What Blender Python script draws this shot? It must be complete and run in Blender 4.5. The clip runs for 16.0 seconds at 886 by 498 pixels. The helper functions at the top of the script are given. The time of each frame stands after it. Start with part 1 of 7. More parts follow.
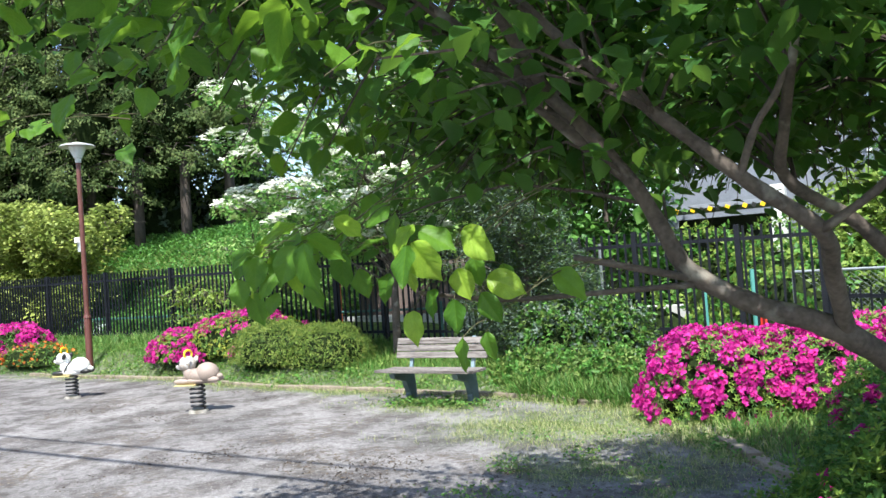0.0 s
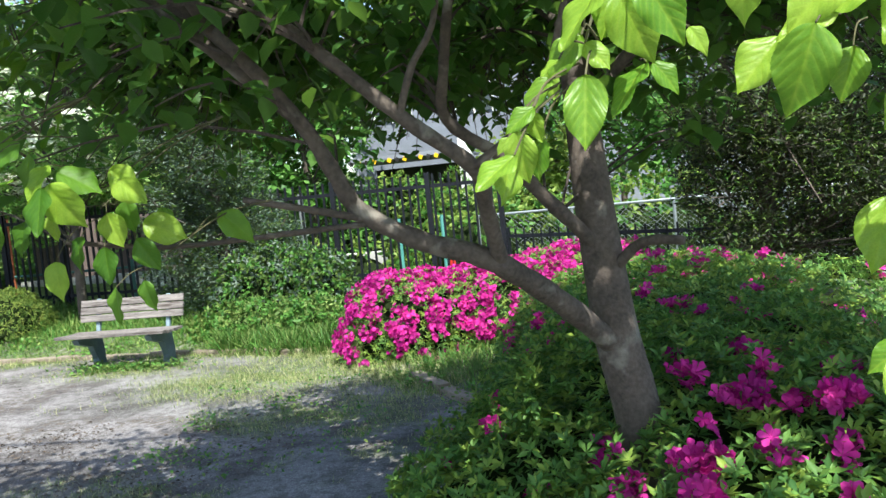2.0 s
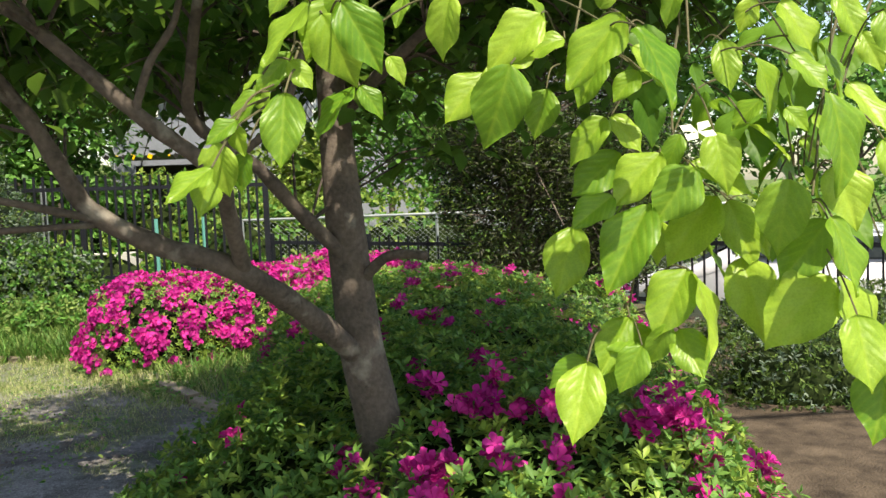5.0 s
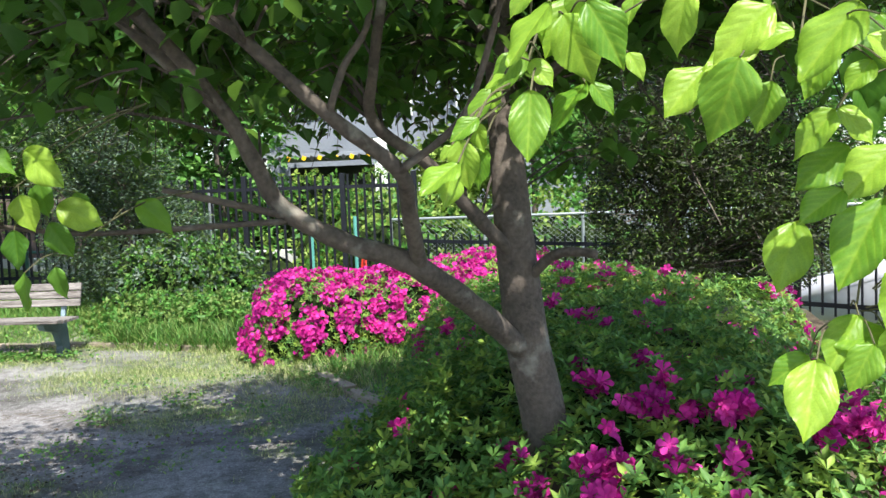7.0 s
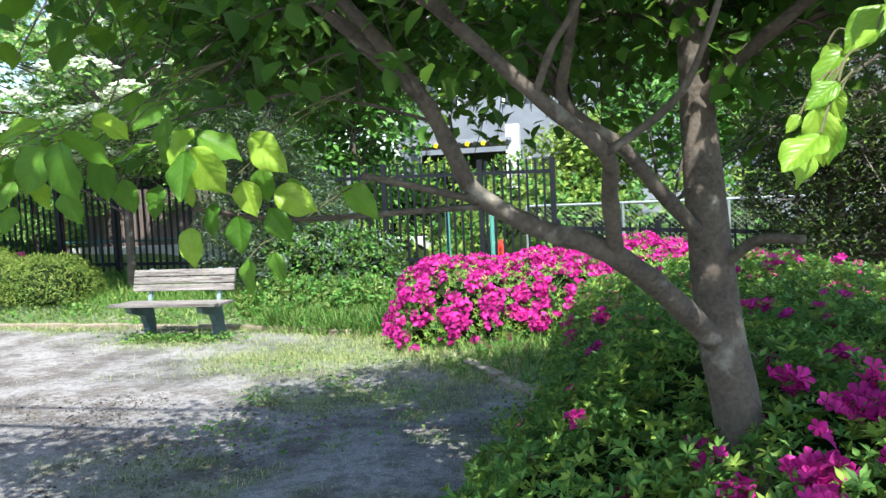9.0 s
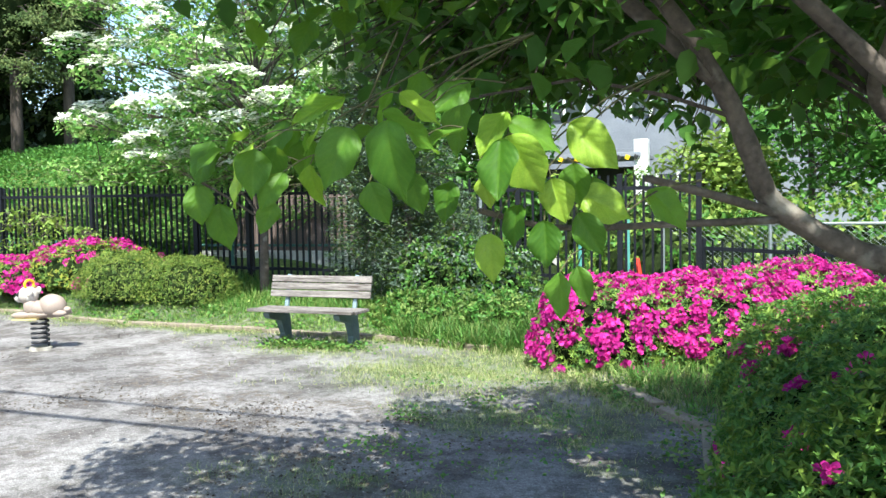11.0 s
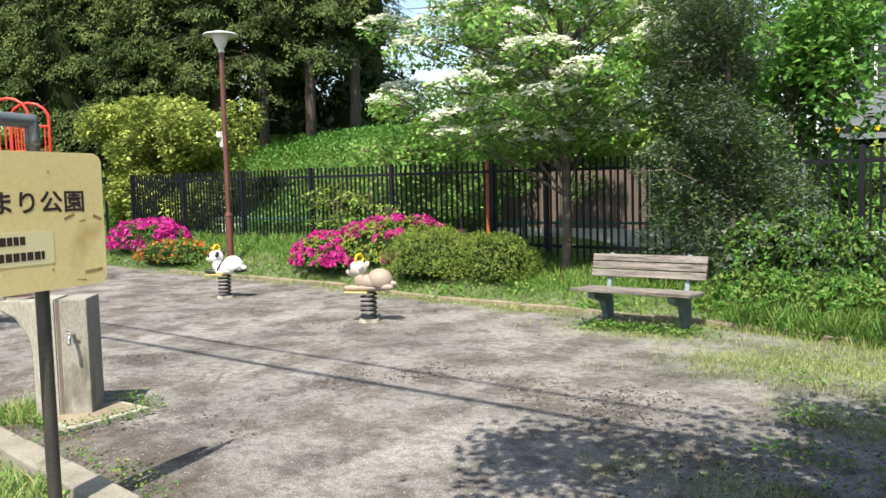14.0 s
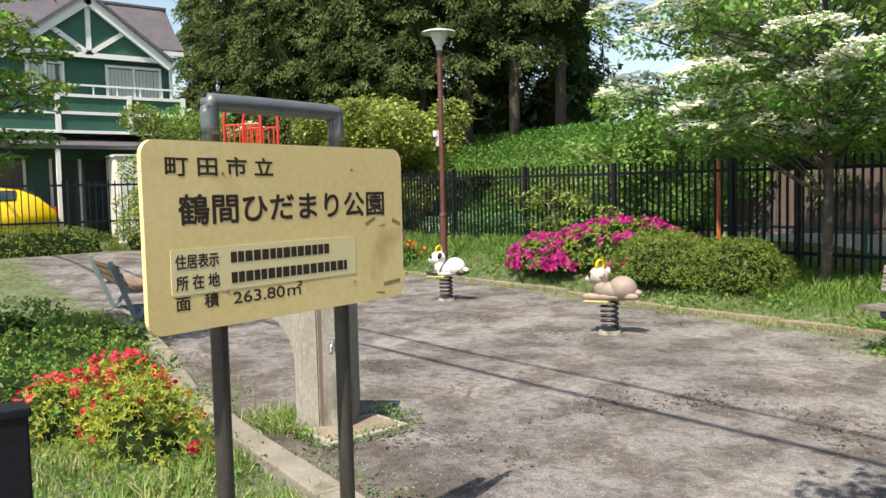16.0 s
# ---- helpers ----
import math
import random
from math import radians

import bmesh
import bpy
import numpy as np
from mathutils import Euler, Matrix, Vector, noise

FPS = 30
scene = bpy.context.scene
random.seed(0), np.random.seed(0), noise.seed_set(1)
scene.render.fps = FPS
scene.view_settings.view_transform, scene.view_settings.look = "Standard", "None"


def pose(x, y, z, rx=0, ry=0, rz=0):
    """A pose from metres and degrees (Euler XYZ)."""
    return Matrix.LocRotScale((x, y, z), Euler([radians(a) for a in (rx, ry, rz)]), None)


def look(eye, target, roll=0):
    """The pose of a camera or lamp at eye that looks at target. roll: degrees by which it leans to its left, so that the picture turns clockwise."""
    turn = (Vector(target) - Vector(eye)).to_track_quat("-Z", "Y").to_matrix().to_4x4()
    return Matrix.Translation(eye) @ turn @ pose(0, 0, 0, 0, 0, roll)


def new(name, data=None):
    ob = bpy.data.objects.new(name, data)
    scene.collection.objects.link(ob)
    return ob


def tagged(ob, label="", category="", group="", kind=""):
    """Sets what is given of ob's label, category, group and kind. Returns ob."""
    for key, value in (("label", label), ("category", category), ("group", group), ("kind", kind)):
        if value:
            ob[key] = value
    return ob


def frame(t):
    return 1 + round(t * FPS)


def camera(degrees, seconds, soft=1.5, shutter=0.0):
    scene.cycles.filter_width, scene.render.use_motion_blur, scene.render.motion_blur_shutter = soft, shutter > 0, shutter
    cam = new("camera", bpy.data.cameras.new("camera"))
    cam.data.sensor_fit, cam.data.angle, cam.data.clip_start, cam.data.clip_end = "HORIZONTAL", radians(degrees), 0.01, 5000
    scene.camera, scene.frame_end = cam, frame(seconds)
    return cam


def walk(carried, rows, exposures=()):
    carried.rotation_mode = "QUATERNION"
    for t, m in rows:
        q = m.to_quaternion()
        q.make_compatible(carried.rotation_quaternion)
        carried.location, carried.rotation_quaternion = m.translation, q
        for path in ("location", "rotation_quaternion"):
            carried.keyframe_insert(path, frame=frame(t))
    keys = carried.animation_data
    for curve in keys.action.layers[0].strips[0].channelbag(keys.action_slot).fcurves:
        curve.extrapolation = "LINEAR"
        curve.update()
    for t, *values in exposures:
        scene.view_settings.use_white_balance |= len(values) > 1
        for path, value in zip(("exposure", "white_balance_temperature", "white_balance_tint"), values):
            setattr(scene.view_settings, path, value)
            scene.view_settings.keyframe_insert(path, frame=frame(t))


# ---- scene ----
cam = camera(57.2, 16.0)
METRES, EYE, TILT, LEAN, TURN = 3.0, 1.55, 0.0, 0.0, 32.6
ROWS = [
    (0.0, 0.0, 0.0, 0.0, 0.1, 1.49, 4.03),
    (0.5, 0.0011, 0.005, -0.0006, -5.01, 0.71, 4.64),
    (1.0, 0.0098, 0.0048, -0.003, -10.33, -0.03, 4.91),
    (1.5, 0.0211, 0.005, -0.0064, -15.52, -1.42, 5.13),
    (2.0, 0.0305, 0.0062, -0.0114, -20.51, -3.64, 5.68),
    (2.5, 0.0392, 0.0048, -0.0141, -25.23, -5.52, 5.75),
    (3.0, 0.0522, -0.0004, -0.0109, -30.89, -5.52, 4.48),
    (5.5, 0.0501, -0.0051, -0.0099, -36.51, -4.08, 2.15),
    (6.0, 0.0446, -0.0007, -0.01, -33.82, -4.04, 2.22),
    (6.5, 0.0333, 0.0019, -0.0112, -30.35, -3.79, 2.26),
    (7.0, 0.0187, 0.0033, -0.0108, -26.67, -3.79, 2.34),
    (7.5, 0.0082, 0.006, -0.0121, -23.1, -3.77, 2.41),
    (8.0, -0.0029, 0.0072, -0.0112, -20.31, -3.67, 2.72),
    (8.5, -0.0171, 0.0169, -0.0132, -18.89, -4.07, 2.97),
    (9.0, -0.0312, 0.0499, -0.0106, -17.99, -4.3, 2.81),
    (9.5, -0.0484, 0.0972, -0.0091, -15.5, -2.65, 1.97),
    (12.0, -0.197, 0.2359, -0.0152, -5.04, -3.58, 1.4),
    (12.5, -0.2345, 0.2709, -0.0135, -0.97, -3.29, 1.41),
    (13.0, -0.2872, 0.2866, -0.0111, 0.43, -3.09, 1.19),
    (13.5, -0.3586, 0.3017, -0.0159, 2.49, -3.7, 1.74),
    (14.0, -0.4189, 0.3493, -0.0201, 6.41, -4.17, 1.57),
    (14.5, -0.4829, 0.3906, -0.0134, 10.03, -3.27, 1.74),
    (15.0, -0.5542, 0.4362, -0.0127, 13.55, -3.45, 1.07),
    (15.5, -0.628, 0.4692, -0.0113, 16.18, -3.44, 1.59),
    (16.0, -0.6666, 0.5143, -0.0117, 19.25, -3.87, 1.38),
]
# the clip's own camera: stops, kelvin and tint along the way
EXPOSURES = [(0.0, 1.05, 6350, 7), (3.2, 1.0, 6700, 4), (4.6, 0.86, 7900, 7), (5.9, 0.86, 7800, 8), (6.6, 1.04, 6700, 7), (9.7, 1.33, 6350, 4), (12.0, 1.22, 6450, 2), (13.0, 1.08, 6650, 4), (14.2, 0.82, 7450, 6), (16.0, 0.57, 7600, 9)]
walk(cam, [(t, pose(0, 0, EYE, TILT, LEAN, TURN) @ pose(METRES * x, METRES * y, METRES * z, 90 + pitch, roll, yaw)) for t, x, y, z, yaw, pitch, roll in ROWS], EXPOSURES)

# ---- world, sun, exposure ----
SUN_ELEV, SUN_AZ = radians(57), math.atan2(-0.93, 0.40)
world = bpy.data.worlds.new("sky")
scene.world = world
world.use_nodes = True
_n, _l = world.node_tree.nodes, world.node_tree.links
sky = _n.new("ShaderNodeTexSky")
sky.sky_type, sky.sun_disc = "NISHITA", False
sky.sun_elevation, sky.sun_rotation = SUN_ELEV, math.pi / 2 - SUN_AZ
sky.air_density, sky.dust_density = 1.0, 1.2
_l.new(sky.outputs[0], _n["Background"].inputs[0])
_n["Background"].inputs[1].default_value = 0.15
sun = new("sun", bpy.data.lights.new("sun", "SUN"))
sun.data.energy, sun.data.angle, sun.data.color = 5.0, radians(0.55), (1.0, 0.96, 0.90)
_sd = Vector((math.cos(SUN_AZ) * math.cos(SUN_ELEV), math.sin(SUN_AZ) * math.cos(SUN_ELEV), math.sin(SUN_ELEV)))
sun.matrix_world = look(_sd * 50, (0, 0, 0))

# ---- helpers for meshes and materials ----
rng = np.random.default_rng(7)


def build(name, V, F, mats, parent=None, label="", smooth=False, mat_index=None):
    """Link a mesh of vertices and faces under a parent."""
    me = bpy.data.meshes.new(name)
    V = np.asarray(V, dtype=np.float32).reshape(-1, 3)
    if isinstance(F, np.ndarray):
        m, k = F.shape
        me.vertices.add(len(V)), me.loops.add(m * k), me.polygons.add(m)
        me.vertices.foreach_set("co", V.ravel())
        me.loops.foreach_set("vertex_index", F.ravel().astype(np.int32))
        me.polygons.foreach_set("loop_start", np.arange(0, m * k, k, dtype=np.int32))
        me.polygons.foreach_set("loop_total", np.full(m, k, dtype=np.int32))
    else:
        me.from_pydata(V.tolist(), [], F)
    if mat_index is not None:
        me.polygons.foreach_set("material_index", np.asarray(mat_index, dtype=np.int32))
    if smooth:
        me.polygons.foreach_set("use_smooth", np.ones(len(me.polygons), dtype=bool))
    me.update(calc_edges=True)
    for mt in (mats if isinstance(mats, (list, tuple)) else [mats]):
        me.materials.append(mt)
    ob = new(name, me)
    if parent is not None:
        ob.parent = parent
    if label:
        ob["label"] = label
    return ob


def part(name, bm, mat, parent, label="", smooth=False):
    """Link a bmesh as one mesh under a thing or a part."""
    me = bpy.data.meshes.new(name)
    bm.normal_update()
    bm.to_mesh(me)
    bm.free()
    if smooth:
        me.polygons.foreach_set("use_smooth", np.ones(len(me.polygons), dtype=bool))
    me.materials.append(mat)
    ob = new(name, me)
    ob.parent = parent
    if label:
        ob["label"] = label
    return ob


def thing(name, label, category, m=None, group="", kind=""):
    ob = new(name)
    ob.empty_display_size = 0.1
    if m is not None:
        ob.matrix_basis = m
    return tagged(ob, label, category, group, kind)


def box(bm, m, sx, sy, sz, bevel=0.0):
    """Add a box of that size, centred on the pose m."""
    r = bmesh.ops.create_cube(bm, size=1.0, matrix=m @ Matrix.Diagonal((sx, sy, sz, 1)))
    if bevel > 0:
        es = list({e for v in r["verts"] for e in v.link_edges})
        bmesh.ops.bevel(bm, geom=es, offset=bevel, segments=2, affect="EDGES", profile=0.6)
    return bm


def boxbm(m, sx, sy, sz, bevel=0.0):
    return box(bmesh.new(), m, sx, sy, sz, bevel)


def cyl(bm, m, r1, r2, h, seg=20):
    """Add a cone or cylinder standing on the pose m."""
    bmesh.ops.create_cone(bm, cap_ends=True, segments=seg, radius1=r1, radius2=r2, depth=h, matrix=m @ pose(0, 0, h / 2))
    return bm


def tube(path, radii, seg=10, cap=True):
    """Vertices and faces of a tube along a path."""
    P = np.asarray(path, float)
    n = len(P)
    T = np.gradient(P, axis=0)
    T /= np.linalg.norm(T, axis=1)[:, None] + 1e-9
    up = np.array([0.31, 0.17, 0.94])
    V = []
    side = np.cross(T[0], up)
    for i in range(n):
        side = side - T[i] * (side @ T[i])
        if np.linalg.norm(side) < 1e-4:
            side = np.cross(T[i], [1, 0, 0])
        side /= np.linalg.norm(side)
        b = np.cross(T[i], side)
        a = np.arange(seg) * 2 * np.pi / seg
        r = radii[i] if hasattr(radii, "__len__") else radii
        V.append(P[i] + r * (np.cos(a)[:, None] * side + np.sin(a)[:, None] * b))
    V = np.concatenate(V)
    F = [(i * seg + j, i * seg + (j + 1) % seg, (i + 1) * seg + (j + 1) % seg, (i + 1) * seg + j) for i in range(n - 1) for j in range(seg)]
    if cap:
        F += [tuple(range(seg))[::-1], tuple(range((n - 1) * seg, n * seg))]
    return V, F


def join(parts):
    V, F, o = [], [], 0
    for v, f in parts:
        V.append(v)
        F += [tuple(i + o for i in q) for q in f]
        o += len(v)
    return np.concatenate(V), F


def smooth_path(P, k=4):
    """A rounded path through a few points."""
    P = np.asarray(P, float)
    out = []
    for i in range(len(P) - 1):
        a, b, c, d = P[max(i - 1, 0)], P[i], P[i + 1], P[min(i + 2, len(P) - 1)]
        for s in np.arange(k) / k:
            out.append(0.5 * (2 * b + (c - a) * s + (2 * a - 5 * b + 4 * c - d) * s * s + (3 * b - a - 3 * c + d) * s ** 3))
    out.append(P[-1])
    return np.array(out)


def turns(n, droop=(0.1, 0.9), az=None, roll=0.5, g=rng):
    """Frames of n leaves: columns side, axis and normal."""
    az = g.uniform(0, 2 * np.pi, n) if az is None else az
    dr = g.uniform(droop[0], droop[1], n)
    axis = np.stack([np.cos(az) * np.cos(dr), np.sin(az) * np.cos(dr), -np.sin(dr)], 1)
    side0 = np.stack([np.sin(az), -np.cos(az), np.zeros(n)], 1)
    nor0 = np.cross(side0, axis)
    ro = g.normal(0, roll, n)[:, None]
    side = side0 * np.cos(ro) + nor0 * np.sin(ro)
    return np.stack([side, axis, np.cross(side, axis)], 2)


def scatter(tv, tf, pos, R, size):
    """Copies of a template joined into arrays of vertices and faces."""
    n, k = len(pos), len(tv)
    size = np.broadcast_to(np.asarray(size, float), (n,))
    V = np.einsum("nij,kj->nki", R, tv) * size[:, None, None] + pos[:, None, :]
    F = (np.asarray(tf)[None] + (np.arange(n) * k)[:, None, None]).reshape(-1, len(tf[0]))
    return V.reshape(-1, 3), F


LEAF = np.array([(0, 0, 0), (-0.27, 0.42, 0.05), (0, 0.5, -0.03), (0.27, 0.42, 0.05), (0, 1, -0.12)])
LEAF_F = [(0, 2, 1), (0, 3, 2), (1, 2, 4), (2, 3, 4)]
OVAL = np.array([(0, 0, 0), (-0.30, 0.30, 0.05), (-0.27, 0.62, 0.04), (0, 1, -0.14), (0.27, 0.62, 0.04), (0.30, 0.30, 0.05), (0, 0.48, -0.03)])
OVAL_F = [(0, 6, 1), (1, 6, 2), (2, 6, 3), (3, 6, 4), (4, 6, 5), (5, 6, 0)]
SLIM = np.array([(0, 0, 0), (-0.15, 0.5, 0.03), (0, 1, -0.08), (0.15, 0.5, 0.03)])
SLIM_F = [(0, 2, 1), (0, 3, 2)]
AZ_LEAF = np.array([(0, 0, 0), (-0.19, 0.52, 0.05), (0, 1, -0.1), (0.19, 0.52, 0.05)])
BLADE = np.array([(-0.03, 0, 0), (0.03, 0, 0), (-0.024, 0.5, 0.0), (0.024, 0.5, 0.0), (0, 1, -0.22)])
BLADE_F = [(0, 1, 3), (0, 3, 2), (2, 3, 4)]


def big_leaf(arch, rows=34, cols=12):
    """An ovate leaf with a fold along its rib, sunk side veins that curve forward, a wavy toothed edge and a drawn-out tip."""
    V, F = [], []
    for i in range(rows + 1):
        s = i / rows
        w = 0.355 * math.sin(math.pi * s ** 0.78) ** 0.82 * (1 - 0.42 * max(0.0, (s - 0.72) / 0.28)) if 0 < i < rows else 0.003
        for j in range(cols + 1):
            u = -1 + 2 * j / cols
            e = abs(u)
            z = -arch * s * s + 0.30 * e * w * (1 - 0.6 * e) - 0.016 * (1 - e)
            z += 0.016 * abs(math.sin(math.pi * (6.0 * s - 1.6 * e ** 0.8))) ** 0.7 * min(1, 3.5 * w) * min(1, 5 * e) * min(1, 6 * (1 - e) + 0.25)
            z += 0.045 * e ** 3 * math.sin(s * 12 + (2.0 if u > 0 else 0.0) + arch * 9)
            tooth = 0.05 * ((s * 17) % 1.0 - 0.5) * (e > 0.95)
            V.append((u * w * (1 + tooth + 0.05 * math.sin(8 * s + u + arch * 20)), s, z))
    for i in range(rows):
        for j in range(cols):
            a = i * (cols + 1) + j
            F.append((a, a + 1, a + cols + 2, a + cols + 1))
    return np.array(V), F


def star(petals, length, width, cup, tipw=0.0):
    """A flower of folded petals."""
    V, F = [(0, 0, 0)], []
    for p in range(petals):
        a = 2 * math.pi * p / petals
        c, s = math.cos(a), math.sin(a)
        for u, r, z in ((-width, 0.6, cup * 0.6), (width, 0.6, cup * 0.6), (0, 1.0, cup * 0.62)):
            V.append((c * r * length - s * u * length, s * r * length + c * u * length, z * length))
        b = 1 + p * 3
        F += [(0, b + 2, b), (0, b + 1, b + 2)]
    return np.array(V), F


def azalea_flower():
    """Five broad ruffled petals flaring from a funnel."""
    V, F = [(0, 0, -0.35)], []
    for p in range(5):
        a = 2 * math.pi * p / 5
        c, s = math.cos(a), math.sin(a)
        b = len(V)
        for u, r, z in ((-0.18, 0.3, 0.05), (0.18, 0.3, 0.05), (-0.37, 0.7, 0.44), (0, 0.6, 0.16), (0.37, 0.7, 0.36), (-0.16, 1.0, 0.3), (0.13, 1.03, 0.42)):
            V.append((c * r - s * u, s * r + c * u, z))
        F += [(0, b + 1, b), (b, b + 1, b + 3), (b, b + 3, b + 2), (b + 1, b + 4, b + 3), (b + 2, b + 3, b + 5), (b + 3, b + 6, b + 5), (b + 3, b + 4, b + 6)]
    return np.array(V), F


FLOWER_FINE, FLOWER_FINE_F = azalea_flower()
FLOWER, FLOWER_F = star(5, 1.0, 0.45, 0.45)
BRACT, BRACT_F = star(4, 1.0, 0.36, 0.12)


def facing(n, up, spread, g=rng):
    """Frames whose normal points near the given directions."""
    nor = up + g.normal(0, spread, (n, 3))
    nor /= np.linalg.norm(nor, axis=1)[:, None] + 1e-9
    t = g.normal(0, 1, (n, 3))
    side = np.cross(t, nor)
    side /= np.linalg.norm(side, axis=1)[:, None] + 1e-9
    return np.stack([side, np.cross(nor, side), nor], 2)


def nodes_of(name):
    m = bpy.data.materials.new(name)
    m.use_nodes = True
    return m, m.node_tree.nodes, m.node_tree.links


def surface(name, dark, light, rough=0.7, scale=6.0, fine=90.0, bump=0.25, metal=0.0, spots=None, coat=0.0, stretch=(1, 1, 1), bump_scale=None):
    """A plain surface with two scales of variation and a fine relief."""
    m, n, l = nodes_of(name)
    b = n["Principled BSDF"]
    tc = n.new("ShaderNodeTexCoord")
    mp = n.new("ShaderNodeMapping")
    mp.inputs["Scale"].default_value = stretch
    l.new(tc.outputs["Object"], mp.inputs[0])
    a = n.new("ShaderNodeTexNoise")
    a.inputs["Scale"].default_value, a.inputs["Detail"].default_value = scale, 6
    f = n.new("ShaderNodeTexNoise")
    f.inputs["Scale"].default_value, f.inputs["Detail"].default_value = fine, 4
    l.new(mp.outputs[0], a.inputs["Vector"]), l.new(mp.outputs[0], f.inputs["Vector"])
    mix = n.new("ShaderNodeMath")
    mix.operation = "MULTIPLY_ADD"
    mix.inputs[1].default_value, mix.inputs[2].default_value = 0.55, 0.0
    l.new(f.outputs[0], mix.inputs[0])
    add = n.new("ShaderNodeMath")
    add.operation = "MULTIPLY_ADD"
    add.inputs[1].default_value = 0.6
    l.new(a.outputs[0], add.inputs[0]), l.new(mix.outputs[0], add.inputs[2])
    r = n.new("ShaderNodeValToRGB")
    r.color_ramp.elements[0].position, r.color_ramp.elements[1].position = 0.38, 0.78
    r.color_ramp.elements[0].color, r.color_ramp.elements[1].color = (*dark, 1), (*light, 1)
    l.new(add.outputs[0], r.inputs[0])
    col = r.outputs[0]
    if spots:
        v = n.new("ShaderNodeTexNoise")
        v.inputs["Scale"].default_value, v.inputs["Detail"].default_value = spots[1], 8
        l.new(mp.outputs[0], v.inputs["Vector"])
        q = n.new("ShaderNodeValToRGB")
        q.color_ramp.elements[0].position, q.color_ramp.elements[1].position = spots[2], spots[2] + 0.12
        l.new(v.outputs[0], q.inputs[0])
        k = n.new("ShaderNodeMixRGB")
        k.inputs[2].default_value = (*spots[0], 1)
        l.new(q.outputs[0], k.inputs[0]), l.new(col, k.inputs[1])
        col = k.outputs[0]
    l.new(col, b.inputs["Base Color"])
    b.inputs["Roughness"].default_value, b.inputs["Metallic"].default_value = rough, metal
    if coat:
        b.inputs["Coat Weight"].default_value = coat
    bp = n.new("ShaderNodeBump")
    bp.inputs["Strength"].default_value, bp.inputs["Distance"].default_value = bump, 0.01
    l.new(add.outputs[0], bp.inputs["Height"]), l.new(bp.outputs[0], b.inputs["Normal"])
    return m


def leafy(name, dark, light, trans=(0.25, 0.4, 0.03), share=0.35, rough=0.5, spec=0.25, veins=False, patch=None):
    """Leaves: each one of its own green, letting light through."""
    if dark[1] > 1.5 * dark[2] and dark[1] > 0.9 * dark[0]:
        dark, light, trans = (*dark[:2], dark[2] * 1.45), (*light[:2], light[2] * 1.4), (*trans[:2], trans[2] * 2.4)
    m, n, l = nodes_of(name)
    b = n["Principled BSDF"]
    g = n.new("ShaderNodeNewGeometry")
    oi = n.new("ShaderNodeObjectInfo")
    s = n.new("ShaderNodeMath")
    s.operation = "ADD"
    l.new(g.outputs["Random Per Island"], s.inputs[0]), l.new(oi.outputs["Random"], s.inputs[1])
    fr = n.new("ShaderNodeMath")
    fr.operation = "FRACT"
    l.new(s.outputs[0], fr.inputs[0])
    r = n.new("ShaderNodeValToRGB")
    r.color_ramp.elements[0].color, r.color_ramp.elements[1].color = (*dark, 1), (*light, 1)
    l.new(fr.outputs[0], r.inputs[0])
    tc = n.new("ShaderNodeTexCoord")
    no = n.new("ShaderNodeTexNoise")
    no.inputs["Scale"].default_value = 40
    l.new(tc.outputs["Object"], no.inputs["Vector"])
    k = n.new("ShaderNodeMixRGB")
    k.blend_type = "MULTIPLY"
    k.inputs[0].default_value = 0.5
    rr = n.new("ShaderNodeValToRGB")
    rr.color_ramp.elements[0].color, rr.color_ramp.elements[1].color = (0.55, 0.6, 0.5, 1), (1, 1, 1, 1)
    rr.color_ramp.elements[0].position, rr.color_ramp.elements[1].position = 0.3, 0.65
    l.new(no.outputs[0], rr.inputs[0])
    l.new(r.outputs[0], k.inputs[1]), l.new(rr.outputs[0], k.inputs[2])
    if patch:
        pn = n.new("ShaderNodeTexNoise")
        pn.inputs["Scale"].default_value, pn.inputs["Detail"].default_value = patch[0], 3
        l.new(tc.outputs["Object"], pn.inputs["Vector"])
        pr = n.new("ShaderNodeValToRGB")
        pr.color_ramp.elements[0].position, pr.color_ramp.elements[1].position = 0.38, 0.64
        pr.color_ramp.elements[0].color, pr.color_ramp.elements[1].color = (*patch[1], 1), (*patch[2], 1)
        l.new(pn.outputs[0], pr.inputs[0])
        pk = n.new("ShaderNodeMixRGB")
        pk.blend_type, pk.inputs[0].default_value = "MULTIPLY", 1.0
        l.new(k.outputs[0], pk.inputs[1]), l.new(pr.outputs[0], pk.inputs[2])
        k = pk
    l.new(k.outputs[0], b.inputs["Base Color"])
    b.inputs["Roughness"].default_value = rough
    b.inputs["Specular IOR Level"].default_value = spec
    if veins:
        w = n.new("ShaderNodeTexNoise")
        w.inputs["Scale"].default_value, w.inputs["Detail"].default_value = 160, 3
        l.new(tc.outputs["Object"], w.inputs["Vector"])
        bp = n.new("ShaderNodeBump")
        bp.inputs["Strength"].default_value, bp.inputs["Distance"].default_value = 0.35, 0.004
        l.new(w.outputs[0], bp.inputs["Height"]), l.new(bp.outputs[0], b.inputs["Normal"])
    t = n.new("ShaderNodeBsdfTranslucent")
    tm = n.new("ShaderNodeMixRGB")
    tm.inputs[0].default_value = 0.5
    tm.inputs[2].default_value = (*trans, 1)
    l.new(k.outputs[0], tm.inputs[1]), l.new(tm.outputs[0], t.inputs[0])
    x = n.new("ShaderNodeMixShader")
    x.inputs[0].default_value = share
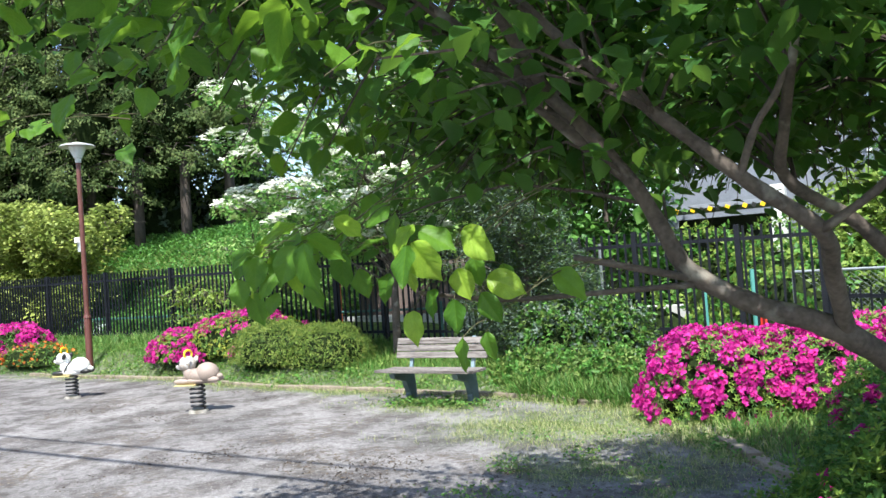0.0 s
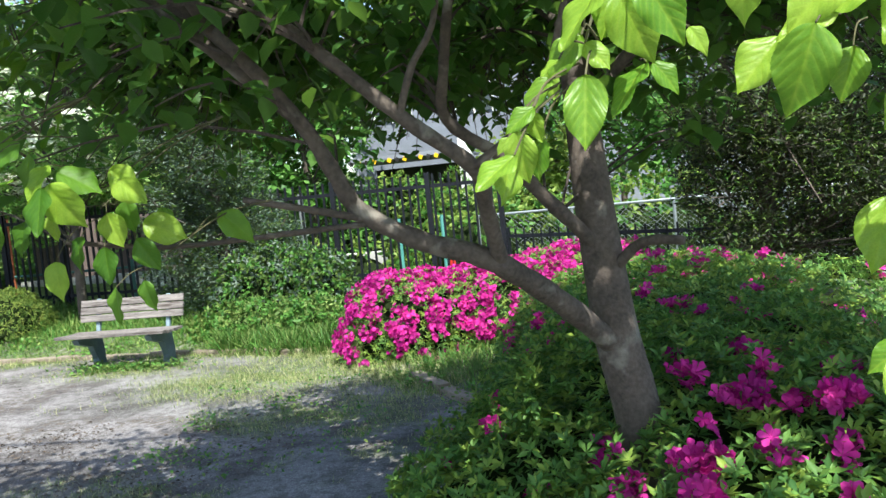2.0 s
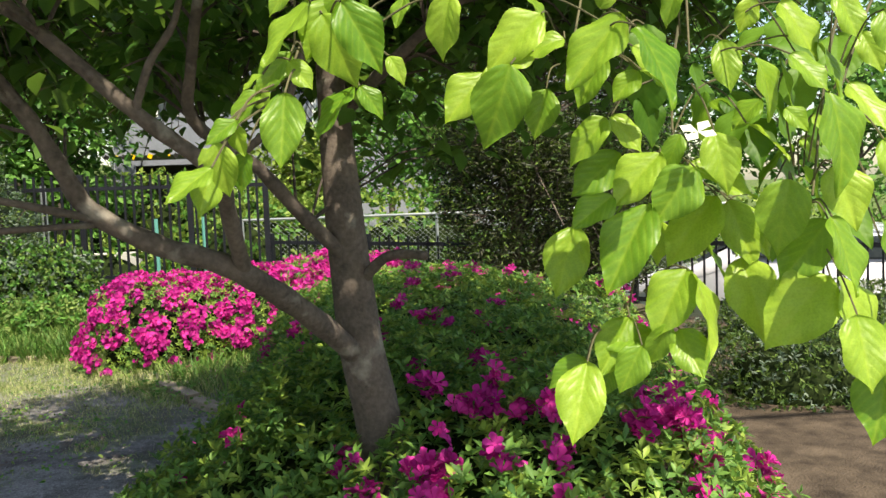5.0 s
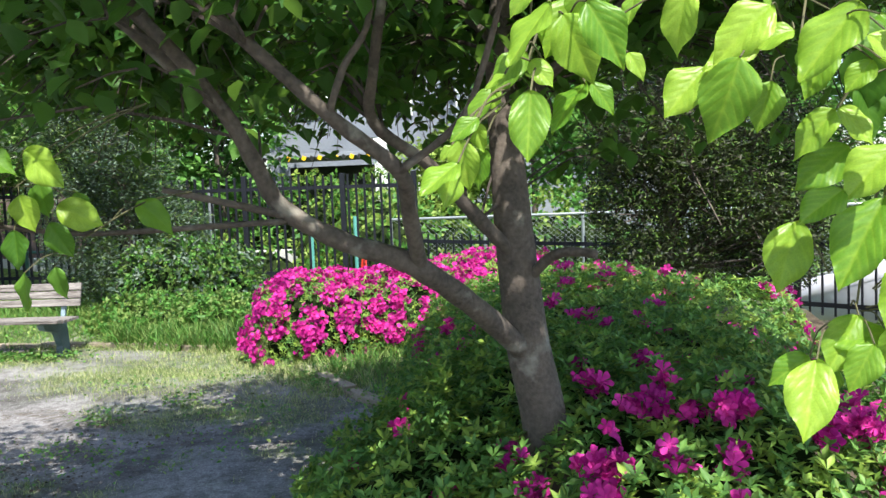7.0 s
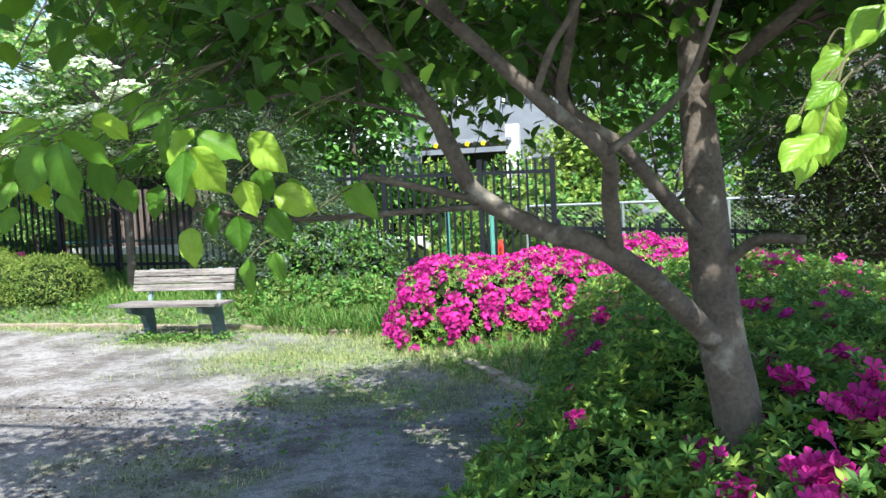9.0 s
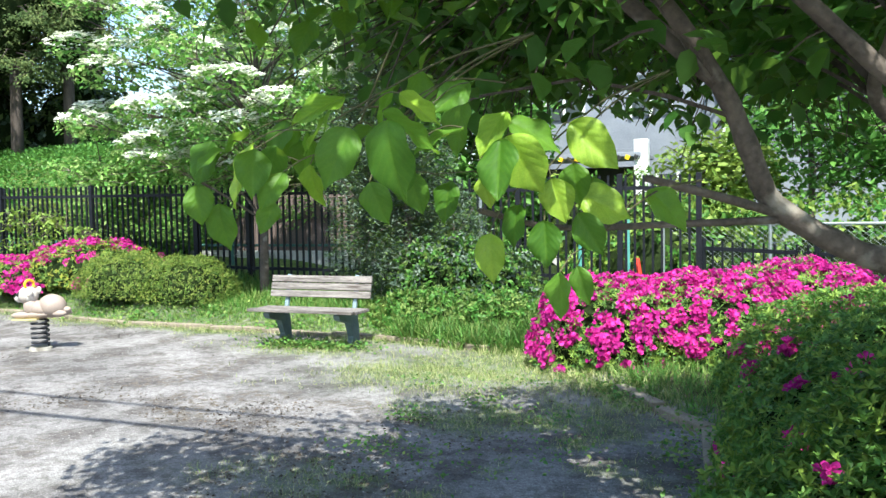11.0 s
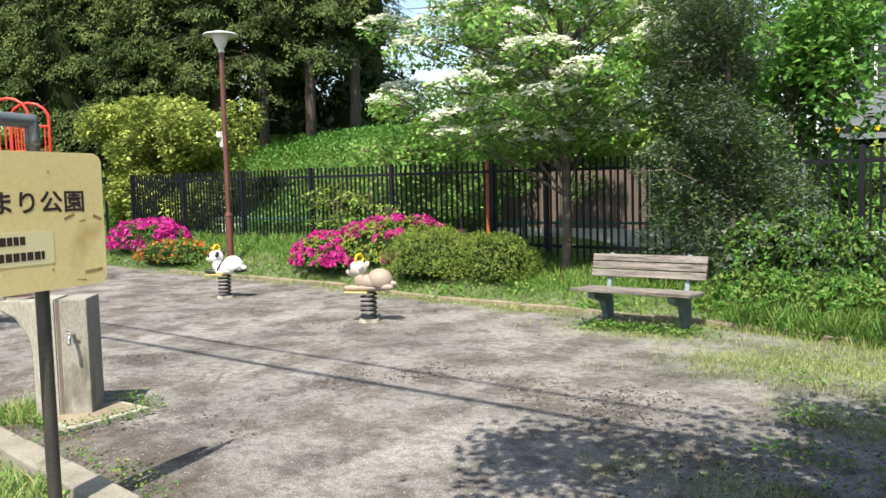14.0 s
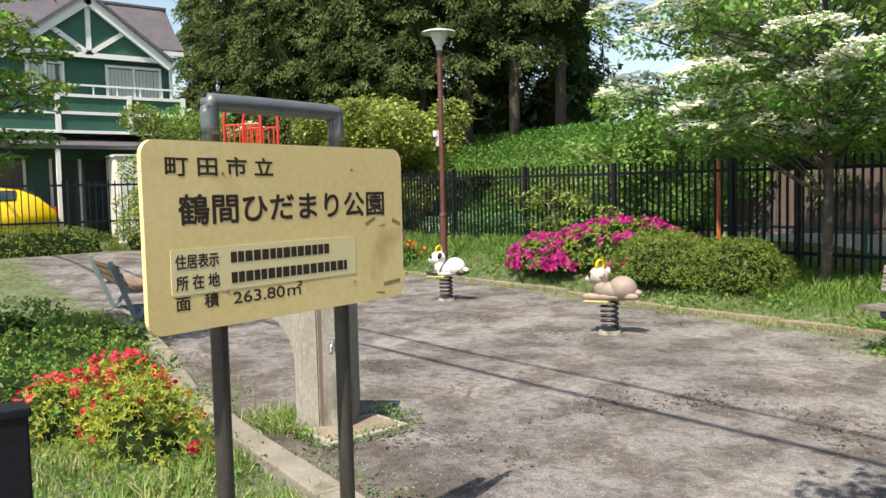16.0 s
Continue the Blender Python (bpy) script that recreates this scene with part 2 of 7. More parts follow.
    l.new(b.outputs[0], x.inputs[1]), l.new(t.outputs[0], x.inputs[2])
    l.new(x.outputs[0], n["Material Output"].inputs[0])
    return m


def veined_leaf(name, dark, light, trans, share, rough):
    """A leaf blade with a pale rib, side veins that curve to the tip, and blotches."""
    m = leafy(name, dark, light, trans, share, rough, 0.28)
    n, l = m.node_tree.nodes, m.node_tree.links
    b = n["Principled BSDF"]
    tc = n.new("ShaderNodeTexCoord")
    sp = n.new("ShaderNodeSeparateXYZ")
    l.new(tc.outputs["Object"], sp.inputs[0])

    def op(kind, p, q=None, r=None):
        k = n.new("ShaderNodeMath")
        k.operation = kind
        for i, v in enumerate((p, q, r)):
            if v is None:
                continue
            if isinstance(v, (int, float)):
                k.inputs[i].default_value = v
            else:
                l.new(v, k.inputs[i])
        return k.outputs[0]

    ax = op("ABSOLUTE", sp.outputs[0])
    side = op("SUBTRACT", op("MULTIPLY", sp.outputs[1], 6.5), op("MULTIPLY", op("POWER", ax, 1.3), 13.0))
    wave = op("ABSOLUTE", op("SINE", op("MULTIPLY", side, math.pi)))
    puff = op("POWER", wave, 0.45)
    rib = op("SMOOTH_MIN", op("MULTIPLY", ax, 28.0), 1.0, 0.3)
    height = op("MULTIPLY", puff, rib)
    bp = n.new("ShaderNodeBump")
    bp.inputs["Strength"].default_value, bp.inputs["Distance"].default_value = 0.15, 0.003
    l.new(height, bp.inputs["Height"]), l.new(bp.outputs[0], b.inputs["Normal"])
    base = b.inputs["Base Color"].links[0].from_socket
    k = n.new("ShaderNodeMixRGB")
    k.inputs[1].default_value = (light[0] * 1.25, light[1] * 1.12, light[2] * 1.3, 1)
    l.new(op("MULTIPLY_ADD", height, 0.32, 0.68), k.inputs[0]), l.new(base, k.inputs[2])
    no = n.new("ShaderNodeTexNoise")
    no.inputs["Scale"].default_value, no.inputs["Detail"].default_value = 2.6, 4
    l.new(tc.outputs["Object"], no.inputs["Vector"])
    r = n.new("ShaderNodeValToRGB")
    r.color_ramp.elements[0].position, r.color_ramp.elements[1].position = 0.35, 0.62
    r.color_ramp.elements[0].color, r.color_ramp.elements[1].color = (0.66, 0.74, 0.6, 1), (1, 1, 1, 1)
    l.new(no.outputs[0], r.inputs[0])
    x = n.new("ShaderNodeMixRGB")
    x.blend_type, x.inputs[0].default_value = "MULTIPLY", 1.0
    l.new(k.outputs[0], x.inputs[1]), l.new(r.outputs[0], x.inputs[2])
    l.new(x.outputs[0], b.inputs["Base Color"])
    return m


# ---- materials ----
M_BARK = surface("bark", (0.042, 0.033, 0.028), (0.14, 0.112, 0.092), 0.9, 9, 70, 0.6, spots=((0.3, 0.28, 0.24), 7, 0.6))
M_BARK_DARK = surface("cedar_bark", (0.03, 0.023, 0.02), (0.10, 0.078, 0.066), 0.95, 4, 30, 0.7, stretch=(4, 4, 0.6))
# Light put into leaf colour: crown darkened for shade, then sunlit and shaded copies.
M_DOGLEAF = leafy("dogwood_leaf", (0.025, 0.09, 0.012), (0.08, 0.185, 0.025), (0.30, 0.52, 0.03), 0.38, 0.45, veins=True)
M_DOGLEAF_SUNLIT = veined_leaf("dogwood_leaf_sunlit", (0.10, 0.25, 0.018), (0.36, 0.52, 0.05), (0.42, 0.64, 0.02), 0.38, 0.36)
M_DOGLEAF_SHADED = veined_leaf("dogwood_leaf_shaded", (0.055, 0.16, 0.014), (0.16, 0.32, 0.03), (0.36, 0.58, 0.02), 0.45, 0.48)
M_KOUSA = leafy("flowering_dogwood_leaf", (0.06, 0.2, 0.025), (0.2, 0.4, 0.06), (0.3, 0.55, 0.05), 0.35)
M_BRACT = leafy("white_bract", (0.72, 0.75, 0.62), (0.82, 0.82, 0.76), (0.8, 0.82, 0.65), 0.25, 0.6)
M_AZLEAF = leafy("azalea_leaf", (0.042, 0.125, 0.022), (0.17, 0.32, 0.05), (0.22, 0.42, 0.028), 0.28, 0.45)
M_AZLEAF_YOUNG = leafy("azalea_young_leaf", (0.13, 0.24, 0.028), (0.3, 0.42, 0.055), (0.4, 0.5, 0.045), 0.3)
M_AZLEAF_GOLD = leafy("azalea_golden_leaf", (0.22, 0.27, 0.02), (0.52, 0.52, 0.06), (0.5, 0.5, 0.04), 0.3)
M_MAGENTA = leafy("azalea_flower", (0.45, 0.006, 0.22), (0.90, 0.07, 0.48), (0.9, 0.05, 0.5), 0.3, 0.7, 0.15, patch=(9.0, (0.55, 0.5, 0.6), (1.05, 1.15, 1.0)))
M_RED = leafy("red_azalea_flower", (0.62, 0.012, 0.06), (0.88, 0.06, 0.14), (0.9, 0.08, 0.1), 0.3, 0.6)
M_ORANGE = leafy("orange_azalea_flower", (0.55, 0.10, 0.02), (0.75, 0.25, 0.06), (0.9, 0.3, 0.05), 0.3, 0.6)
M_HEDGE = leafy("hedge_leaf", (0.03, 0.085, 0.012), (0.13, 0.2, 0.03), (0.2, 0.3, 0.02), 0.25)
# patch darkens whole clumps in the colour, in place of shaded gaps
M_HOLLY = leafy("evergreen_leaf", (0.045, 0.09, 0.04), (0.19, 0.25, 0.14), (0.14, 0.24, 0.04), 0.18, 0.5, 0.3, patch=(2.6, (0.3, 0.35, 0.3), (1.25, 1.2, 1.2)))
M_DARKLEAF = leafy("dark_small_leaf", (0.012, 0.024, 0.010), (0.062, 0.072, 0.028), (0.1, 0.16, 0.02), 0.15, 0.5, 0.25, patch=(2.2, (0.5, 0.45, 0.4), (1.2, 1.15, 1.1)))
# cedar patch: light and dark tufts put into the colour as shading
M_CEDAR = leafy("cedar_spray", (0.066, 0.108, 0.034), (0.165, 0.215, 0.066), (0.16, 0.24, 0.03), 0.25, 0.9, 0.05, patch=(1.1, (0.5, 0.58, 0.5), (1.35, 1.25, 1.1)))
M_LAUREL = leafy("laurel_shrub_leaf", (0.14, 0.21, 0.02), (0.42, 0.48, 0.10), (0.35, 0.42, 0.06), 0.28, 0.45, patch=(1.5, (0.65, 0.7, 0.6), (1.2, 1.15, 1.1)))
M_YELLOWG = leafy("laurel_leaf", (0.08, 0.17, 0.02), (0.30, 0.40, 0.06), (0.35, 0.45, 0.04), 0.3)
M_WEED = leafy("weed_leaf", (0.04, 0.14, 0.018), (0.15, 0.32, 0.045), (0.22, 0.45, 0.04), 0.3)
M_WEED_DEEP = leafy("deep_weed_leaf", (0.03, 0.11, 0.015), (0.10, 0.24, 0.035), (0.18, 0.38, 0.03), 0.3)
M_GRASS = leafy("grass_blade", (0.10, 0.19, 0.028), (0.28, 0.37, 0.08), (0.3, 0.42, 0.06), 0.3, 0.6, 0.3, patch=(1.1, (0.7, 0.75, 0.65), (1.2, 1.15, 1.1)))
M_DRYGRASS = leafy("dry_grass_blade", (0.30, 0.33, 0.09), (0.55, 0.53, 0.2), (0.4, 0.45, 0.1), 0.25, 0.6)
M_LIGHTLEAF = leafy("pale_sunlit_leaf", (0.17, 0.33, 0.05), (0.38, 0.52, 0.13), (0.5, 0.6, 0.1), 0.35)
M_STEM = surface("green_twig", (0.05, 0.05, 0.022), (0.11, 0.10, 0.045), 0.8, 20, 100, 0.2)
# Near-black fill: the shade inside shrubs and cedars given as a colour.
M_CORE = surface("shade_core", (0.008, 0.014, 0.006), (0.03, 0.045, 0.016), 1.0, 12, 60, 0.5)
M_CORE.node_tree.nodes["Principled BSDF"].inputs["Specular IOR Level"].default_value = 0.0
M_BLACK = surface("black_paint", (0.006, 0.007, 0.01), (0.014, 0.016, 0.022), 0.5, 5, 60, 0.1)
M_BLACK.node_tree.nodes["Principled BSDF"].inputs["Specular IOR Level"].default_value = 0.2
M_WOOD = surface("weathered_wood", (0.055, 0.048, 0.044), (0.31, 0.28, 0.26), 0.85, 4, 34, 0.6, stretch=(0.6, 9, 9), spots=((0.07, 0.055, 0.048), 6, 0.54))
M_WOOD_BROWN = surface("worn_brown_wood", (0.11, 0.07, 0.045), (0.33, 0.24, 0.17), 0.8, 3, 26, 0.5, stretch=(0.6, 9, 9))
M_IRON = surface("green_grey_cast_iron", (0.05, 0.075, 0.085), (0.12, 0.17, 0.18), 0.6, 8, 70, 0.3)
M_IRON_BLUE = surface("blue_grey_paint", (0.13, 0.19, 0.22), (0.24, 0.32, 0.35), 0.6, 8, 70, 0.2)
M_LAMP = surface("red_brown_paint", (0.08, 0.028, 0.022), (0.15, 0.055, 0.045), 0.45, 5, 60, 0.1)
M_LAMP_METAL = surface("lamp_grey_metal", (0.45, 0.46, 0.46), (0.62, 0.63, 0.62), 0.4, 5, 60, 0.05, 0.3)
M_LAMP_GLASS = surface("milky_glass", (0.55, 0.57, 0.58), (0.7, 0.72, 0.72), 0.25, 5, 60, 0.05)
M_WHITE = surface("white_glossy_plastic", (0.66, 0.66, 0.64), (0.82, 0.82, 0.8), 0.35, 6, 80, 0.05)
M_BEIGE = surface("faded_beige_plastic", (0.25, 0.195, 0.165), (0.34, 0.275, 0.235), 0.6, 6, 80, 0.08, spots=((0.42, 0.37, 0.33), 8, 0.64))
M_BEIGE_FACE = surface("worn_pale_beige_plastic", (0.30, 0.25, 0.22), (0.52, 0.47, 0.43), 0.6, 9, 80, 0.08, spots=((0.62, 0.58, 0.54), 9, 0.55))
M_BEIGE_LIGHT = surface("pale_beige_plastic", (0.6, 0.55, 0.5), (0.72, 0.67, 0.62), 0.5, 6, 80, 0.05)
M_INK = surface("black_plastic", (0.01, 0.01, 0.01), (0.03, 0.03, 0.03), 0.4, 6, 80, 0.05)
M_YELLOW = surface("yellow_plastic", (0.75, 0.42, 0.01), (0.9, 0.58, 0.02), 0.4, 6, 80, 0.05)
M_YELLOW_PALE = surface("faded_yellow_board", (0.50, 0.40, 0.16), (0.62, 0.52, 0.24), 0.5, 6, 80, 0.05)
M_SPRING = surface("black_spring_steel", (0.012, 0.013, 0.016), (0.035, 0.035, 0.04), 0.4, 6, 80, 0.1)
M_CONCRETE = surface("weathered_concrete", (0.20, 0.19, 0.165), (0.44, 0.415, 0.375), 0.9, 5, 60, 0.4, spots=((0.12, 0.105, 0.08), 5, 0.54), stretch=(1, 1, 0.4))
M_KERB = surface("mossy_kerb", (0.15, 0.12, 0.09), (0.31, 0.26, 0.20), 0.95, 3, 50, 0.6, spots=((0.12, 0.12, 0.05), 5, 0.6))
M_KERB_GREY = surface("grey_kerb_concrete", (0.15, 0.138, 0.115), (0.30, 0.28, 0.24), 0.95, 4, 70, 0.5, spots=((0.15, 0.14, 0.10), 5, 0.6))
M_AGGREGATE = surface("pebble_concrete", (0.15, 0.14, 0.125), (0.34, 0.325, 0.295), 0.9, 3, 110, 0.5, spots=((0.10, 0.09, 0.072), 5, 0.54), stretch=(1, 1, 0.35))
M_STEEL = surface("steel", (0.5, 0.5, 0.5), (0.65, 0.65, 0.65), 0.25, 6, 60, 0.05, 1.0)
M_SIGN = surface("cream_sign_board", (0.75, 0.60, 0.27), (0.87, 0.73, 0.38), 0.55, 2.2, 40, 0.05, spots=((0.62, 0.47, 0.20), 3, 0.6))
M_PLATE = surface("pale_sign_plate", (0.78, 0.69, 0.40), (0.84, 0.75, 0.46), 0.5, 3, 40, 0.03)
M_SIGNTEXT = surface("dark_brown_lettering", (0.025, 0.015, 0.012), (0.045, 0.028, 0.022), 0.6, 8, 80, 0.02)
M_RUST = surface("old_glue_stain", (0.20, 0.14, 0.06), (0.45, 0.35, 0.15), 0.9, 40, 200, 0.3)
M_SIGNPOST = surface("dark_steel_post", (0.045, 0.042, 0.04), (0.085, 0.08, 0.075), 0.45, 6, 60, 0.1, 0.4)
M_SIGNBAR = surface("grey_painted_bar", (0.10, 0.12, 0.14), (0.17, 0.19, 0.21), 0.45, 6, 60, 0.1, 0.3)
M_REDPAINT = surface("red_paint", (0.55, 0.03, 0.02), (0.7, 0.05, 0.03), 0.4, 6, 60, 0.05)
M_TEAL_DULL = surface("dull_green_paint", (0.03, 0.10, 0.085), (0.05, 0.15, 0.125), 0.6, 6, 60, 0.05)
M_ORANGEPAINT = surface("faded_orange_paint", (0.42, 0.10, 0.04), (0.52, 0.15, 0.06), 0.6, 6, 60, 0.05)
M_TEAL = surface("teal_paint", (0.07, 0.27, 0.24), (0.11, 0.34, 0.30), 0.5, 6, 60, 0.05)
M_HOUSE = surface("dark_green_siding", (0.018, 0.085, 0.058), (0.03, 0.13, 0.09), 0.6, 2, 30, 0.1)
M_TRIM = surface("white_trim", (0.68, 0.70, 0.70), (0.8, 0.81, 0.81), 0.5, 3, 40, 0.05)
M_ROOF = surface("grey_slate_roof", (0.07, 0.065, 0.08), (0.13, 0.12, 0.145), 0.6, 3, 40, 0.2)
M_GLASS_WIN = surface("dark_window_glass", (0.03, 0.04, 0.045), (0.06, 0.075, 0.08), 0.08, 1.5, 20, 0.0)
M_CURTAIN = surface("pale_curtain", (0.42, 0.42, 0.40), (0.6, 0.6, 0.57), 0.9, 3, 30, 0.2, stretch=(9, 9, 0.4))
M_CARYELLOW = surface("yellow_car_paint", (0.75, 0.50, 0.01), (0.82, 0.57, 0.02), 0.25, 2, 20, 0.0, coat=0.8)
M_CARWHITE = surface("white_car_paint", (0.52, 0.53, 0.60), (0.60, 0.61, 0.67), 0.25, 2, 20, 0.0, coat=0.8)
M_TYRE = surface("tyre_rubber", (0.012, 0.012, 0.012), (0.025, 0.025, 0.025), 0.8, 8, 60, 0.2)
M_CLAPBOARD = surface("faded_blue_grey_paint", (0.17, 0.19, 0.23), (0.25, 0.275, 0.32), 0.8, 2, 40, 0.1)
M_WALL_GREY = surface("grey_render", (0.42, 0.45, 0.50), (0.55, 0.58, 0.63), 0.8, 2, 40, 0.1)
M_BLOCK = surface("grey_concrete_block", (0.33, 0.33, 0.32), (0.55, 0.55, 0.53), 0.9, 2.5, 60, 0.3, spots=((0.2, 0.2, 0.17), 3, 0.6))
M_BLOCK_DARK = surface("mossy_dark_block", (0.10, 0.11, 0.10), (0.2, 0.21, 0.19), 0.9, 2.5, 60, 0.3)
M_WALL_BROWN = surface("brown_board", (0.09, 0.065, 0.06), (0.16, 0.12, 0.11), 0.9, 2, 30, 0.3, stretch=(8, 8, 0.5))
M_GALV = surface("galvanised_rail", (0.19, 0.22, 0.24), (0.30, 0.33, 0.35), 0.5, 5, 60, 0.1, 0.4)
M_ASPHALT = surface("asphalt", (0.05, 0.05, 0.052), (0.09, 0.09, 0.092), 0.9, 4, 120, 0.4)
M_CABLE = surface("cable_sheath", (0.01, 0.01, 0.01), (0.02, 0.02, 0.02), 0.7, 4, 60, 0.0)

# ---- ground ----
def north_edge(x):
    """The kerb line along the north side of the yard."""
    return np.interp(x, [-24, -16, -11.4, -8.6, -6.6, -4.2, -3.1], [9.3, 9.3, 9.2, 8.62, 8.70, 8.36, 8.1])


def east_edge(y):
    """The kerb line along the planted bed on the east side."""
    return np.interp(y, [-1, 1.6, 3.8, 5.7, 6.7, 8.1], [-0.3, -0.6, -0.8, -1.0, -1.76, -2.95])


def south_edge(x):
    """The kerb line along the grassy bed on the south side."""
    return np.interp(x, [-16, -13.7, -11.9, -10.1, -8.5, -7.15, -5.9, -5.1], [3.5, 3.35, 3.15, 2.8, 2.41, 2.25, 2.16, 2.1])


def smooth01(a, b, v):
    s = np.clip((v - a) / (b - a), 0, 1)
    return s * s * (3 - 2 * s)


def terrain(x, y):
    """Height of the ground: a level yard, a bank up to the fence and a hill behind it."""
    x, y = np.asarray(x, float), np.asarray(y, float)
    ne = north_edge(x)
    left = smooth01(-7.2, -9.8, x)
    z = (0.6 * smooth01(0.0, 0.9, y - ne) + 0.4 * smooth01(0.0, 2.2, y - ne)) * (0.18 + 0.34 * left) * (x < 3)
    bed = np.maximum(smooth01(0, 0.2, x - east_edge(y)) * (y < 8.2) * (y > 1.2), 0)
    z = np.maximum(z, 0.06 * bed)
    hill = smooth01(15.5, 25.0, np.hypot(x + 2, y)) * smooth01(-6.0, -13.0, x) * smooth01(10.5, 19.0, y)
    z = z + 2.7 * hill
    z = z - 0.5 * smooth01(11.3, 12.5, y) * smooth01(-7.5, -4.0, x) * (1 - smooth01(13, 40, y))
    z = z - 0.5 * smooth01(0.25, 0.8, ((x - 2.9) * 3.1 + (y - 9.1) * 3.6) / 4.75) * smooth01(0.5, 2.5, x) * (1 - smooth01(11.3, 12.5, y) * smooth01(-7.5, -4.0, x) * (1 - smooth01(13, 40, y)))
    z = z + 0.42 * smooth01(-15.5, -21.0, x) * smooth01(9.6, 8.6, y)
    return z + 0.012 * np.sin(x * 1.7 + 0.4) * np.sin(y * 1.3)


def green_share(x, y):
    """How grassy the ground is."""
    n = np.array([noise.noise((a * 0.9, b * 0.9, 3.1)) + 0.6 * noise.noise((a * 3.1, b * 3.1, 8.2)) for a, b in zip(np.ravel(x), np.ravel(y))]).reshape(np.shape(x))
    d = y - north_edge(x)
    g = smooth01(-0.5, 0.15, d + 0.5 * n)
    corner = np.exp(-(((x + 3.1) / 1.2) ** 2 + ((y - 7.3) / 0.9) ** 2))
    g = np.maximum(g, corner * (1.0 + 0.9 * n))
    g = np.maximum(g, smooth01(-0.02, 0.45, n) * np.exp(-(((x + 2.4) / 1.25) ** 2 + ((y - 4.9) / 1.5) ** 2)) * 0.95)
    g = np.maximum(g, 0.8 * np.exp(-(((x + 5.25) / 0.8) ** 2 + ((y - 7.75) / 0.38) ** 2)) * (1 + n))
    south = smooth01(0.1, -0.15, y - south_edge(x)) * smooth01(-5.3, -5.9, x)
    g = np.maximum(g, south)
    g = np.maximum(g, smooth01(-20.5, -21.5, x))
    g = np.maximum(g, smooth01(0, 0.3, x - east_edge(y)) * (y < 8.2) * (y > 1.0) * 0.6 * (x < 2.0))
    g = np.maximum(g, smooth01(1.2, 1.6, x) * 1.0 * (y < 9))
    return np.clip(g, 0, 1)


def ground_material():
    m, n, l = nodes_of("yard_ground")
    b = n["Principled BSDF"]
    tc = n.new("ShaderNodeTexCoord")

    def tex(scale, detail, lo, hi, c0, c1, kind="ShaderNodeTexNoise"):
        t = n.new(kind)
        t.inputs["Scale"].default_value = scale
        if kind == "ShaderNodeTexNoise":
            t.inputs["Detail"].default_value = detail
        l.new(tc.outputs["Object"], t.inputs["Vector"])
        r = n.new("ShaderNodeValToRGB")
        r.color_ramp.elements[0].position, r.color_ramp.elements[1].position = lo, hi
        r.color_ramp.elements[0].color, r.color_ramp.elements[1].color = (*c0, 1), (*c1, 1)
        l.new(t.outputs[0], r.inputs[0])
        return r.outputs[0], t.outputs[0]

    def blend(mode, f, a, c):
        k = n.new("ShaderNodeMixRGB")
        k.blend_type = mode
        if isinstance(f, float):
            k.inputs[0].default_value = f
        else:
            l.new(f, k.inputs[0])
        l.new(a, k.inputs[1]), l.new(c, k.inputs[2])
        return k.outputs[0]

    sand, _ = tex(0.9, 12, 0.36, 0.64, (0.136, 0.133, 0.134), (0.226, 0.222, 0.224))
    mid, _ = tex(11, 12, 0.40, 0.52, (0.76, 0.75, 0.74), (1.08, 1.08, 1.08))
    worn, _ = tex(2.3, 12, 0.46, 0.60, (1.1, 1.1, 1.1), (0.62, 0.60, 0.595))
    grit, gh = tex(120, 4, 0.30, 0.70, (0.66, 0.65, 0.645), (1.27, 1.27, 1.27))
    peb, ph = tex(75, 0, 0.0, 0.55, (0.7, 0.68, 0.67), (1.12, 1.1, 1.1), "ShaderNodeTexVoronoi")
    spk, _ = tex(42, 6, 0.36, 0.62, (0.80, 0.79, 0.785), (1.12, 1.12, 1.12))
    sand = blend("MULTIPLY", 1.0, sand, spk)
    dirt = blend("MULTIPLY", 1.0, blend("MULTIPLY", 1.0, blend("MULTIPLY", 1.0, blend("MULTIPLY", 1.0, sand, worn), mid), grit), peb)
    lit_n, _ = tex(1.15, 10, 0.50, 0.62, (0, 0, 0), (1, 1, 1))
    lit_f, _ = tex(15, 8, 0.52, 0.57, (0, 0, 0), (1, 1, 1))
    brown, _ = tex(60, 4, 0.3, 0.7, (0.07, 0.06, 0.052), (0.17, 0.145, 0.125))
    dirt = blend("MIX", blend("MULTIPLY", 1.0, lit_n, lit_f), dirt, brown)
    soil, _ = tex(9, 8, 0.35, 0.65, (0.045, 0.07, 0.018), (0.13, 0.19, 0.05))
    at = n.new("ShaderNodeAttribute")
    at.attribute_name = "green"
    brk, _ = tex(14, 8, 0.42, 0.6, (0.35, 0.35, 0.35), (1, 1, 1))
    f = n.new("ShaderNodeMath")
    f.operation, f.use_clamp = "MULTIPLY", True
    l.new(at.outputs["Fac"], f.inputs[0]), l.new(brk, f.inputs[1])
    # Brown soil, kept dark enough that shade is put into its colour too.
    bare, _ = tex(7, 8, 0.3, 0.7, (0.032, 0.024, 0.018), (0.11, 0.085, 0.062))
    st = n.new("ShaderNodeAttribute")
    st.attribute_name = "soil_and_shade"
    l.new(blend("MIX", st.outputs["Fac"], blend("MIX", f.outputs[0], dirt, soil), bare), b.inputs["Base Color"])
    b.inputs["Roughness"].default_value = 0.95
    b.inputs["Specular IOR Level"].default_value = 0.2
    ad = n.new("ShaderNodeMath")
    ad.operation = "ADD"
    l.new(gh, ad.inputs[0]), l.new(ph, ad.inputs[1])
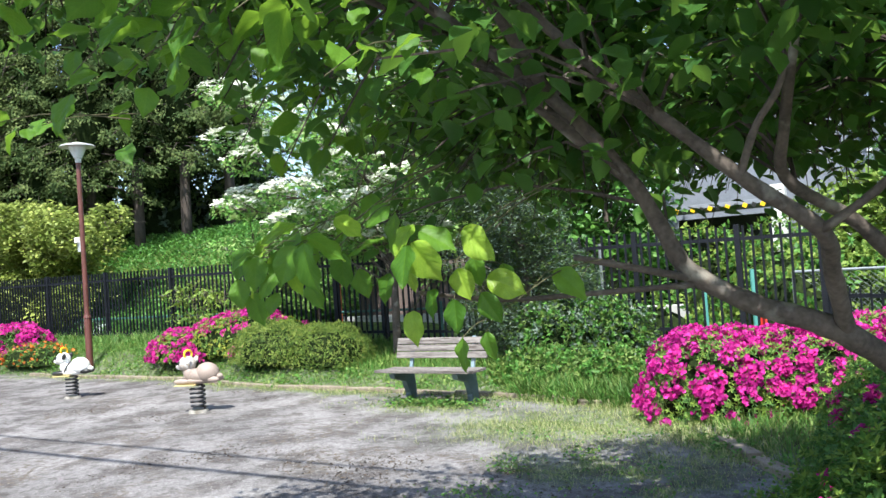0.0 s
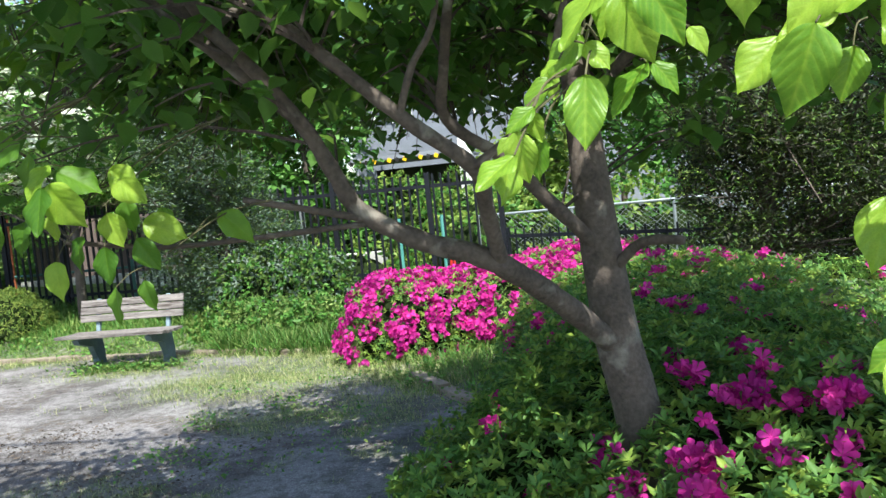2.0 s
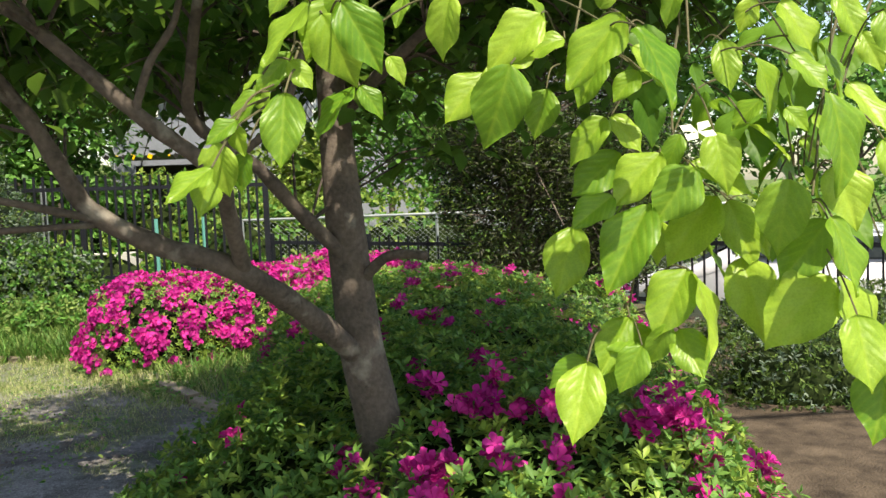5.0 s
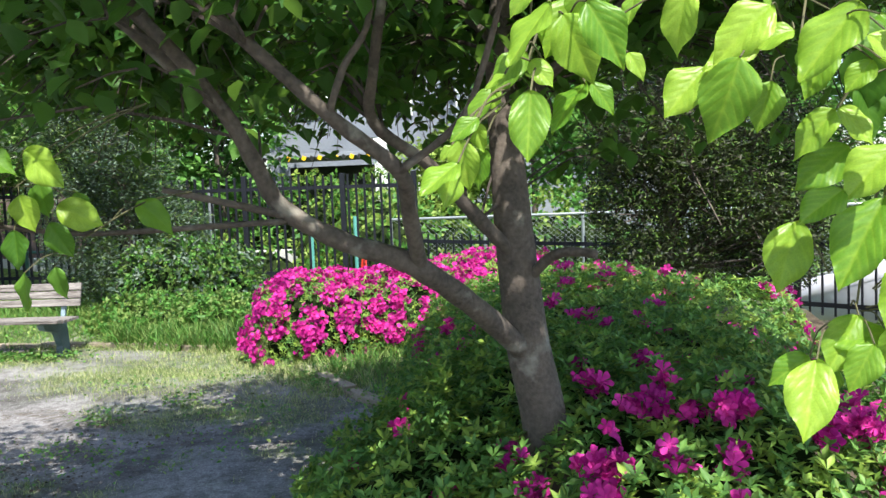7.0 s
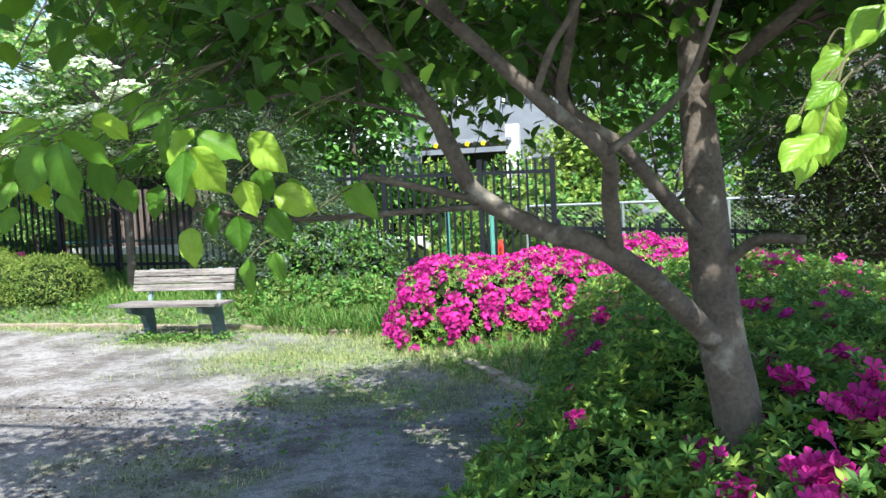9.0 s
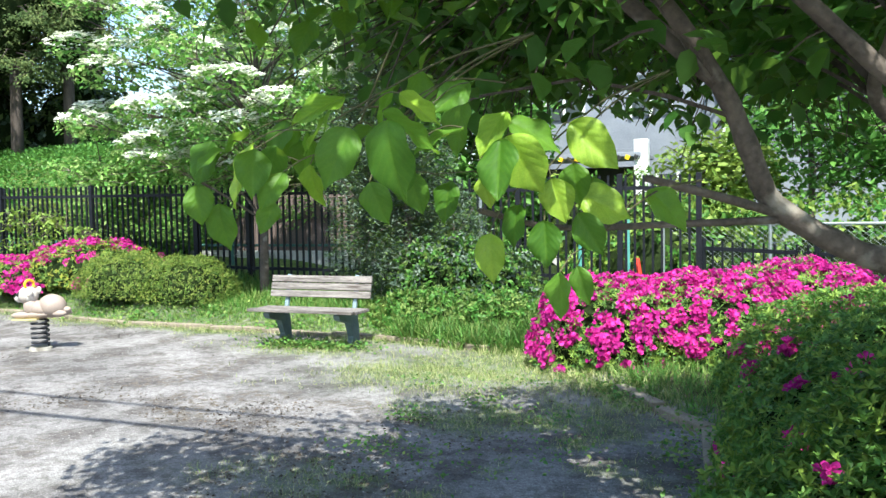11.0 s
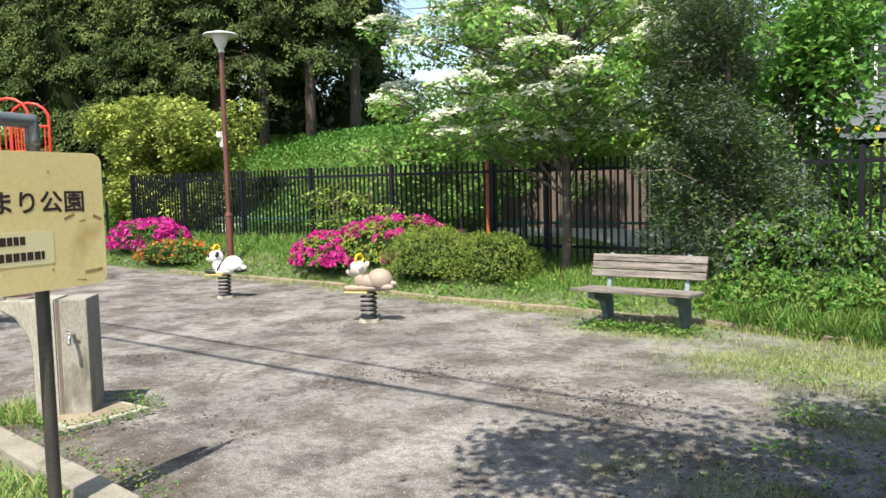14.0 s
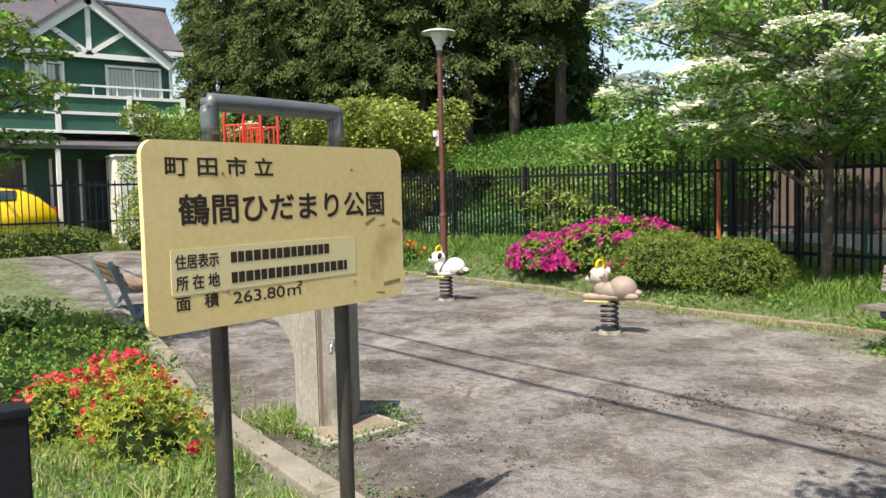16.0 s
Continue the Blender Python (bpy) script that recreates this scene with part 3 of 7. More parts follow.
    bp = n.new("ShaderNodeBump")
    bp.inputs["Strength"].default_value, bp.inputs["Distance"].default_value = 0.6, 0.012
    l.new(ad.outputs[0], bp.inputs["Height"]), l.new(bp.outputs[0], b.inputs["Normal"])
    return m


def ground_sheet():
    xs = np.concatenate([[-900, -300, -120, -70], np.arange(-50, -22, 1.0), np.arange(-22, 5, 0.12), np.arange(5, 20, 1.0), [25, 40, 80, 300, 900]])
    ys = np.concatenate([[-900, -300, -80, -30, -12, -6], np.arange(-4, 0, 0.5), np.arange(0, 12.4, 0.12), np.arange(12.5, 40, 0.8), [45, 60, 100, 300, 900]])
    X, Y = np.meshgrid(xs, ys)
    Z = terrain(X, Y)
    near = (np.abs(X + 8) < 15) & (Y > -4) & (Y < 14)
    G = np.where(near, 0.0, smooth01(9, 12, Y) + (X < -21))
    G[near] = green_share(X[near], Y[near])
    G = G * (1 + 2 * smooth01(10.5, 11.5, Y))
    nx, ny = len(xs), len(ys)
    I = np.arange(nx * ny).reshape(ny, nx)
    F = np.stack([I[:-1, :-1], I[:-1, 1:], I[1:, 1:], I[1:, :-1]], -1).reshape(-1, 4)
    ob = build("ground", np.stack([X, Y, Z], -1), F, ground_material(), smooth=True)
    a = ob.data.attributes.new("green", "FLOAT", "POINT")
    a.data.foreach_set("value", np.clip(G, 0, 3).ravel().astype(np.float32))
    # kerb strip is soil alone; east of the bed it also paints shade
    a = ob.data.attributes.new("soil_and_shade", "FLOAT", "POINT")
    trodden = 0.5 * smooth01(0.95, 0.25, Y - south_edge(X)) * (Y > south_edge(X)) * smooth01(-10.5, -9.0, X) * smooth01(-4.4, -5.2, X)
    a.data.foreach_set("value", (trodden + smooth01(0.2, 0.5, X - east_edge(Y)) * smooth01(1.3, 1.7, Y) * (X < 12) * smooth01(9.6, 8.6, Y)).ravel().astype(np.float32))
    tagged(ob, "packed grey grit yard with grassy edges and banks", "ground", kind="structure")


ground_sheet()


def grass(name, label, n, area, keep, height, mats, droop=(-1.45, -0.6), size_jit=0.45, seed=1, tuft=9, wide=0.035):
    """Blades strewn over a rectangle where keep(x, y) allows."""
    g = np.random.default_rng(seed)
    m = n // tuft
    x, y = g.uniform(area[0], area[1], m), g.uniform(area[2], area[3], m)
    k = g.uniform(0, 1, m) < keep(x, y)
    x, y = np.repeat(x[k], tuft), np.repeat(y[k], tuft)
    x, y = x + g.normal(0, wide, len(x)), y + g.normal(0, wide, len(x))
    pos = np.stack([x, y, terrain(x, y) - 0.005], 1)
    h = height(x, y) if callable(height) else height
    V, F = scatter(BLADE, BLADE_F, pos, turns(len(x), droop, roll=0.3, g=g), h * g.uniform(1 - size_jit, 1 + size_jit, len(x)))
    idx = np.repeat(g.integers(0, len(mats), len(x)), len(BLADE_F)) if len(mats) > 1 else None
    ob = build(name, V, F, mats, mat_index=idx)
    return tagged(ob, label, "grass", kind="stuff")


# ---- kerbs ----
def kerb_run(name, label, pts, w=0.13, h=0.08, length=0.6, mat=M_KERB):
    """Kerb stones laid end to end along a line."""
    top = thing(name, label, "kerb", kind="structure")
    P = [np.array(p, float) for p in pts]
    g = np.random.default_rng(3)
    for a, b in zip(P[:-1], P[1:]):
        d = b - a
        L = np.hypot(*d)
        k = max(1, round(L / length))
        ang = math.degrees(math.atan2(d[1], d[0]))
        for i in range(k):
            c = a + d * ((i + 0.5) / k)
            z = 0.0 + g.normal(0, 0.006)
            part("kerb_stone", boxbm(pose(c[0], c[1], h / 2 - 0.03 + z, g.normal(0, 0.6), g.normal(0, 0.6), ang + g.normal(0, 0.7)), L / k - 0.008, w, h + 0.06, 0.012), mat, top)
    return top


kerb_run("kerb_north", "low weathered kerb stones edging the planted bank", [(x, float(north_edge(x))) for x in (-16, -11.4, -8.6, -6.6, -4.2, -3.3)], w=0.11, h=0.05)
kerb_run("kerb_east", "low mossy kerb stones along the azalea bed", [(float(east_edge(y)), y) for y in (6.7, 5.7, 3.8, 1.9)], w=0.11, h=0.05)
kerb_run("kerb_south", "grey concrete kerb stones along the grassy bed", [(x, float(south_edge(x))) for x in (-13.7, -11.9, -10.1, -8.5, -7.15, -5.9, -5.1)], w=0.17, h=0.09, mat=M_KERB_GREY)


# ---- fences ----
def bar_fence(name, label, a, b, posts, top_z, step=0.115, bar=0.03, rails=(0.18, 1.3), post=0.07, base=None):
    """Upright steel bars on rails between posts; posts are given as shares of the length."""
    root = thing(name, label, "fence", kind="structure")
    a, b = np.array(a, float), np.array(b, float)
    d = b - a
    L = np.hypot(*d)
    ang = math.degrees(math.atan2(d[1], d[0]))
    zb = (lambda p: float(terrain(p[0], p[1]))) if base is None else (lambda p: base)
    tops = top_z if callable(top_z) else (lambda s: top_z)
    cache = {}

    def rod(nm, s, w, lo, hi, off=0.0):
        p = a + d * s
        n = np.array([-d[1], d[0]]) / L
        key = (nm, w, round(hi - lo, 2))
        if key not in cache:
            bm = boxbm(pose(0, 0, 0), w, w, round(hi - lo, 2), 0.004)
            ob = part(nm, bm, M_BLACK, root)
            cache[key] = ob.data
        else:
            ob = new(nm, cache[key])
            ob.parent = root
        ob.matrix_basis = pose(p[0] + n[0] * off, p[1] + n[1] * off, (lo + hi) / 2, 0, 0, ang)

    for s in posts:
        p = a + d * s
        rod("post", s, post, zb(p) - 0.05, tops(s) + 0.02)
    n = int(L / step)
    for i in range(n + 1):
        s = i / n
        if min(abs(s - q) for q in posts) * L < step * 0.45:
            continue
        p = a + d * s
        rod("bar", s, bar, zb(p) + 0.08, tops(s))
    for r in rails:
        for s0, s1 in zip(posts[:-1], posts[1:]):
            p0, p1 = a + d * s0, a + d * s1
            z0, z1 = tops(s0) - r, tops(s1) - r
            q0, q1 = Vector((p0[0], p0[1], z0)), Vector((p1[0], p1[1], z1))
            v = q1 - q0
            bm = boxbm(Matrix.Translation((q0 + q1) / 2) @ v.to_track_quat("X", "Z").to_matrix().to_4x4(), v.length - post, 0.022, 0.05)
            part("rail", bm, M_BLACK, root)
    return root


X0, X1 = -20.4, -1.5
bar_fence("fence_north", "tall black steel bar fence behind the planted bank", (X0, 11.1), (X1, 11.1),
          [(x - X0) / (X1 - X0) for x in (-20.4, -18.2, -16.0, -13.82, -11.64, -9.4, -8.38, -6.3, -3.9, -2.5, -1.5)],
          lambda s: 2.05 - 0.2 * s, rails=(0.17, 1.35))
bar_fence("fence_east", "low black steel bar fence by the road", (-1.45, 11.1), (2.9, 9.1), [0, 0.3, 0.62, 1], lambda s: 1.0 - 0.1 * s, step=0.13, bar=0.022, rails=(0.1, 0.75), post=0.06)
bar_fence("fence_road", "low black steel bar fence in front of parked cars", (2.9, 9.1), (6.5, 6.0), [0, 0.4, 0.75, 1], 0.92, step=0.13, bar=0.022, rails=(0.08, 0.72), post=0.06)
bar_fence("fence_west", "black steel bar fence at the far end of the yard", (-21.5, 11.0), (-23.2, 1.0), [0, 0.2, 0.4, 0.6, 0.8, 1], 2.02, step=0.14, bar=0.025, rails=(0.1, 0.95), post=0.06, base=0.5)


def chain_fence():
    root = thing("chain_link_fence", "galvanised chain-link fence behind the bar fence", "fence", kind="structure")
    a, b, z = np.array((-2.2, 13.2)), np.array((5.5, 12.2)), 1.15
    d = b - a
    V, F = tube([(*a, z), (*b, z)], 0.022, 8)
    build("top_rail", V, F, M_GALV, root)
    for s in np.linspace(0, 1, 6):
        p = a + d * s
        V, F = tube([(*p, -0.6), (*p, z)], 0.025, 8)
        build("post", V, F, M_GALV, root)
    parts = []
    L = np.hypot(*d)
    for i in range(int(L / 0.09) + 12):
        for sg in (1, -1):
            s0 = (i * 0.09 - 0.6) / L
            s1 = s0 + 1.2 / L
            c0, c1 = (s0, s1) if sg > 0 else (s1, s0)
            if min(c0, c1) < 0 or max(c0, c1) > 1:
                continue
            parts.append(tube([(*(a + d * c0), 0.1), (*(a + d * c1), z)], 0.0022, 3, False))
    V, F = join(parts)
    tagged(build("mesh_wire", V, F, M_GALV, root), kind="stuff")


chain_fence()


# ---- the tree over the camera ----
def limb(parent, pts, r0, r1, name="limb", mat=M_BARK, seg=12):
    P = smooth_path(pts, 5)
    n = len(P)
    r = np.linspace(r0, r1, n) * (1 + 0.06 * np.sin(np.arange(n) * 1.9))
    V, F = tube(P, r, seg)
    return build(name, V, F, mat, parent, smooth=True)


TRUNK = [(0.12, 2.8, 0.0), (0.1, 2.77, 0.45), (0.068, 2.74, 0.78), (0.028, 2.73, 1.0), (0.008, 2.74, 1.2), (-0.008, 2.74, 1.4), (-0.02, 2.75, 1.6), (-0.03, 2.76, 1.8), (-0.03, 2.75, 2.05), (0.05, 2.7, 2.5), (0.1, 2.75, 3.2)]
BOUGHS = [
    ([(0.03, 2.73, 0.97), (-0.12, 2.52, 1.16), (-0.24, 2.36, 1.285), (-0.34, 2.3, 1.35), (-0.47, 2.25, 1.4), (-0.62, 2.19, 1.5), (-0.67, 2.13, 1.62), (-0.73, 2.07, 1.76), (-0.88, 1.95, 1.98), (-1.2, 1.8, 2.3), (-1.5, 1.7, 2.6)], 0.046, 0.012),
    ([(-0.27, 2.34, 1.31), (-0.272, 2.17, 1.48), (-0.27, 2.03, 1.58), (-0.4, 1.94, 1.7), (-0.54, 1.88, 1.84), (-0.72, 1.82, 2.02), (-1.0, 1.6, 2.35), (-1.4, 1.3, 2.7)], 0.028, 0.01),
    ([(-0.0, 2.72, 1.3), (-0.15, 2.6, 1.48), (-0.25, 2.5, 1.61), (-0.4, 2.4, 1.74), (-0.37, 2.3, 1.9), (-0.3, 2.2, 2.3), (-0.4, 2.2, 2.9)], 0.03, 0.01),
    ([(-0.03, 2.75, 1.74), (0.08, 2.64, 1.845), (0.265, 2.47, 1.985), (0.62, 2.18, 2.25), (1.0, 1.9, 2.6)], 0.03, 0.01),
    ([(-0.27, 2.02, 1.58), (-0.12, 1.96, 1.68), (-0.05, 1.9, 1.8), (0.05, 1.8, 2.1)], 0.013, 0.006),
    ([(-0.42, 1.93, 1.71), (-0.37, 1.9, 1.82), (-0.3, 1.9, 1.95), (-0.3, 1.95, 2.3)], 0.012, 0.006),
    ([(0.03, 2.73, 1.22), (0.1, 2.66, 1.3), (0.16, 2.6, 1.325), (0.245, 2.55, 1.32)], 0.022, 0.014),
    ([(-0.6, 2.2, 1.475), (-0.72, 2.1, 1.515), (-0.87, 2.0, 1.56)], 0.014, 0.008),
    ([(-0.6, 2.2, 1.465), (-0.82, 2.08, 1.46), (-1.03, 1.9, 1.46), (-1.1, 1.6, 1.5)], 0.011, 0.005),
    ([(-0.03, 2.74, 2.0), (-0.2, 3.1, 2.2), (-0.5, 3.6, 2.4), (-0.8, 4.2, 2.5)], 0.03, 0.01),
    ([(-0.88, 1.95, 1.98), (-1.0, 2.4, 2.15), (-1.2, 2.9, 2.25), (-1.5, 3.4, 2.35)], 0.016, 0.008),
    ([(0.0, 2.72, 2.3), (0.5, 2.9, 2.5), (1.0, 3.3, 2.7)], 0.03, 0.01),
    # last two boughs run out of view and carry foliage added for its shade
    ([(-0.88, 1.95, 1.98), (-1.0, 1.4, 2.5), (-1.1, 0.6, 2.9), (-1.2, -0.2, 3.0)], 0.02, 0.008),
    ([(-0.73, 2.07, 1.76), (-1.4, 2.0, 2.35), (-2.4, 2.0, 2.8), (-3.3, 2.1, 3.0)], 0.024, 0.008),
]
tree = thing("dogwood_tree", "spreading dogwood tree with smooth brown bark and fresh green leaves", "tree")
V, F = tube(smooth_path(TRUNK, 5), np.interp(np.linspace(0, 1, 51), [0, 0.1, 0.3, 0.55, 1], [0.092, 0.08, 0.074, 0.062, 0.03]), 16)
build("trunk", V, F, M_BARK, tree, smooth=True)
for pts, r0, r1 in BOUGHS:
    limb(tree, pts, r0 * 0.84, r1)


def canopy():
    """Leafy twigs from the limbs into the crown."""
    g = np.random.default_rng(11)
    joints = np.concatenate([smooth_path(p, 4)[3:] for p, _, _ in BOUGHS[:6] + BOUGHS[9:]] + [smooth_path(TRUNK, 4)[30:]])
    tw, pos, rot = [], [], []
    made = 0
    while made < 3360:
        apron = made >= 2600
        x, y, z = ((g.uniform(-2.4, -0.45), g.uniform(2.5, 4.6), g.uniform(1.84, 2.4)) if made % 9 < 5 else (g.uniform(0.2, 1.9), g.uniform(2.6, 4.6), g.uniform(1.95, 2.6))) if apron else (g.uniform(-3.9, 2.2), g.uniform(-0.6, 5.6), 1.66 + 2.1 * g.uniform(0, 1))
        wide = 1.45 + 0.95 * min(1, (z - 1.6) / 0.8)
        # far and near: unseen foliage added overhead to shade the yard and sprays
        far = math.hypot((x + 2.8) / 1.0, (y - 2.3) / 0.9) < 1 and 2.55 < z < 3.3
        near = -2.2 < x < -0.5 and y < 0.42 and 2.45 < z < 3.4
        if y < 0.85 and not near:
            continue
        if not far and not near and math.hypot((x + 0.3) / wide, (y - 2.85) / (wide * 1.05)) > 1:
            continue
        if z < 1.95 and math.hypot(x + 0.05, y - 2.4) < 0.55 and y < 2.6:
            continue
        if z < 2.0 and -0.45 < x < 1.6 and y < 2.45:
            continue
        if not apron and z < 2.3 and x < -0.6 and g.uniform(0, 1) > (0.32 if z < 2.0 else 0.6):
            continue
        c = np.array((x, y, z))
        q = joints[np.argmin(np.linalg.norm(joints - c, axis=1) + 0.2 * (joints[:, 2] > z))]
        if np.linalg.norm(q - c) > 1.7:
            continue
        mid = (q + c) / 2 + np.array((0, 0, 0.08))
        P = smooth_path([q, mid, c], 4)
        tw.append(tube(P[::2], np.linspace(0.006, 0.002, len(P[::2])), 3, False))
        for k in range(g.integers(11, 18)):
            s = g.uniform(0.45, 1.0)
            b = P[min(len(P) - 1, int(s * (len(P) - 1)))] + g.normal(0, (0.085, 0.085, 0.035), 3)
            pos.append(b)
        made += 1
    pos = np.array(pos)
    V, F = join(tw)
    tagged(build("twigwork", V, F, M_BARK_DARK, tree), kind="stuff")
    V, F = scatter(OVAL, OVAL_F, pos, turns(len(pos), (0.05, 0.9), roll=0.35, g=g), g.uniform(0.06, 0.095, len(pos)))
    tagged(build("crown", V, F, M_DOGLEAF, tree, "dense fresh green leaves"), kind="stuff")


canopy()


def sprig(start, end, n, size, seed, mat=M_DOGLEAF_SUNLIT, spread=0.06, droop=(0.35, 1.35), toward=None):
    """A hanging twig with large leaves that can be picked apart."""
    g = np.random.default_rng(seed)
    start, end = np.array(start, float), np.array(end, float)
    P = smooth_path([start, (start + end) / 2 + np.array((0, 0, 0.03)), end], 5)
    V, F = tube(P, np.linspace(0.0018, 0.0009, len(P)), 5, False)
    build("twig", V, F, M_STEM, tree)
    R = turns(n, droop, az=g.normal(-math.pi / 2 - 0.2, 1.1, n), roll=0.4, g=g)
    for i in range(n):
        s = 0.15 + 0.85 * (i + g.uniform(0, 0.8)) / n
        b = P[min(len(P) - 1, int(s * (len(P) - 1) + 0.5))] + g.normal(0, spread, 3) * (1, 1, 0.6)
        ob = new("leaf", SPRIG_MESHES[(i + seed) % 4])
        ob.parent = tree
        ob.matrix_basis = Matrix.Translation(b) @ Matrix(R[i].tolist()).to_4x4() @ Matrix.Diagonal([size * g.uniform(0.75, 1.2)] * 3 + [1])
        if mat is not M_DOGLEAF_SUNLIT:
            ob.material_slots[0].link = "OBJECT"
            ob.material_slots[0].material = mat


def leaf_meshes(rows, cols):
    out = []
    for bend in (0.06, 0.16, 0.28, 0.42):
        me = bpy.data.meshes.new("leaf")
        vv, ff = big_leaf(bend, rows, cols)
        me.from_pydata(vv.tolist(), [], ff)
        me.polygons.foreach_set("use_smooth", np.ones(len(me.polygons), dtype=bool))
        me.materials.append(M_DOGLEAF_SUNLIT)
        out.append(me)
    return out


LEAF_MESHES, SPRIG_MESHES = leaf_meshes(34, 12), leaf_meshes(14, 6)
# hanging sprays close to the walk: each leaf as base and reach, in sun by the trunk and beside it
BY_TRUNK = [(0.07, 0.834, 1.697, -0.044, -0.014, -0.056), (0.092, 0.856, 1.704, -0.028, -0.013, -0.053), (0.101, 0.799, 1.688, 0.033, -0.007, -0.057), (0.081, 0.837, 1.686, 0.026, -0.008, -0.061), (0.048, 0.799, 1.61, -0.005, -0.016, -0.063), (0.105, 0.895, 1.627, -0.04, -0.026, -0.044), (0.111, 0.897, 1.627, 0.023, -0.009, -0.029), (0.141, 0.831, 1.645, 0.013, -0.011, -0.022), (0.049, 0.839, 1.644, 0.02, -0.008, -0.026), (0.045, 0.895, 1.662, -0.036, -0.009, -0.037), (0.024, 0.84, 1.633, -0.02, -0.007, -0.011), (0.011, 0.899, 1.625, -0.031, -0.015, -0.028), (-0.009, 0.859, 1.59, 0.008, 0.001, -0.03)]
BELOW = [(-0.004, 0.852, 1.593, -0.028, -0.011, -0.02), (-0.023, 0.845, 1.572, 0.007, 0.001, -0.05), (-0.002, 0.879, 1.564, -0.011, -0.013, -0.035), (-0.024, 0.824, 1.548, -0.034, -0.028, -0.027), (-0.031, 0.853, 1.55, -0.006, -0.02, -0.045), (-0.033, 0.867, 1.568, -0.012, -0.006, -0.014), (0.202, 0.86, 1.706, -0.019, -0.003, -0.054), (0.16, 0.908, 1.718, -0.011, -0.006, -0.032), (0.124, 0.832, 1.708, -0.006, -0, -0.023), (0.056, 0.855, 1.721, -0.027, -0.006, -0.027), (0.098, 0.839, 1.713, -0.012, -0.003, -0.029), (0.004, 0.937, 1.638, 0.008, -0.003, -0.033)]
UPPER = [(0.309, 0.957, 1.707, -0.063, -0.008, -0.049), (0.271, 0.941, 1.651, -0.025, -0.009, -0.082), (0.316, 1.028, 1.682, -0.066, -0.012, -0.03), (0.256, 1.037, 1.656, -0.051, -0.02, -0.051), (0.324, 1.016, 1.633, -0.018, -0.009, -0.053), (0.338, 0.977, 1.683, -0.048, -0.007, -0.009), (0.393, 0.942, 1.701, -0.062, -0.002, -0.074), (0.391, 1.012, 1.67, -0.035, -0.006, -0.055), (0.394, 0.896, 1.679, 0.038, -0.04, -0.07), (0.416, 0.98, 1.673, 0.036, -0.015, -0.027), (0.422, 0.983, 1.646, -0.028, 0, -0.032), (0.408, 0.927, 1.639, 0.029, -0.031, -0.028)]
UPPER_BACK = [(0.394, 1.014, 1.597, -0.048, -0.012, -0.042), (0.405, 1.033, 1.601, 0.029, -0.021, -0.044), (0.299, 0.989, 1.734, 0.025, -0.001, -0.028), (0.456, 0.94, 1.731, -0.02, 0.002, -0.04), (0.5, 0.959, 1.573, 0.003, -0.035, -0.054), (0.519, 0.98, 1.677, 0.002, -0.018, -0.058), (0.563, 0.977, 1.61, -0.035, 0.005, -0.03), (0.53, 0.945, 1.581, 0.043, -0.027, -0.029), (0.534, 0.927, 1.649, 0.026, -0.017, -0.055), (0.566, 0.916, 1.65, 0.03, -0.024, -0.041), (0.585, 0.976, 1.717, 0.032, -0.032, -0.062), (0.622, 0.966, 1.671, 0.023, -0.039, -0.06), (0.396, 1.042, 1.728, 0.014, -0.025, 0.033)]
MIDDLE = [(0.416, 1.036, 1.555, -0.06, -0.005, -0.046), (0.447, 0.985, 1.553, -0.059, -0.011, -0.052), (0.474, 0.952, 1.535, -0.046, -0.013, -0.056), (0.475, 0.996, 1.574, -0.021, -0.007, -0.039), (0.391, 0.988, 1.506, -0.05, -0.015, -0.032), (0.425, 0.963, 1.496, -0.058, -0.024, -0.088), (0.52, 1.003, 1.501, -0.066, -0.008, -0.069), (0.469, 1.047, 1.471, -0.017, -0.018, -0.043), (0.481, 0.987, 1.539, 0.06, -0.041, -0.036), (0.557, 1.016, 1.483, 0.025, -0.022, -0.055), (0.535, 1.006, 1.495, 0.02, -0.037, -0.069), (0.546, 0.998, 1.428, 0.001, -0.06, -0.071)]
LOWER = [(0.361, 1.05, 1.469, -0.029, -0.027, -0.077), (0.472, 0.973, 1.42, -0.051, -0.027, -0.062), (0.476, 0.97, 1.416, 0.03, -0.052, -0.074), (0.44, 0.996, 1.343, -0.067, -0.011, -0.007), (0.412, 1, 1.362, -0.041, -0.029, -0.058), (0.416, 0.968, 1.335, -0.03, -0.012, -0.047), (0.444, 0.957, 1.36, -0.022, -0.001, -0.046), (0.458, 0.962, 1.352, 0.01, -0.041, -0.045), (0.346, 0.942, 1.324, -0.028, -0.05, -0.068), (0.402, 1.045, 1.292, -0.017, -0.014, -0.029), (0.364, 1.019, 1.311, -0.046, -0.011, -0.022)]
OUTER = [(0.552, 0.901, 1.592, 0.018, -0.017, -0.021), (0.581, 0.867, 1.604, 0.015, -0.042, -0.084), (0.6, 0.933, 1.587, 0.014, -0.016, -0.042), (0.599, 0.959, 1.561, 0.016, -0.016, -0.03), (0.601, 0.892, 1.531, 0.01, -0.032, -0.059), (0.555, 0.898, 1.518, -0.023, -0.014, -0.069), (0.604, 0.91, 1.472, -0.053, 0, -0.066), (0.584, 0.868, 1.478, 0.013, -0.039, -0.07), (0.599, 0.899, 1.414, -0.071, -0.004, -0.066), (0.616, 0.908, 1.412, 0.02, -0.056, -0.068), (0.603, 0.855, 1.378, -0.004, -0.035, -0.068), (0.651, 0.877, 1.321, -0.033, -0.029, -0.071)]
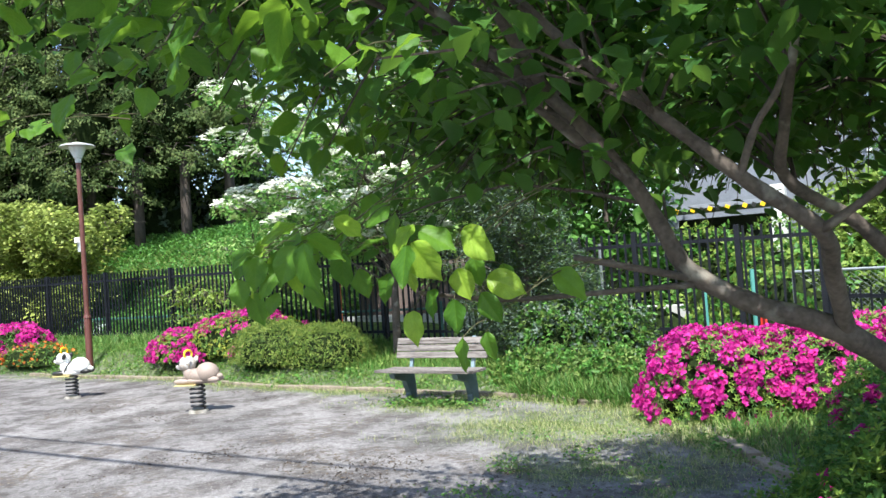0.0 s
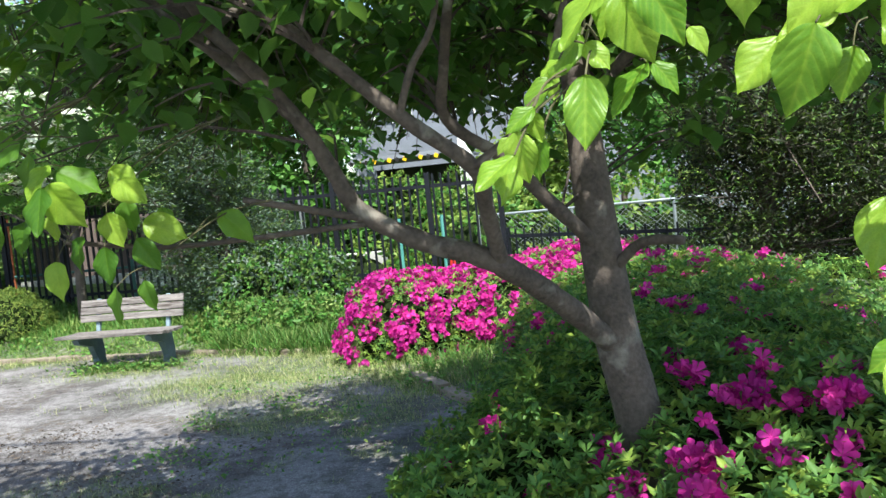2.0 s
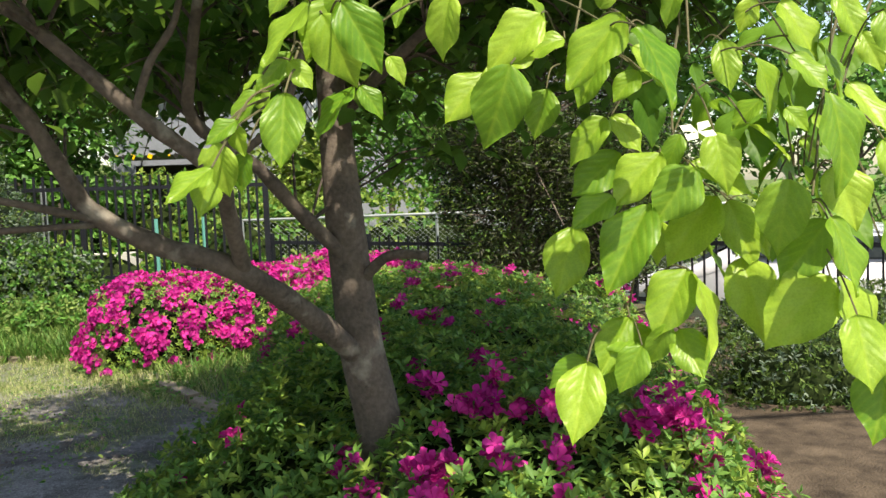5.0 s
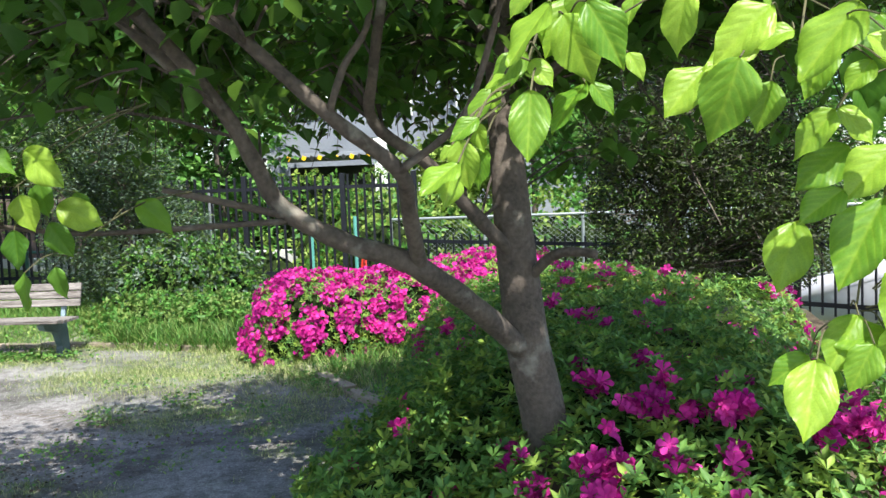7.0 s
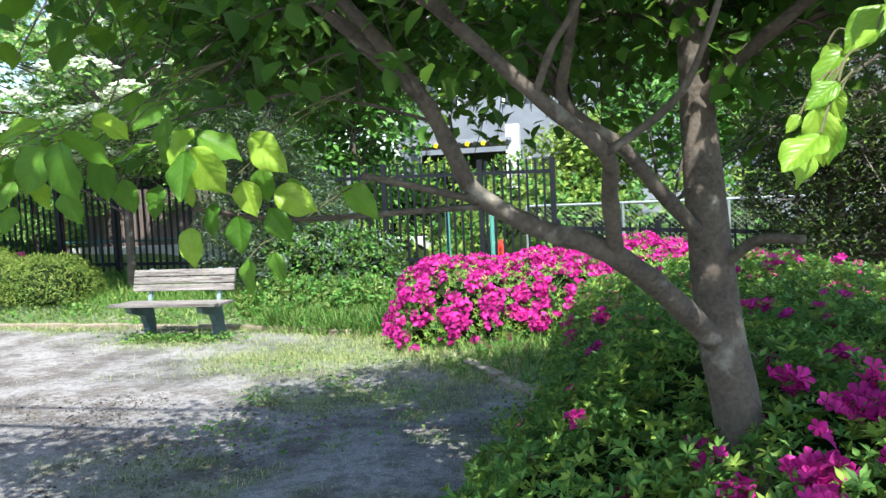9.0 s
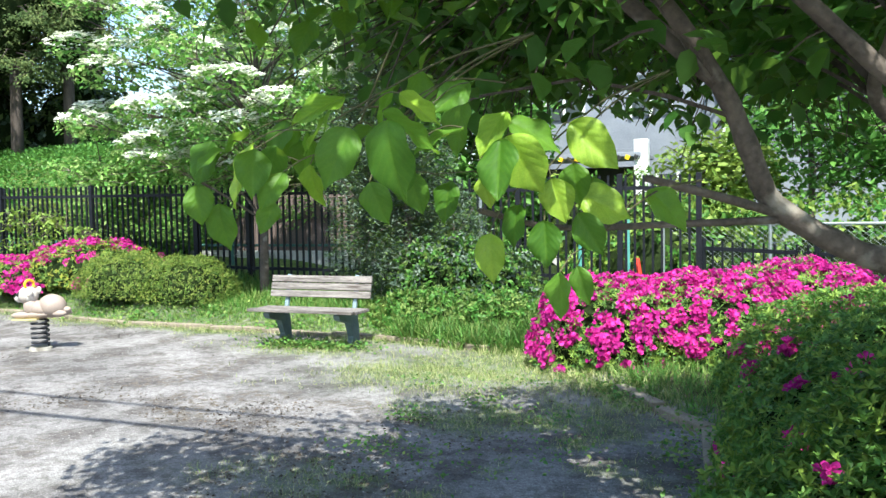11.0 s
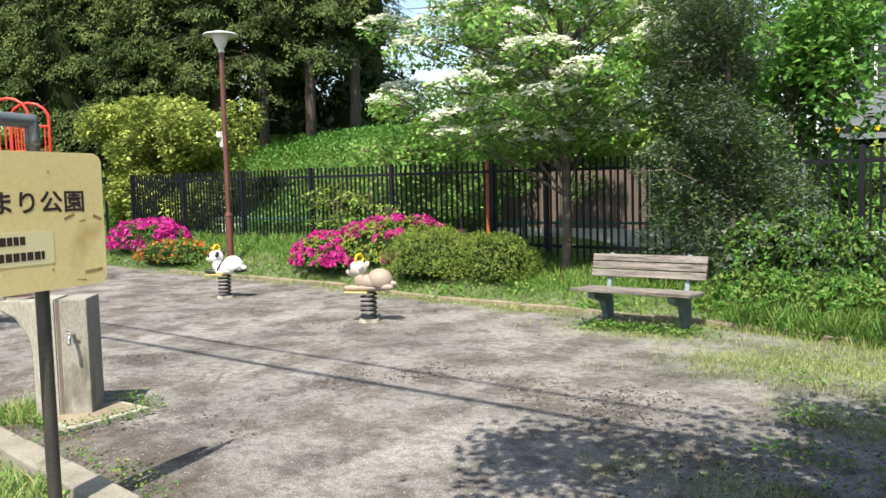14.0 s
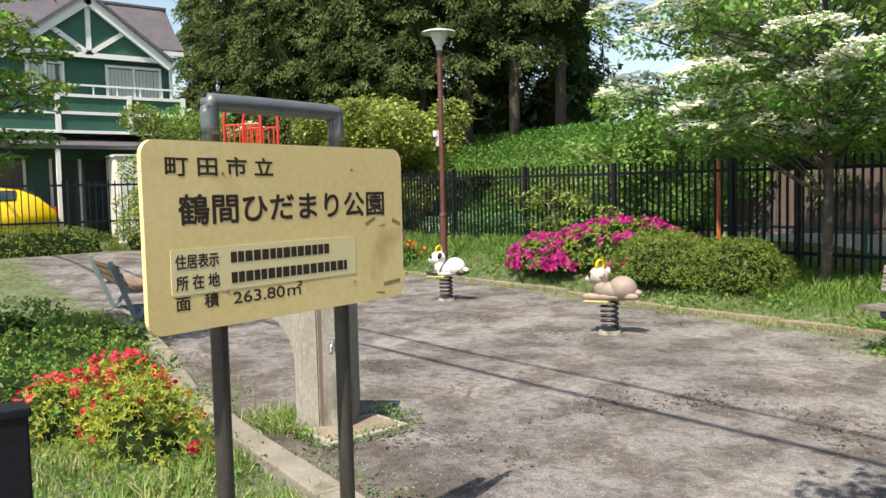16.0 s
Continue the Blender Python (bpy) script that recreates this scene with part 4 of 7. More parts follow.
EDGE = [(0.657, 0.898, 1.472, 0.014, -0.028, -0.053), (0.659, 0.965, 1.623, 0.022, -0.041, -0.056), (0.658, 0.899, 1.556, 0.008, -0.027, -0.049), (0.672, 0.963, 1.679, 0.013, -0.023, -0.042), (0.651, 0.85, 1.377, -0.026, -0.03, -0.063), (0.632, 0.94, 1.718, 0.016, -0.017, -0.053), (0.563, 0.997, 1.727, -0.014, 0.001, -0.038), (0.648, 0.883, 1.687, 0.004, -0.023, -0.051)]


def leaf_spray(rows, root, seed, mat=M_DOGLEAF_SUNLIT, wide=1.0):
    """Leaves laid one by one along a twig that comes down from root."""
    g = np.random.default_rng(seed)
    B = np.array([r[:3] for r in rows])
    V, F = tube(smooth_path([root, (np.array(root) + B.mean(0)) / 2 + (0, 0.03, 0.03), B.mean(0) + (0, 0.03, 0.01)], 6), np.linspace(0.0024, 0.0014, 13), 6, False)
    build("twig", V, F, M_STEM, tree, smooth=True)
    hub = B.mean(0) + (0, 0.03, 0.01)
    for i, r in enumerate(rows):
        base, v = np.array(r[:3]), np.array(r[3:])
        L = np.linalg.norm(v)
        ax = v / L
        up = np.array((-0.05, -0.75, 0.75)) + g.normal(0, 0.28, 3)
        nor = up - ax * (up @ ax)
        nor /= np.linalg.norm(nor)
        R = np.stack([np.cross(ax, nor), ax, nor], 1)
        ob = new("leaf", LEAF_MESHES[(i + seed) % 4])
        ob.parent = tree
        ob.matrix_basis = Matrix.Translation(base) @ Matrix(R.tolist()).to_4x4() @ Matrix.Diagonal((L * wide * g.uniform(0.85, 1.1), L * 1.04, L, 1))
        if mat is not M_DOGLEAF_SUNLIT:
            ob.material_slots[0].link = "OBJECT"
            ob.material_slots[0].material = mat
        mid = base * 0.75 + hub * 0.25 + (0, 0.012, 0.012)
        V, F = tube(smooth_path([base, mid, base * 0.35 + hub * 0.65 + (0, 0.02, 0.0)], 4), 0.0011, 5, False)
        build("petiole", V, F, M_STEM, tree)


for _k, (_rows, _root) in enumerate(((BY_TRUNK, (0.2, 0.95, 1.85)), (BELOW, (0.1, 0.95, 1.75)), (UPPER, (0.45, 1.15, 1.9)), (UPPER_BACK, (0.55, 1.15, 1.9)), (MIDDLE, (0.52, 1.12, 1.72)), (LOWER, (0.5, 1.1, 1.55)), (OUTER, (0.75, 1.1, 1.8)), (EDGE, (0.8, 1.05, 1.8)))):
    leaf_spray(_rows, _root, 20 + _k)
# leaves in the darker shaded green, behind the sunny ones
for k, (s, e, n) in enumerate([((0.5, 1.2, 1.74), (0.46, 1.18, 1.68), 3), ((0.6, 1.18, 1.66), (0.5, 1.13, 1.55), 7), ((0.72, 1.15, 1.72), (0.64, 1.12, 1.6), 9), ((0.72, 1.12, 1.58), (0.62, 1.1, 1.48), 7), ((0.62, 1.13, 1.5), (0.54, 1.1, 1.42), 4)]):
    sprig(s, e, n, 0.085, 34 + k, M_DOGLEAF_SHADED, spread=0.035)
# sprays over the yard, mixing the sunlit and the shaded green
OVER_YARD = [(-1.206, 1.308, 1.673, -0.052, -0.061, -0.03), (-1.172, 1.264, 1.622, -0.026, -0.042, -0.07), (-1.081, 1.189, 1.622, 0.009, -0.017, -0.098), (-1.103, 1.225, 1.637, 0.065, 0.035, -0.051), (-1.514, 1.515, 1.635, -0.038, -0.051, -0.102), (-1.401, 1.439, 1.573, -0.017, -0.049, -0.055), (-1.462, 1.502, 1.522, -0.013, -0.028, -0.053), (-1.152, 1.277, 1.546, 0.023, -0.004, -0.058), (-1.345, 1.436, 1.584, -0, 0.001, -0.068), (-1.154, 1.391, 1.605, -0.015, -0.002, -0.082), (-1.066, 1.433, 1.63, -0.058, -0.061, -0.026), (-1.066, 1.462, 1.704, -0.05, -0.028, -0.044), (-1.139, 1.358, 1.68, 0.056, 0.018, -0.045)]
OVER_KERB = [(-1.007, 1.462, 1.655, -0.034, -0.048, -0.057), (-1.005, 1.427, 1.609, 0.003, -0.036, -0.088), (-0.999, 1.437, 1.615, 0.047, 0.004, -0.086), (-1.009, 1.485, 1.642, 0.079, 0.02, -0.042), (-0.921, 1.528, 1.638, 0.073, -0.011, -0.073), (-0.929, 1.58, 1.577, 0.008, -0.009, -0.067), (-1.061, 1.515, 1.563, 0.006, -0.003, -0.057), (-1.009, 1.535, 1.51, -0.018, -0.026, -0.061), (-0.961, 1.558, 1.552, 0.023, -0.005, -0.07), (-0.972, 1.552, 1.483, 0.004, -0.006, -0.076), (-1.051, 1.501, 1.464, 0.011, -0.026, -0.07), (-0.926, 1.596, 1.493, 0.041, 0.003, -0.068), (-0.933, 1.642, 1.528, 0.083, 0.022, -0.043)]
OVER_BED = [(-0.94, 1.527, 1.4, -0.004, -0.009, -0.074), (-0.932, 1.615, 1.403, 0.019, -0.012, -0.063), (-0.84, 1.804, 1.532, 0.078, -0.003, -0.056), (-1.685, 1.617, 1.652, -0.019, -0.042, -0.082), (-1.703, 1.654, 1.524, 0.016, -0.011, -0.093), (-1.739, 1.632, 1.564, 0.015, -0.009, -0.082), (-1.694, 1.587, 1.659, -0.036, -0.072, -0.038), (-1.768, 1.595, 1.613, -0.019, -0.049, -0.099), (-1.765, 1.624, 1.524, -0.017, -0.037, -0.087), (-1.803, 1.572, 1.651, -0.023, -0.058, -0.099), (-1.183, 1.48, 1.565, 0.024, -0.005, -0.065), (-1.123, 1.518, 1.552, -0.01, -0.028, -0.064), (-0.92, 1.693, 1.556, 0.023, -0.001, -0.058)]
leaf_spray(OVER_YARD[::4], (-1.0, 1.6, 1.8), 61, M_DOGLEAF_SUNLIT, 1.12)
leaf_spray(OVER_YARD[2::4], (-1.0, 1.6, 1.8), 67, M_DOGLEAF_SHADED, 1.12)
leaf_spray(OVER_YARD[1::2], (-1.0, 1.6, 1.8), 63, M_DOGLEAF_SHADED, 1.12)
leaf_spray(OVER_KERB[::2], (-0.8, 1.8, 1.75), 62, M_DOGLEAF_SUNLIT, 1.12)
leaf_spray(OVER_KERB[1::2], (-0.8, 1.8, 1.75), 64, M_DOGLEAF_SHADED, 1.12)
leaf_spray(OVER_BED[:3], (-0.75, 1.9, 1.55), 65, M_DOGLEAF_SHADED)
leaf_spray(OVER_BED[3:6] + OVER_BED[10:], (-1.3, 1.7, 1.85), 66, M_DOGLEAF_SHADED, 1.12)
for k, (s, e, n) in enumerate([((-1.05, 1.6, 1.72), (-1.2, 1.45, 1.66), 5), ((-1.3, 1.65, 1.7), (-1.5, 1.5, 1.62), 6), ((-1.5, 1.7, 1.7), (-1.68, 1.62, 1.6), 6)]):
    sprig(s, e, n, 0.085, 60 + k, M_DOGLEAF_SHADED, 0.045, (0.3, 1.35))
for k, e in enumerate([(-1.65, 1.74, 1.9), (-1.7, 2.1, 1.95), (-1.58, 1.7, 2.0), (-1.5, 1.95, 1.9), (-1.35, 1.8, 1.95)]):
    sprig((e[0] + 0.1, e[1] + 0.12, e[2] + 0.13), e, 9, 0.085, 90 + k, M_DOGLEAF_SHADED, 0.09, (0.1, 1.2))
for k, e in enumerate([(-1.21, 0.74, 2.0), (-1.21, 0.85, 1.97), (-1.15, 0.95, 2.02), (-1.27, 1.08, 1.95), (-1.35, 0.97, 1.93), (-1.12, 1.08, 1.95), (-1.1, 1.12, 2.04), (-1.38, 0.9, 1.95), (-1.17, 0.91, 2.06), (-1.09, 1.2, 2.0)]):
    sprig((e[0] + 0.1, e[1] + 0.14, e[2] + 0.12), e, 8, 0.075, 110 + k, M_DOGLEAF_SHADED, 0.075, (0.05, 1.1))
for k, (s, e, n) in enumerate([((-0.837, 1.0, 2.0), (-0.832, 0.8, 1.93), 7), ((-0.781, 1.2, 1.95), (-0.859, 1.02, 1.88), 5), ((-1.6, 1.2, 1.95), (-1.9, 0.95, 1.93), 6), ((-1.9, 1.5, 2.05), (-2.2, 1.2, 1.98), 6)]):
    sprig(s, e, n, 0.07, 80 + k, M_DOGLEAF_SHADED, 0.06, (0.1, 1.1))
_v, _f = scatter(BRACT, BRACT_F, np.array([(0.47, 0.93, 1.572)]), facing(1, np.array([(-0.2, -0.55, 0.8)]), 0.02), 0.022)
build("bract_flower", _v, _f, M_BRACT, tree, "small white four-petalled bloom")


# ---- shrubs ----
def mound_points(n, c, a, b, h, g, low=0.0, p=2.6, lump=0.12):
    """Points and outward directions on a lumpy mound."""
    d = g.normal(0, 1, (n, 3))
    d[:, 2] = np.abs(d[:, 2])
    d /= (np.abs(d) ** p).sum(1)[:, None] ** (1 / p)
    f = np.array([1 + lump * noise.noise((q[0] * 2.3 + c[0], q[1] * 2.3 + c[1], q[2] * 2.3)) + 0.5 * lump * noise.noise((q[0] * 6 + c[0], q[1] * 6, q[2] * 6)) for q in d])
    P = d * f[:, None] * (a, b, h) + c
    N = np.sign(d) * np.abs(d) ** (p - 1) / np.array((a, b, h))
    N /= np.linalg.norm(N, axis=1)[:, None]
    return P, N


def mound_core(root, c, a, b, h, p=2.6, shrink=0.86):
    """A near-black solid inside a shrub, standing in for its shaded depth."""
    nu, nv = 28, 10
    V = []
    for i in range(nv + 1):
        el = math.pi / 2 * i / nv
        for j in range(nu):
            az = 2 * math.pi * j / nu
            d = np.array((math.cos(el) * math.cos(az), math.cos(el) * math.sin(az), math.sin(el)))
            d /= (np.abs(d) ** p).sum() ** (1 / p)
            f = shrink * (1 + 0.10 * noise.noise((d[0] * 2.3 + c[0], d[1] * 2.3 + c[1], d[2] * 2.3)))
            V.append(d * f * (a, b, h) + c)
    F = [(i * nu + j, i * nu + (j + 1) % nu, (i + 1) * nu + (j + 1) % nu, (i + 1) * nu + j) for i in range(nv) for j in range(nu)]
    build("shade_core", V, F, M_CORE, root, smooth=True)


def shrub(name, label, mounds, leaf_n, leaf_size, leaf_mats, flower_n=0, flower_size=0.04, flower_mat=None, where=None, seed=1, tmpl=(SLIM, SLIM_F), rosette=5, depth=0.06, category="shrub", up=0.5, shrink=0.86, clusters=None, whorl=False, fine=True):
    """Rosettes of leaves over lumpy mounds, with blossoms in clusters."""
    g = np.random.default_rng(seed)
    root = thing(name, label, category)
    tot = sum(m[1] * m[2] + m[3] * (m[1] + m[2]) for m in mounds)
    LP, LN, FP, FN = [], [], [], []
    for c, a, b, h in mounds:
        c = np.array((c[0], c[1], float(terrain(c[0], c[1])) - 0.03 + (c[2] if len(c) > 2 else 0)))
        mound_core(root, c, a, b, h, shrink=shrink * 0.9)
        w = (a * b + h * (a + b)) / tot
        P, N = mound_points(int(leaf_n * w / rosette), c, a, b, h, g)
        LP.append(P - N * g.uniform(-0.3, 1.2, (len(P), 1)) * depth), LN.append(N)
        if flower_n:
            P, N = mound_points(int(flower_n * w * 1.6), c, a, b, h, g)
            FP.append(P + N * g.uniform(-0.03, 0.05, (len(P), 1))), FN.append(N)
    LP, LN = np.concatenate(LP), np.concatenate(LN)
    n = len(LP)
    for i, mt in enumerate(leaf_mats):
        sel = np.arange(n) % len(leaf_mats) == i
        P, N = np.repeat(LP[sel], rosette, 0), np.repeat(LN[sel], rosette, 0)
        k = len(P)
        d = N * up + g.normal(0, 0.62, (k, 3))
        d /= np.linalg.norm(d, axis=1)[:, None]
        s = np.cross(d, N + g.normal(0, 0.3, (k, 3)))
        if whorl:
            ax = LN[sel] + (0, 0, 0.25) + g.normal(0, 0.38, (sel.sum(), 3))
            ax /= np.linalg.norm(ax, axis=1)[:, None]
            t1 = np.cross(ax, g.normal(0, 1, ax.shape))
            t1 /= np.linalg.norm(t1, axis=1)[:, None]
            ax, t1 = np.repeat(ax, rosette, 0), np.repeat(t1, rosette, 0)
            az = np.tile(np.arange(rosette) * 2 * np.pi / rosette, sel.sum()) + g.normal(0, 0.25, k)
            tilt = g.normal(1.02, 0.24, k)[:, None]
            d = ax * np.cos(tilt) + (t1 * np.cos(az)[:, None] + np.cross(ax, t1) * np.sin(az)[:, None]) * np.sin(tilt)
            s = np.cross(d, ax)
        s /= np.linalg.norm(s, axis=1)[:, None] + 1e-9
        R = np.stack([s, d, np.cross(s, d)], 2)
        V, F = scatter(*tmpl, P, R, leaf_size * g.uniform(0.6, 1.25, k))
        tagged(build("foliage", V, F, mt, root), kind="stuff")
    if flower_n:
        P, N = np.concatenate(FP), np.concatenate(FN)
        clump = np.array([noise.noise((q[0] * 3.3, q[1] * 3.3, q[2] * 3.3 + seed)) + 0.7 * noise.noise((q[0] * 11, q[1] * 11, q[2] * 11)) for q in P])
        thr = where(P, N) if where else 0.5
        k = clump > np.quantile(clump, 0.55) - 0 * clump if where is None else clump > thr
        if clusters:
            w = clusters[3](P) if clusters[3] else np.ones(len(P))
            seeds = P[g.choice(len(P), clusters[0], replace=False, p=w / w.sum())]
            reach = g.uniform(clusters[1], clusters[2], len(seeds))
            k = np.zeros(len(P), bool)
            for q, r in zip(seeds, reach):
                k |= ((P - q) ** 2).sum(1) < r * r
        P, N = P[k], N[k]
        V, F = scatter(*((FLOWER_FINE, FLOWER_FINE_F) if clusters and fine and flower_size > 0.025 else (FLOWER, FLOWER_F)), P, facing(len(P), N * 1.0, 0.75, g), flower_size * g.uniform(0.7, 1.2, len(P)))
        tagged(build("blossoms", V, F, flower_mat, root), kind="stuff")
    return root


shrub("azalea_bed", "broad clipped azalea bed with scattered magenta blossoms under the tree",
      [((0.4, 3.6), 1.2, 1.75, 0.86), ((0.6, 2.95), 0.9, 1.1, 0.80), ((-0.25, 5.2), 0.65, 1.2, 0.55), ((0.6, 5.6), 1.4, 1.2, 0.88), ((-0.36, 3.15), 0.6, 0.95, 0.6), ((0.3, 6.8), 1.3, 0.9, 0.8)],
      132000, 0.046, [M_AZLEAF, M_AZLEAF, M_AZLEAF_YOUNG], 30000, 0.033, M_MAGENTA, seed=5, depth=0.075, shrink=0.8, tmpl=(AZ_LEAF, SLIM_F), rosette=6, whorl=True,
      clusters=(300, 0.024, 0.07, lambda P: 0.3 + 0.5 * (P[:, 0] > 0.15) + 1.0 * (P[:, 1] < 3.0) * (P[:, 0] > -0.1) + 0.6 * (P[:, 0] > 0.9)))
shrub("azalea_bush", "rounded azalea bush in full magenta bloom", [((-2.05, 8.0), 0.72, 0.85, 0.76), ((-1.2, 8.35), 1.05, 0.95, 0.81), ((-0.3, 8.8), 0.9, 0.9, 0.80)],
      42000, 0.045, [M_AZLEAF, M_AZLEAF_YOUNG], 34000, 0.0225, M_MAGENTA, seed=6, shrink=0.8, whorl=True, fine=False, clusters=(1250, 0.022, 0.085, lambda P: (1.0 - 0.45 * (P[:, 2] > 0.84) - 0.35 * (P[:, 2] < 0.3)) * (0.12 + (np.sin(11 * P[:, 0] + 6 * P[:, 2]) * np.sin(10 * P[:, 1] - 9 * P[:, 2] + 4 * P[:, 0]) > -0.35))))
shrub("azalea_bush", "long low azalea bush in full magenta bloom", [((-11.75, 9.9), 0.9, 0.65, 0.54), ((-10.5, 10.05), 1.25, 0.7, 0.66)],
      16000, 0.045, [M_AZLEAF_GOLD, M_AZLEAF, M_AZLEAF_YOUNG], 9000, 0.027, M_MAGENTA, seed=7, whorl=True, fine=False, clusters=(300, 0.04, 0.11, lambda P: 0.12 + 1.3 * (P[:, 0] < -11.2) + 0.5 * (P[:, 2] > 0.95)))
shrub("azalea_bush", "pink azalea bush at the far end of the bank", [((-18.3, 10.2), 1.2, 0.6, 0.62)], 4000, 0.05, [M_AZLEAF], 1500, 0.045, M_MAGENTA, where=lambda P, N: -0.05, seed=8)
shrub("azalea_bush", "low orange-flowered azalea bush", [((-16.6, 9.8), 1.2, 0.5, 0.42)], 3000, 0.05, [M_AZLEAF, M_AZLEAF_YOUNG], 260, 0.035, M_ORANGE, where=lambda P, N: 0.1, seed=9)
shrub("clipped_hedge", "low clipped green hedge beside the azalea", [((-9.3, 9.5), 0.85, 0.6, 0.62), ((-8.5, 9.65), 0.75, 0.6, 0.60)], 34000, 0.036, [M_HEDGE, M_LAUREL, M_YELLOWG], seed=10, depth=0.05)
shrub("azalea_bush", "small azalea bush with bright red blossoms and yellowish leaves", [((-8.1, 1.5), 0.42, 0.36, 0.42), ((-7.35, 1.75), 0.42, 0.36, 0.5), ((-7.8, 1.75), 0.35, 0.3, 0.56)], 9000, 0.034, [M_AZLEAF_GOLD, M_AZLEAF_YOUNG, M_AZLEAF_GOLD], 6000, 0.017, M_RED, seed=12, shrink=0.5, whorl=True, clusters=(150, 0.016, 0.042, lambda P: 0.15 + 1.2 * (P[:, 0] < -7.6) * (P[:, 2] > 0.25)))


def leaf_ball(g, n, c, r):
    d = g.normal(0, 1, (n, 3))
    d /= np.linalg.norm(d, axis=1)[:, None]
    return c + d * r * g.uniform(0.3, 1, (n, 1)) ** 0.4


def crown_tree(name, label, base, height, clumps, trunk_r, per, leaf, mats, seed, tmpl=(LEAF, LEAF_F), droop=(0.0, 0.9), lean=(0, 0), bark=M_BARK, category="tree", flat=0.55, bloom=None, stems=1):
    """A tapered trunk with limbs to clumps of leaves; clumps are (x, y, z, radius) from the base."""
    g = np.random.default_rng(seed)
    bx, by = base
    bz = float(terrain(bx, by))
    root = thing(name, label, category)
    top = np.array((lean[0], lean[1], height))
    P = smooth_path([(bx, by, bz - 0.1), (bx + lean[0] * 0.2 + 0.03, by + lean[1] * 0.2, bz + height * 0.3), (bx + lean[0] * 0.6 - 0.03, by + lean[1] * 0.6, bz + height * 0.65), (bx + lean[0], by + lean[1], bz + height)], 5)
    V, F = tube(P, np.linspace(trunk_r, trunk_r * 0.3, len(P)), 10)
    build("trunk", V, F, bark, root, smooth=True)
    pos, tubes, tops = [], [], []
    for cx, cy, cz, r in clumps:
        c = np.array((bx + cx, by + cy, bz + cz))
        j = P[min(len(P) - 1, max(3, int(len(P) * min(0.95, (cz / height) * 0.75))))]
        Q = smooth_path([j, (j + c) / 2 + (0, 0, 0.1 * r), c], 3)
        tubes.append(tube(Q, np.linspace(trunk_r * 0.24, trunk_r * 0.08, len(Q)), 5, False))
        for k in range(5):
            e = c + g.normal(0, r * 0.5, 3) * (1, 1, flat)
            tubes.append(tube([Q[-2], (Q[-2] + e) / 2, e], [trunk_r * 0.12, 0.008, 0.004], 4, False))
        m = int(per * r * r)
        q = leaf_ball(g, m, c, r)
        q[:, 2] = c[2] + (q[:, 2] - c[2]) * flat
        pos.append(q)
        if bloom:
            t = leaf_ball(g, int(bloom[0] * r * r), c, r)
            t[:, 2] = c[2] + np.abs(t[:, 2] - c[2]) * flat * 0.9 + 0.03
            tops.append(t)
    V, F = join(tubes)
    tagged(build("branchwork", V, F, bark, root), kind="stuff")
    pos = np.concatenate(pos)
    for i, mt in enumerate(mats):
        p = pos[i::len(mats)]
        V, F = scatter(*tmpl, p, turns(len(p), droop, roll=0.6, g=g), leaf * g.uniform(0.6, 1.3, len(p)))
        tagged(build("crown", V, F, mt, root), kind="stuff")
    if bloom:
        t = np.concatenate(tops)
        k = np.array([noise.noise((q[0] * 2.1, q[1] * 2.1, q[2] * 2.1)) for q in t]) > bloom[2]
        t = t[k]
        V, F = scatter(BRACT, BRACT_F, t, facing(len(t), np.tile((0.1, -0.25, 1.0), (len(t), 1)), 0.22, g), bloom[1] * g.uniform(0.7, 1.2, len(t)))
        tagged(build("white_bloom", V, F, M_BRACT, root, "white four-petalled blooms"), kind="stuff")
    return root


# flowering dogwood by the fence, in flat tiers
_g = np.random.default_rng(31)
_cl = []
for z in np.linspace(2.0, 5.8, 13):
    for k in range(7 if z < 4 else 6):
        a = k * 1.05 + z * 2.2 + _g.uniform(-0.3, 0.3)
        rr = (1.0 + 0.9 * min(1, (z - 1.7) / 0.9)) * (1 if z < 4.6 else 0.75) * _g.uniform(0.35, 1.1)
        _cl.append((math.cos(a) * rr * 1.2 - 0.55, math.sin(a) * rr * 0.8, z + _g.uniform(-0.12, 0.12), _g.uniform(0.42, 0.68)))
crown_tree("flowering_dogwood", "flowering dogwood with tiers of white blooms and fresh leaves", (-7.6, 10.35), 5.0, _cl, 0.075, 1000, 0.09, [M_KOUSA, M_LIGHTLEAF, M_KOUSA], 32, bloom=(900, 0.058, -0.05), flat=0.42, droop=(0.0, 0.7))

# dark evergreen shrub behind the bench
_g = np.random.default_rng(33)
_cl = []
for z in np.linspace(0.35, 3.6, 44):
    w = 0.95 if z < 1.5 else 0.5 - 0.15 * (z - 1.5) / 2.1
    _cl.append((_g.uniform(-w, w) - 0.25 * (z > 1.5), _g.uniform(-0.55, 0.5), z, _g.uniform(0.36, 0.56)))
crown_tree("evergreen_bush", "tall dark evergreen bush with small glossy leaves", (-5.15, 10.1), 3.4, _cl, 0.06, 6600, 0.062, [M_HOLLY, M_HOLLY, M_HEDGE], 34, tmpl=(SLIM, SLIM_F), flat=0.8, droop=(-0.9, 0.5), category="shrub")
shrub("variegated_bush", "scruffy pale-edged evergreen bush by the bar fence", [((-4.35, 9.75), 0.8, 0.5, 0.95), ((-3.75, 9.8), 0.5, 0.45, 0.85)], 15000, 0.06, [M_HEDGE, M_HOLLY, M_WEED], seed=18, tmpl=(LEAF, LEAF_F), depth=0.14, shrink=0.75)
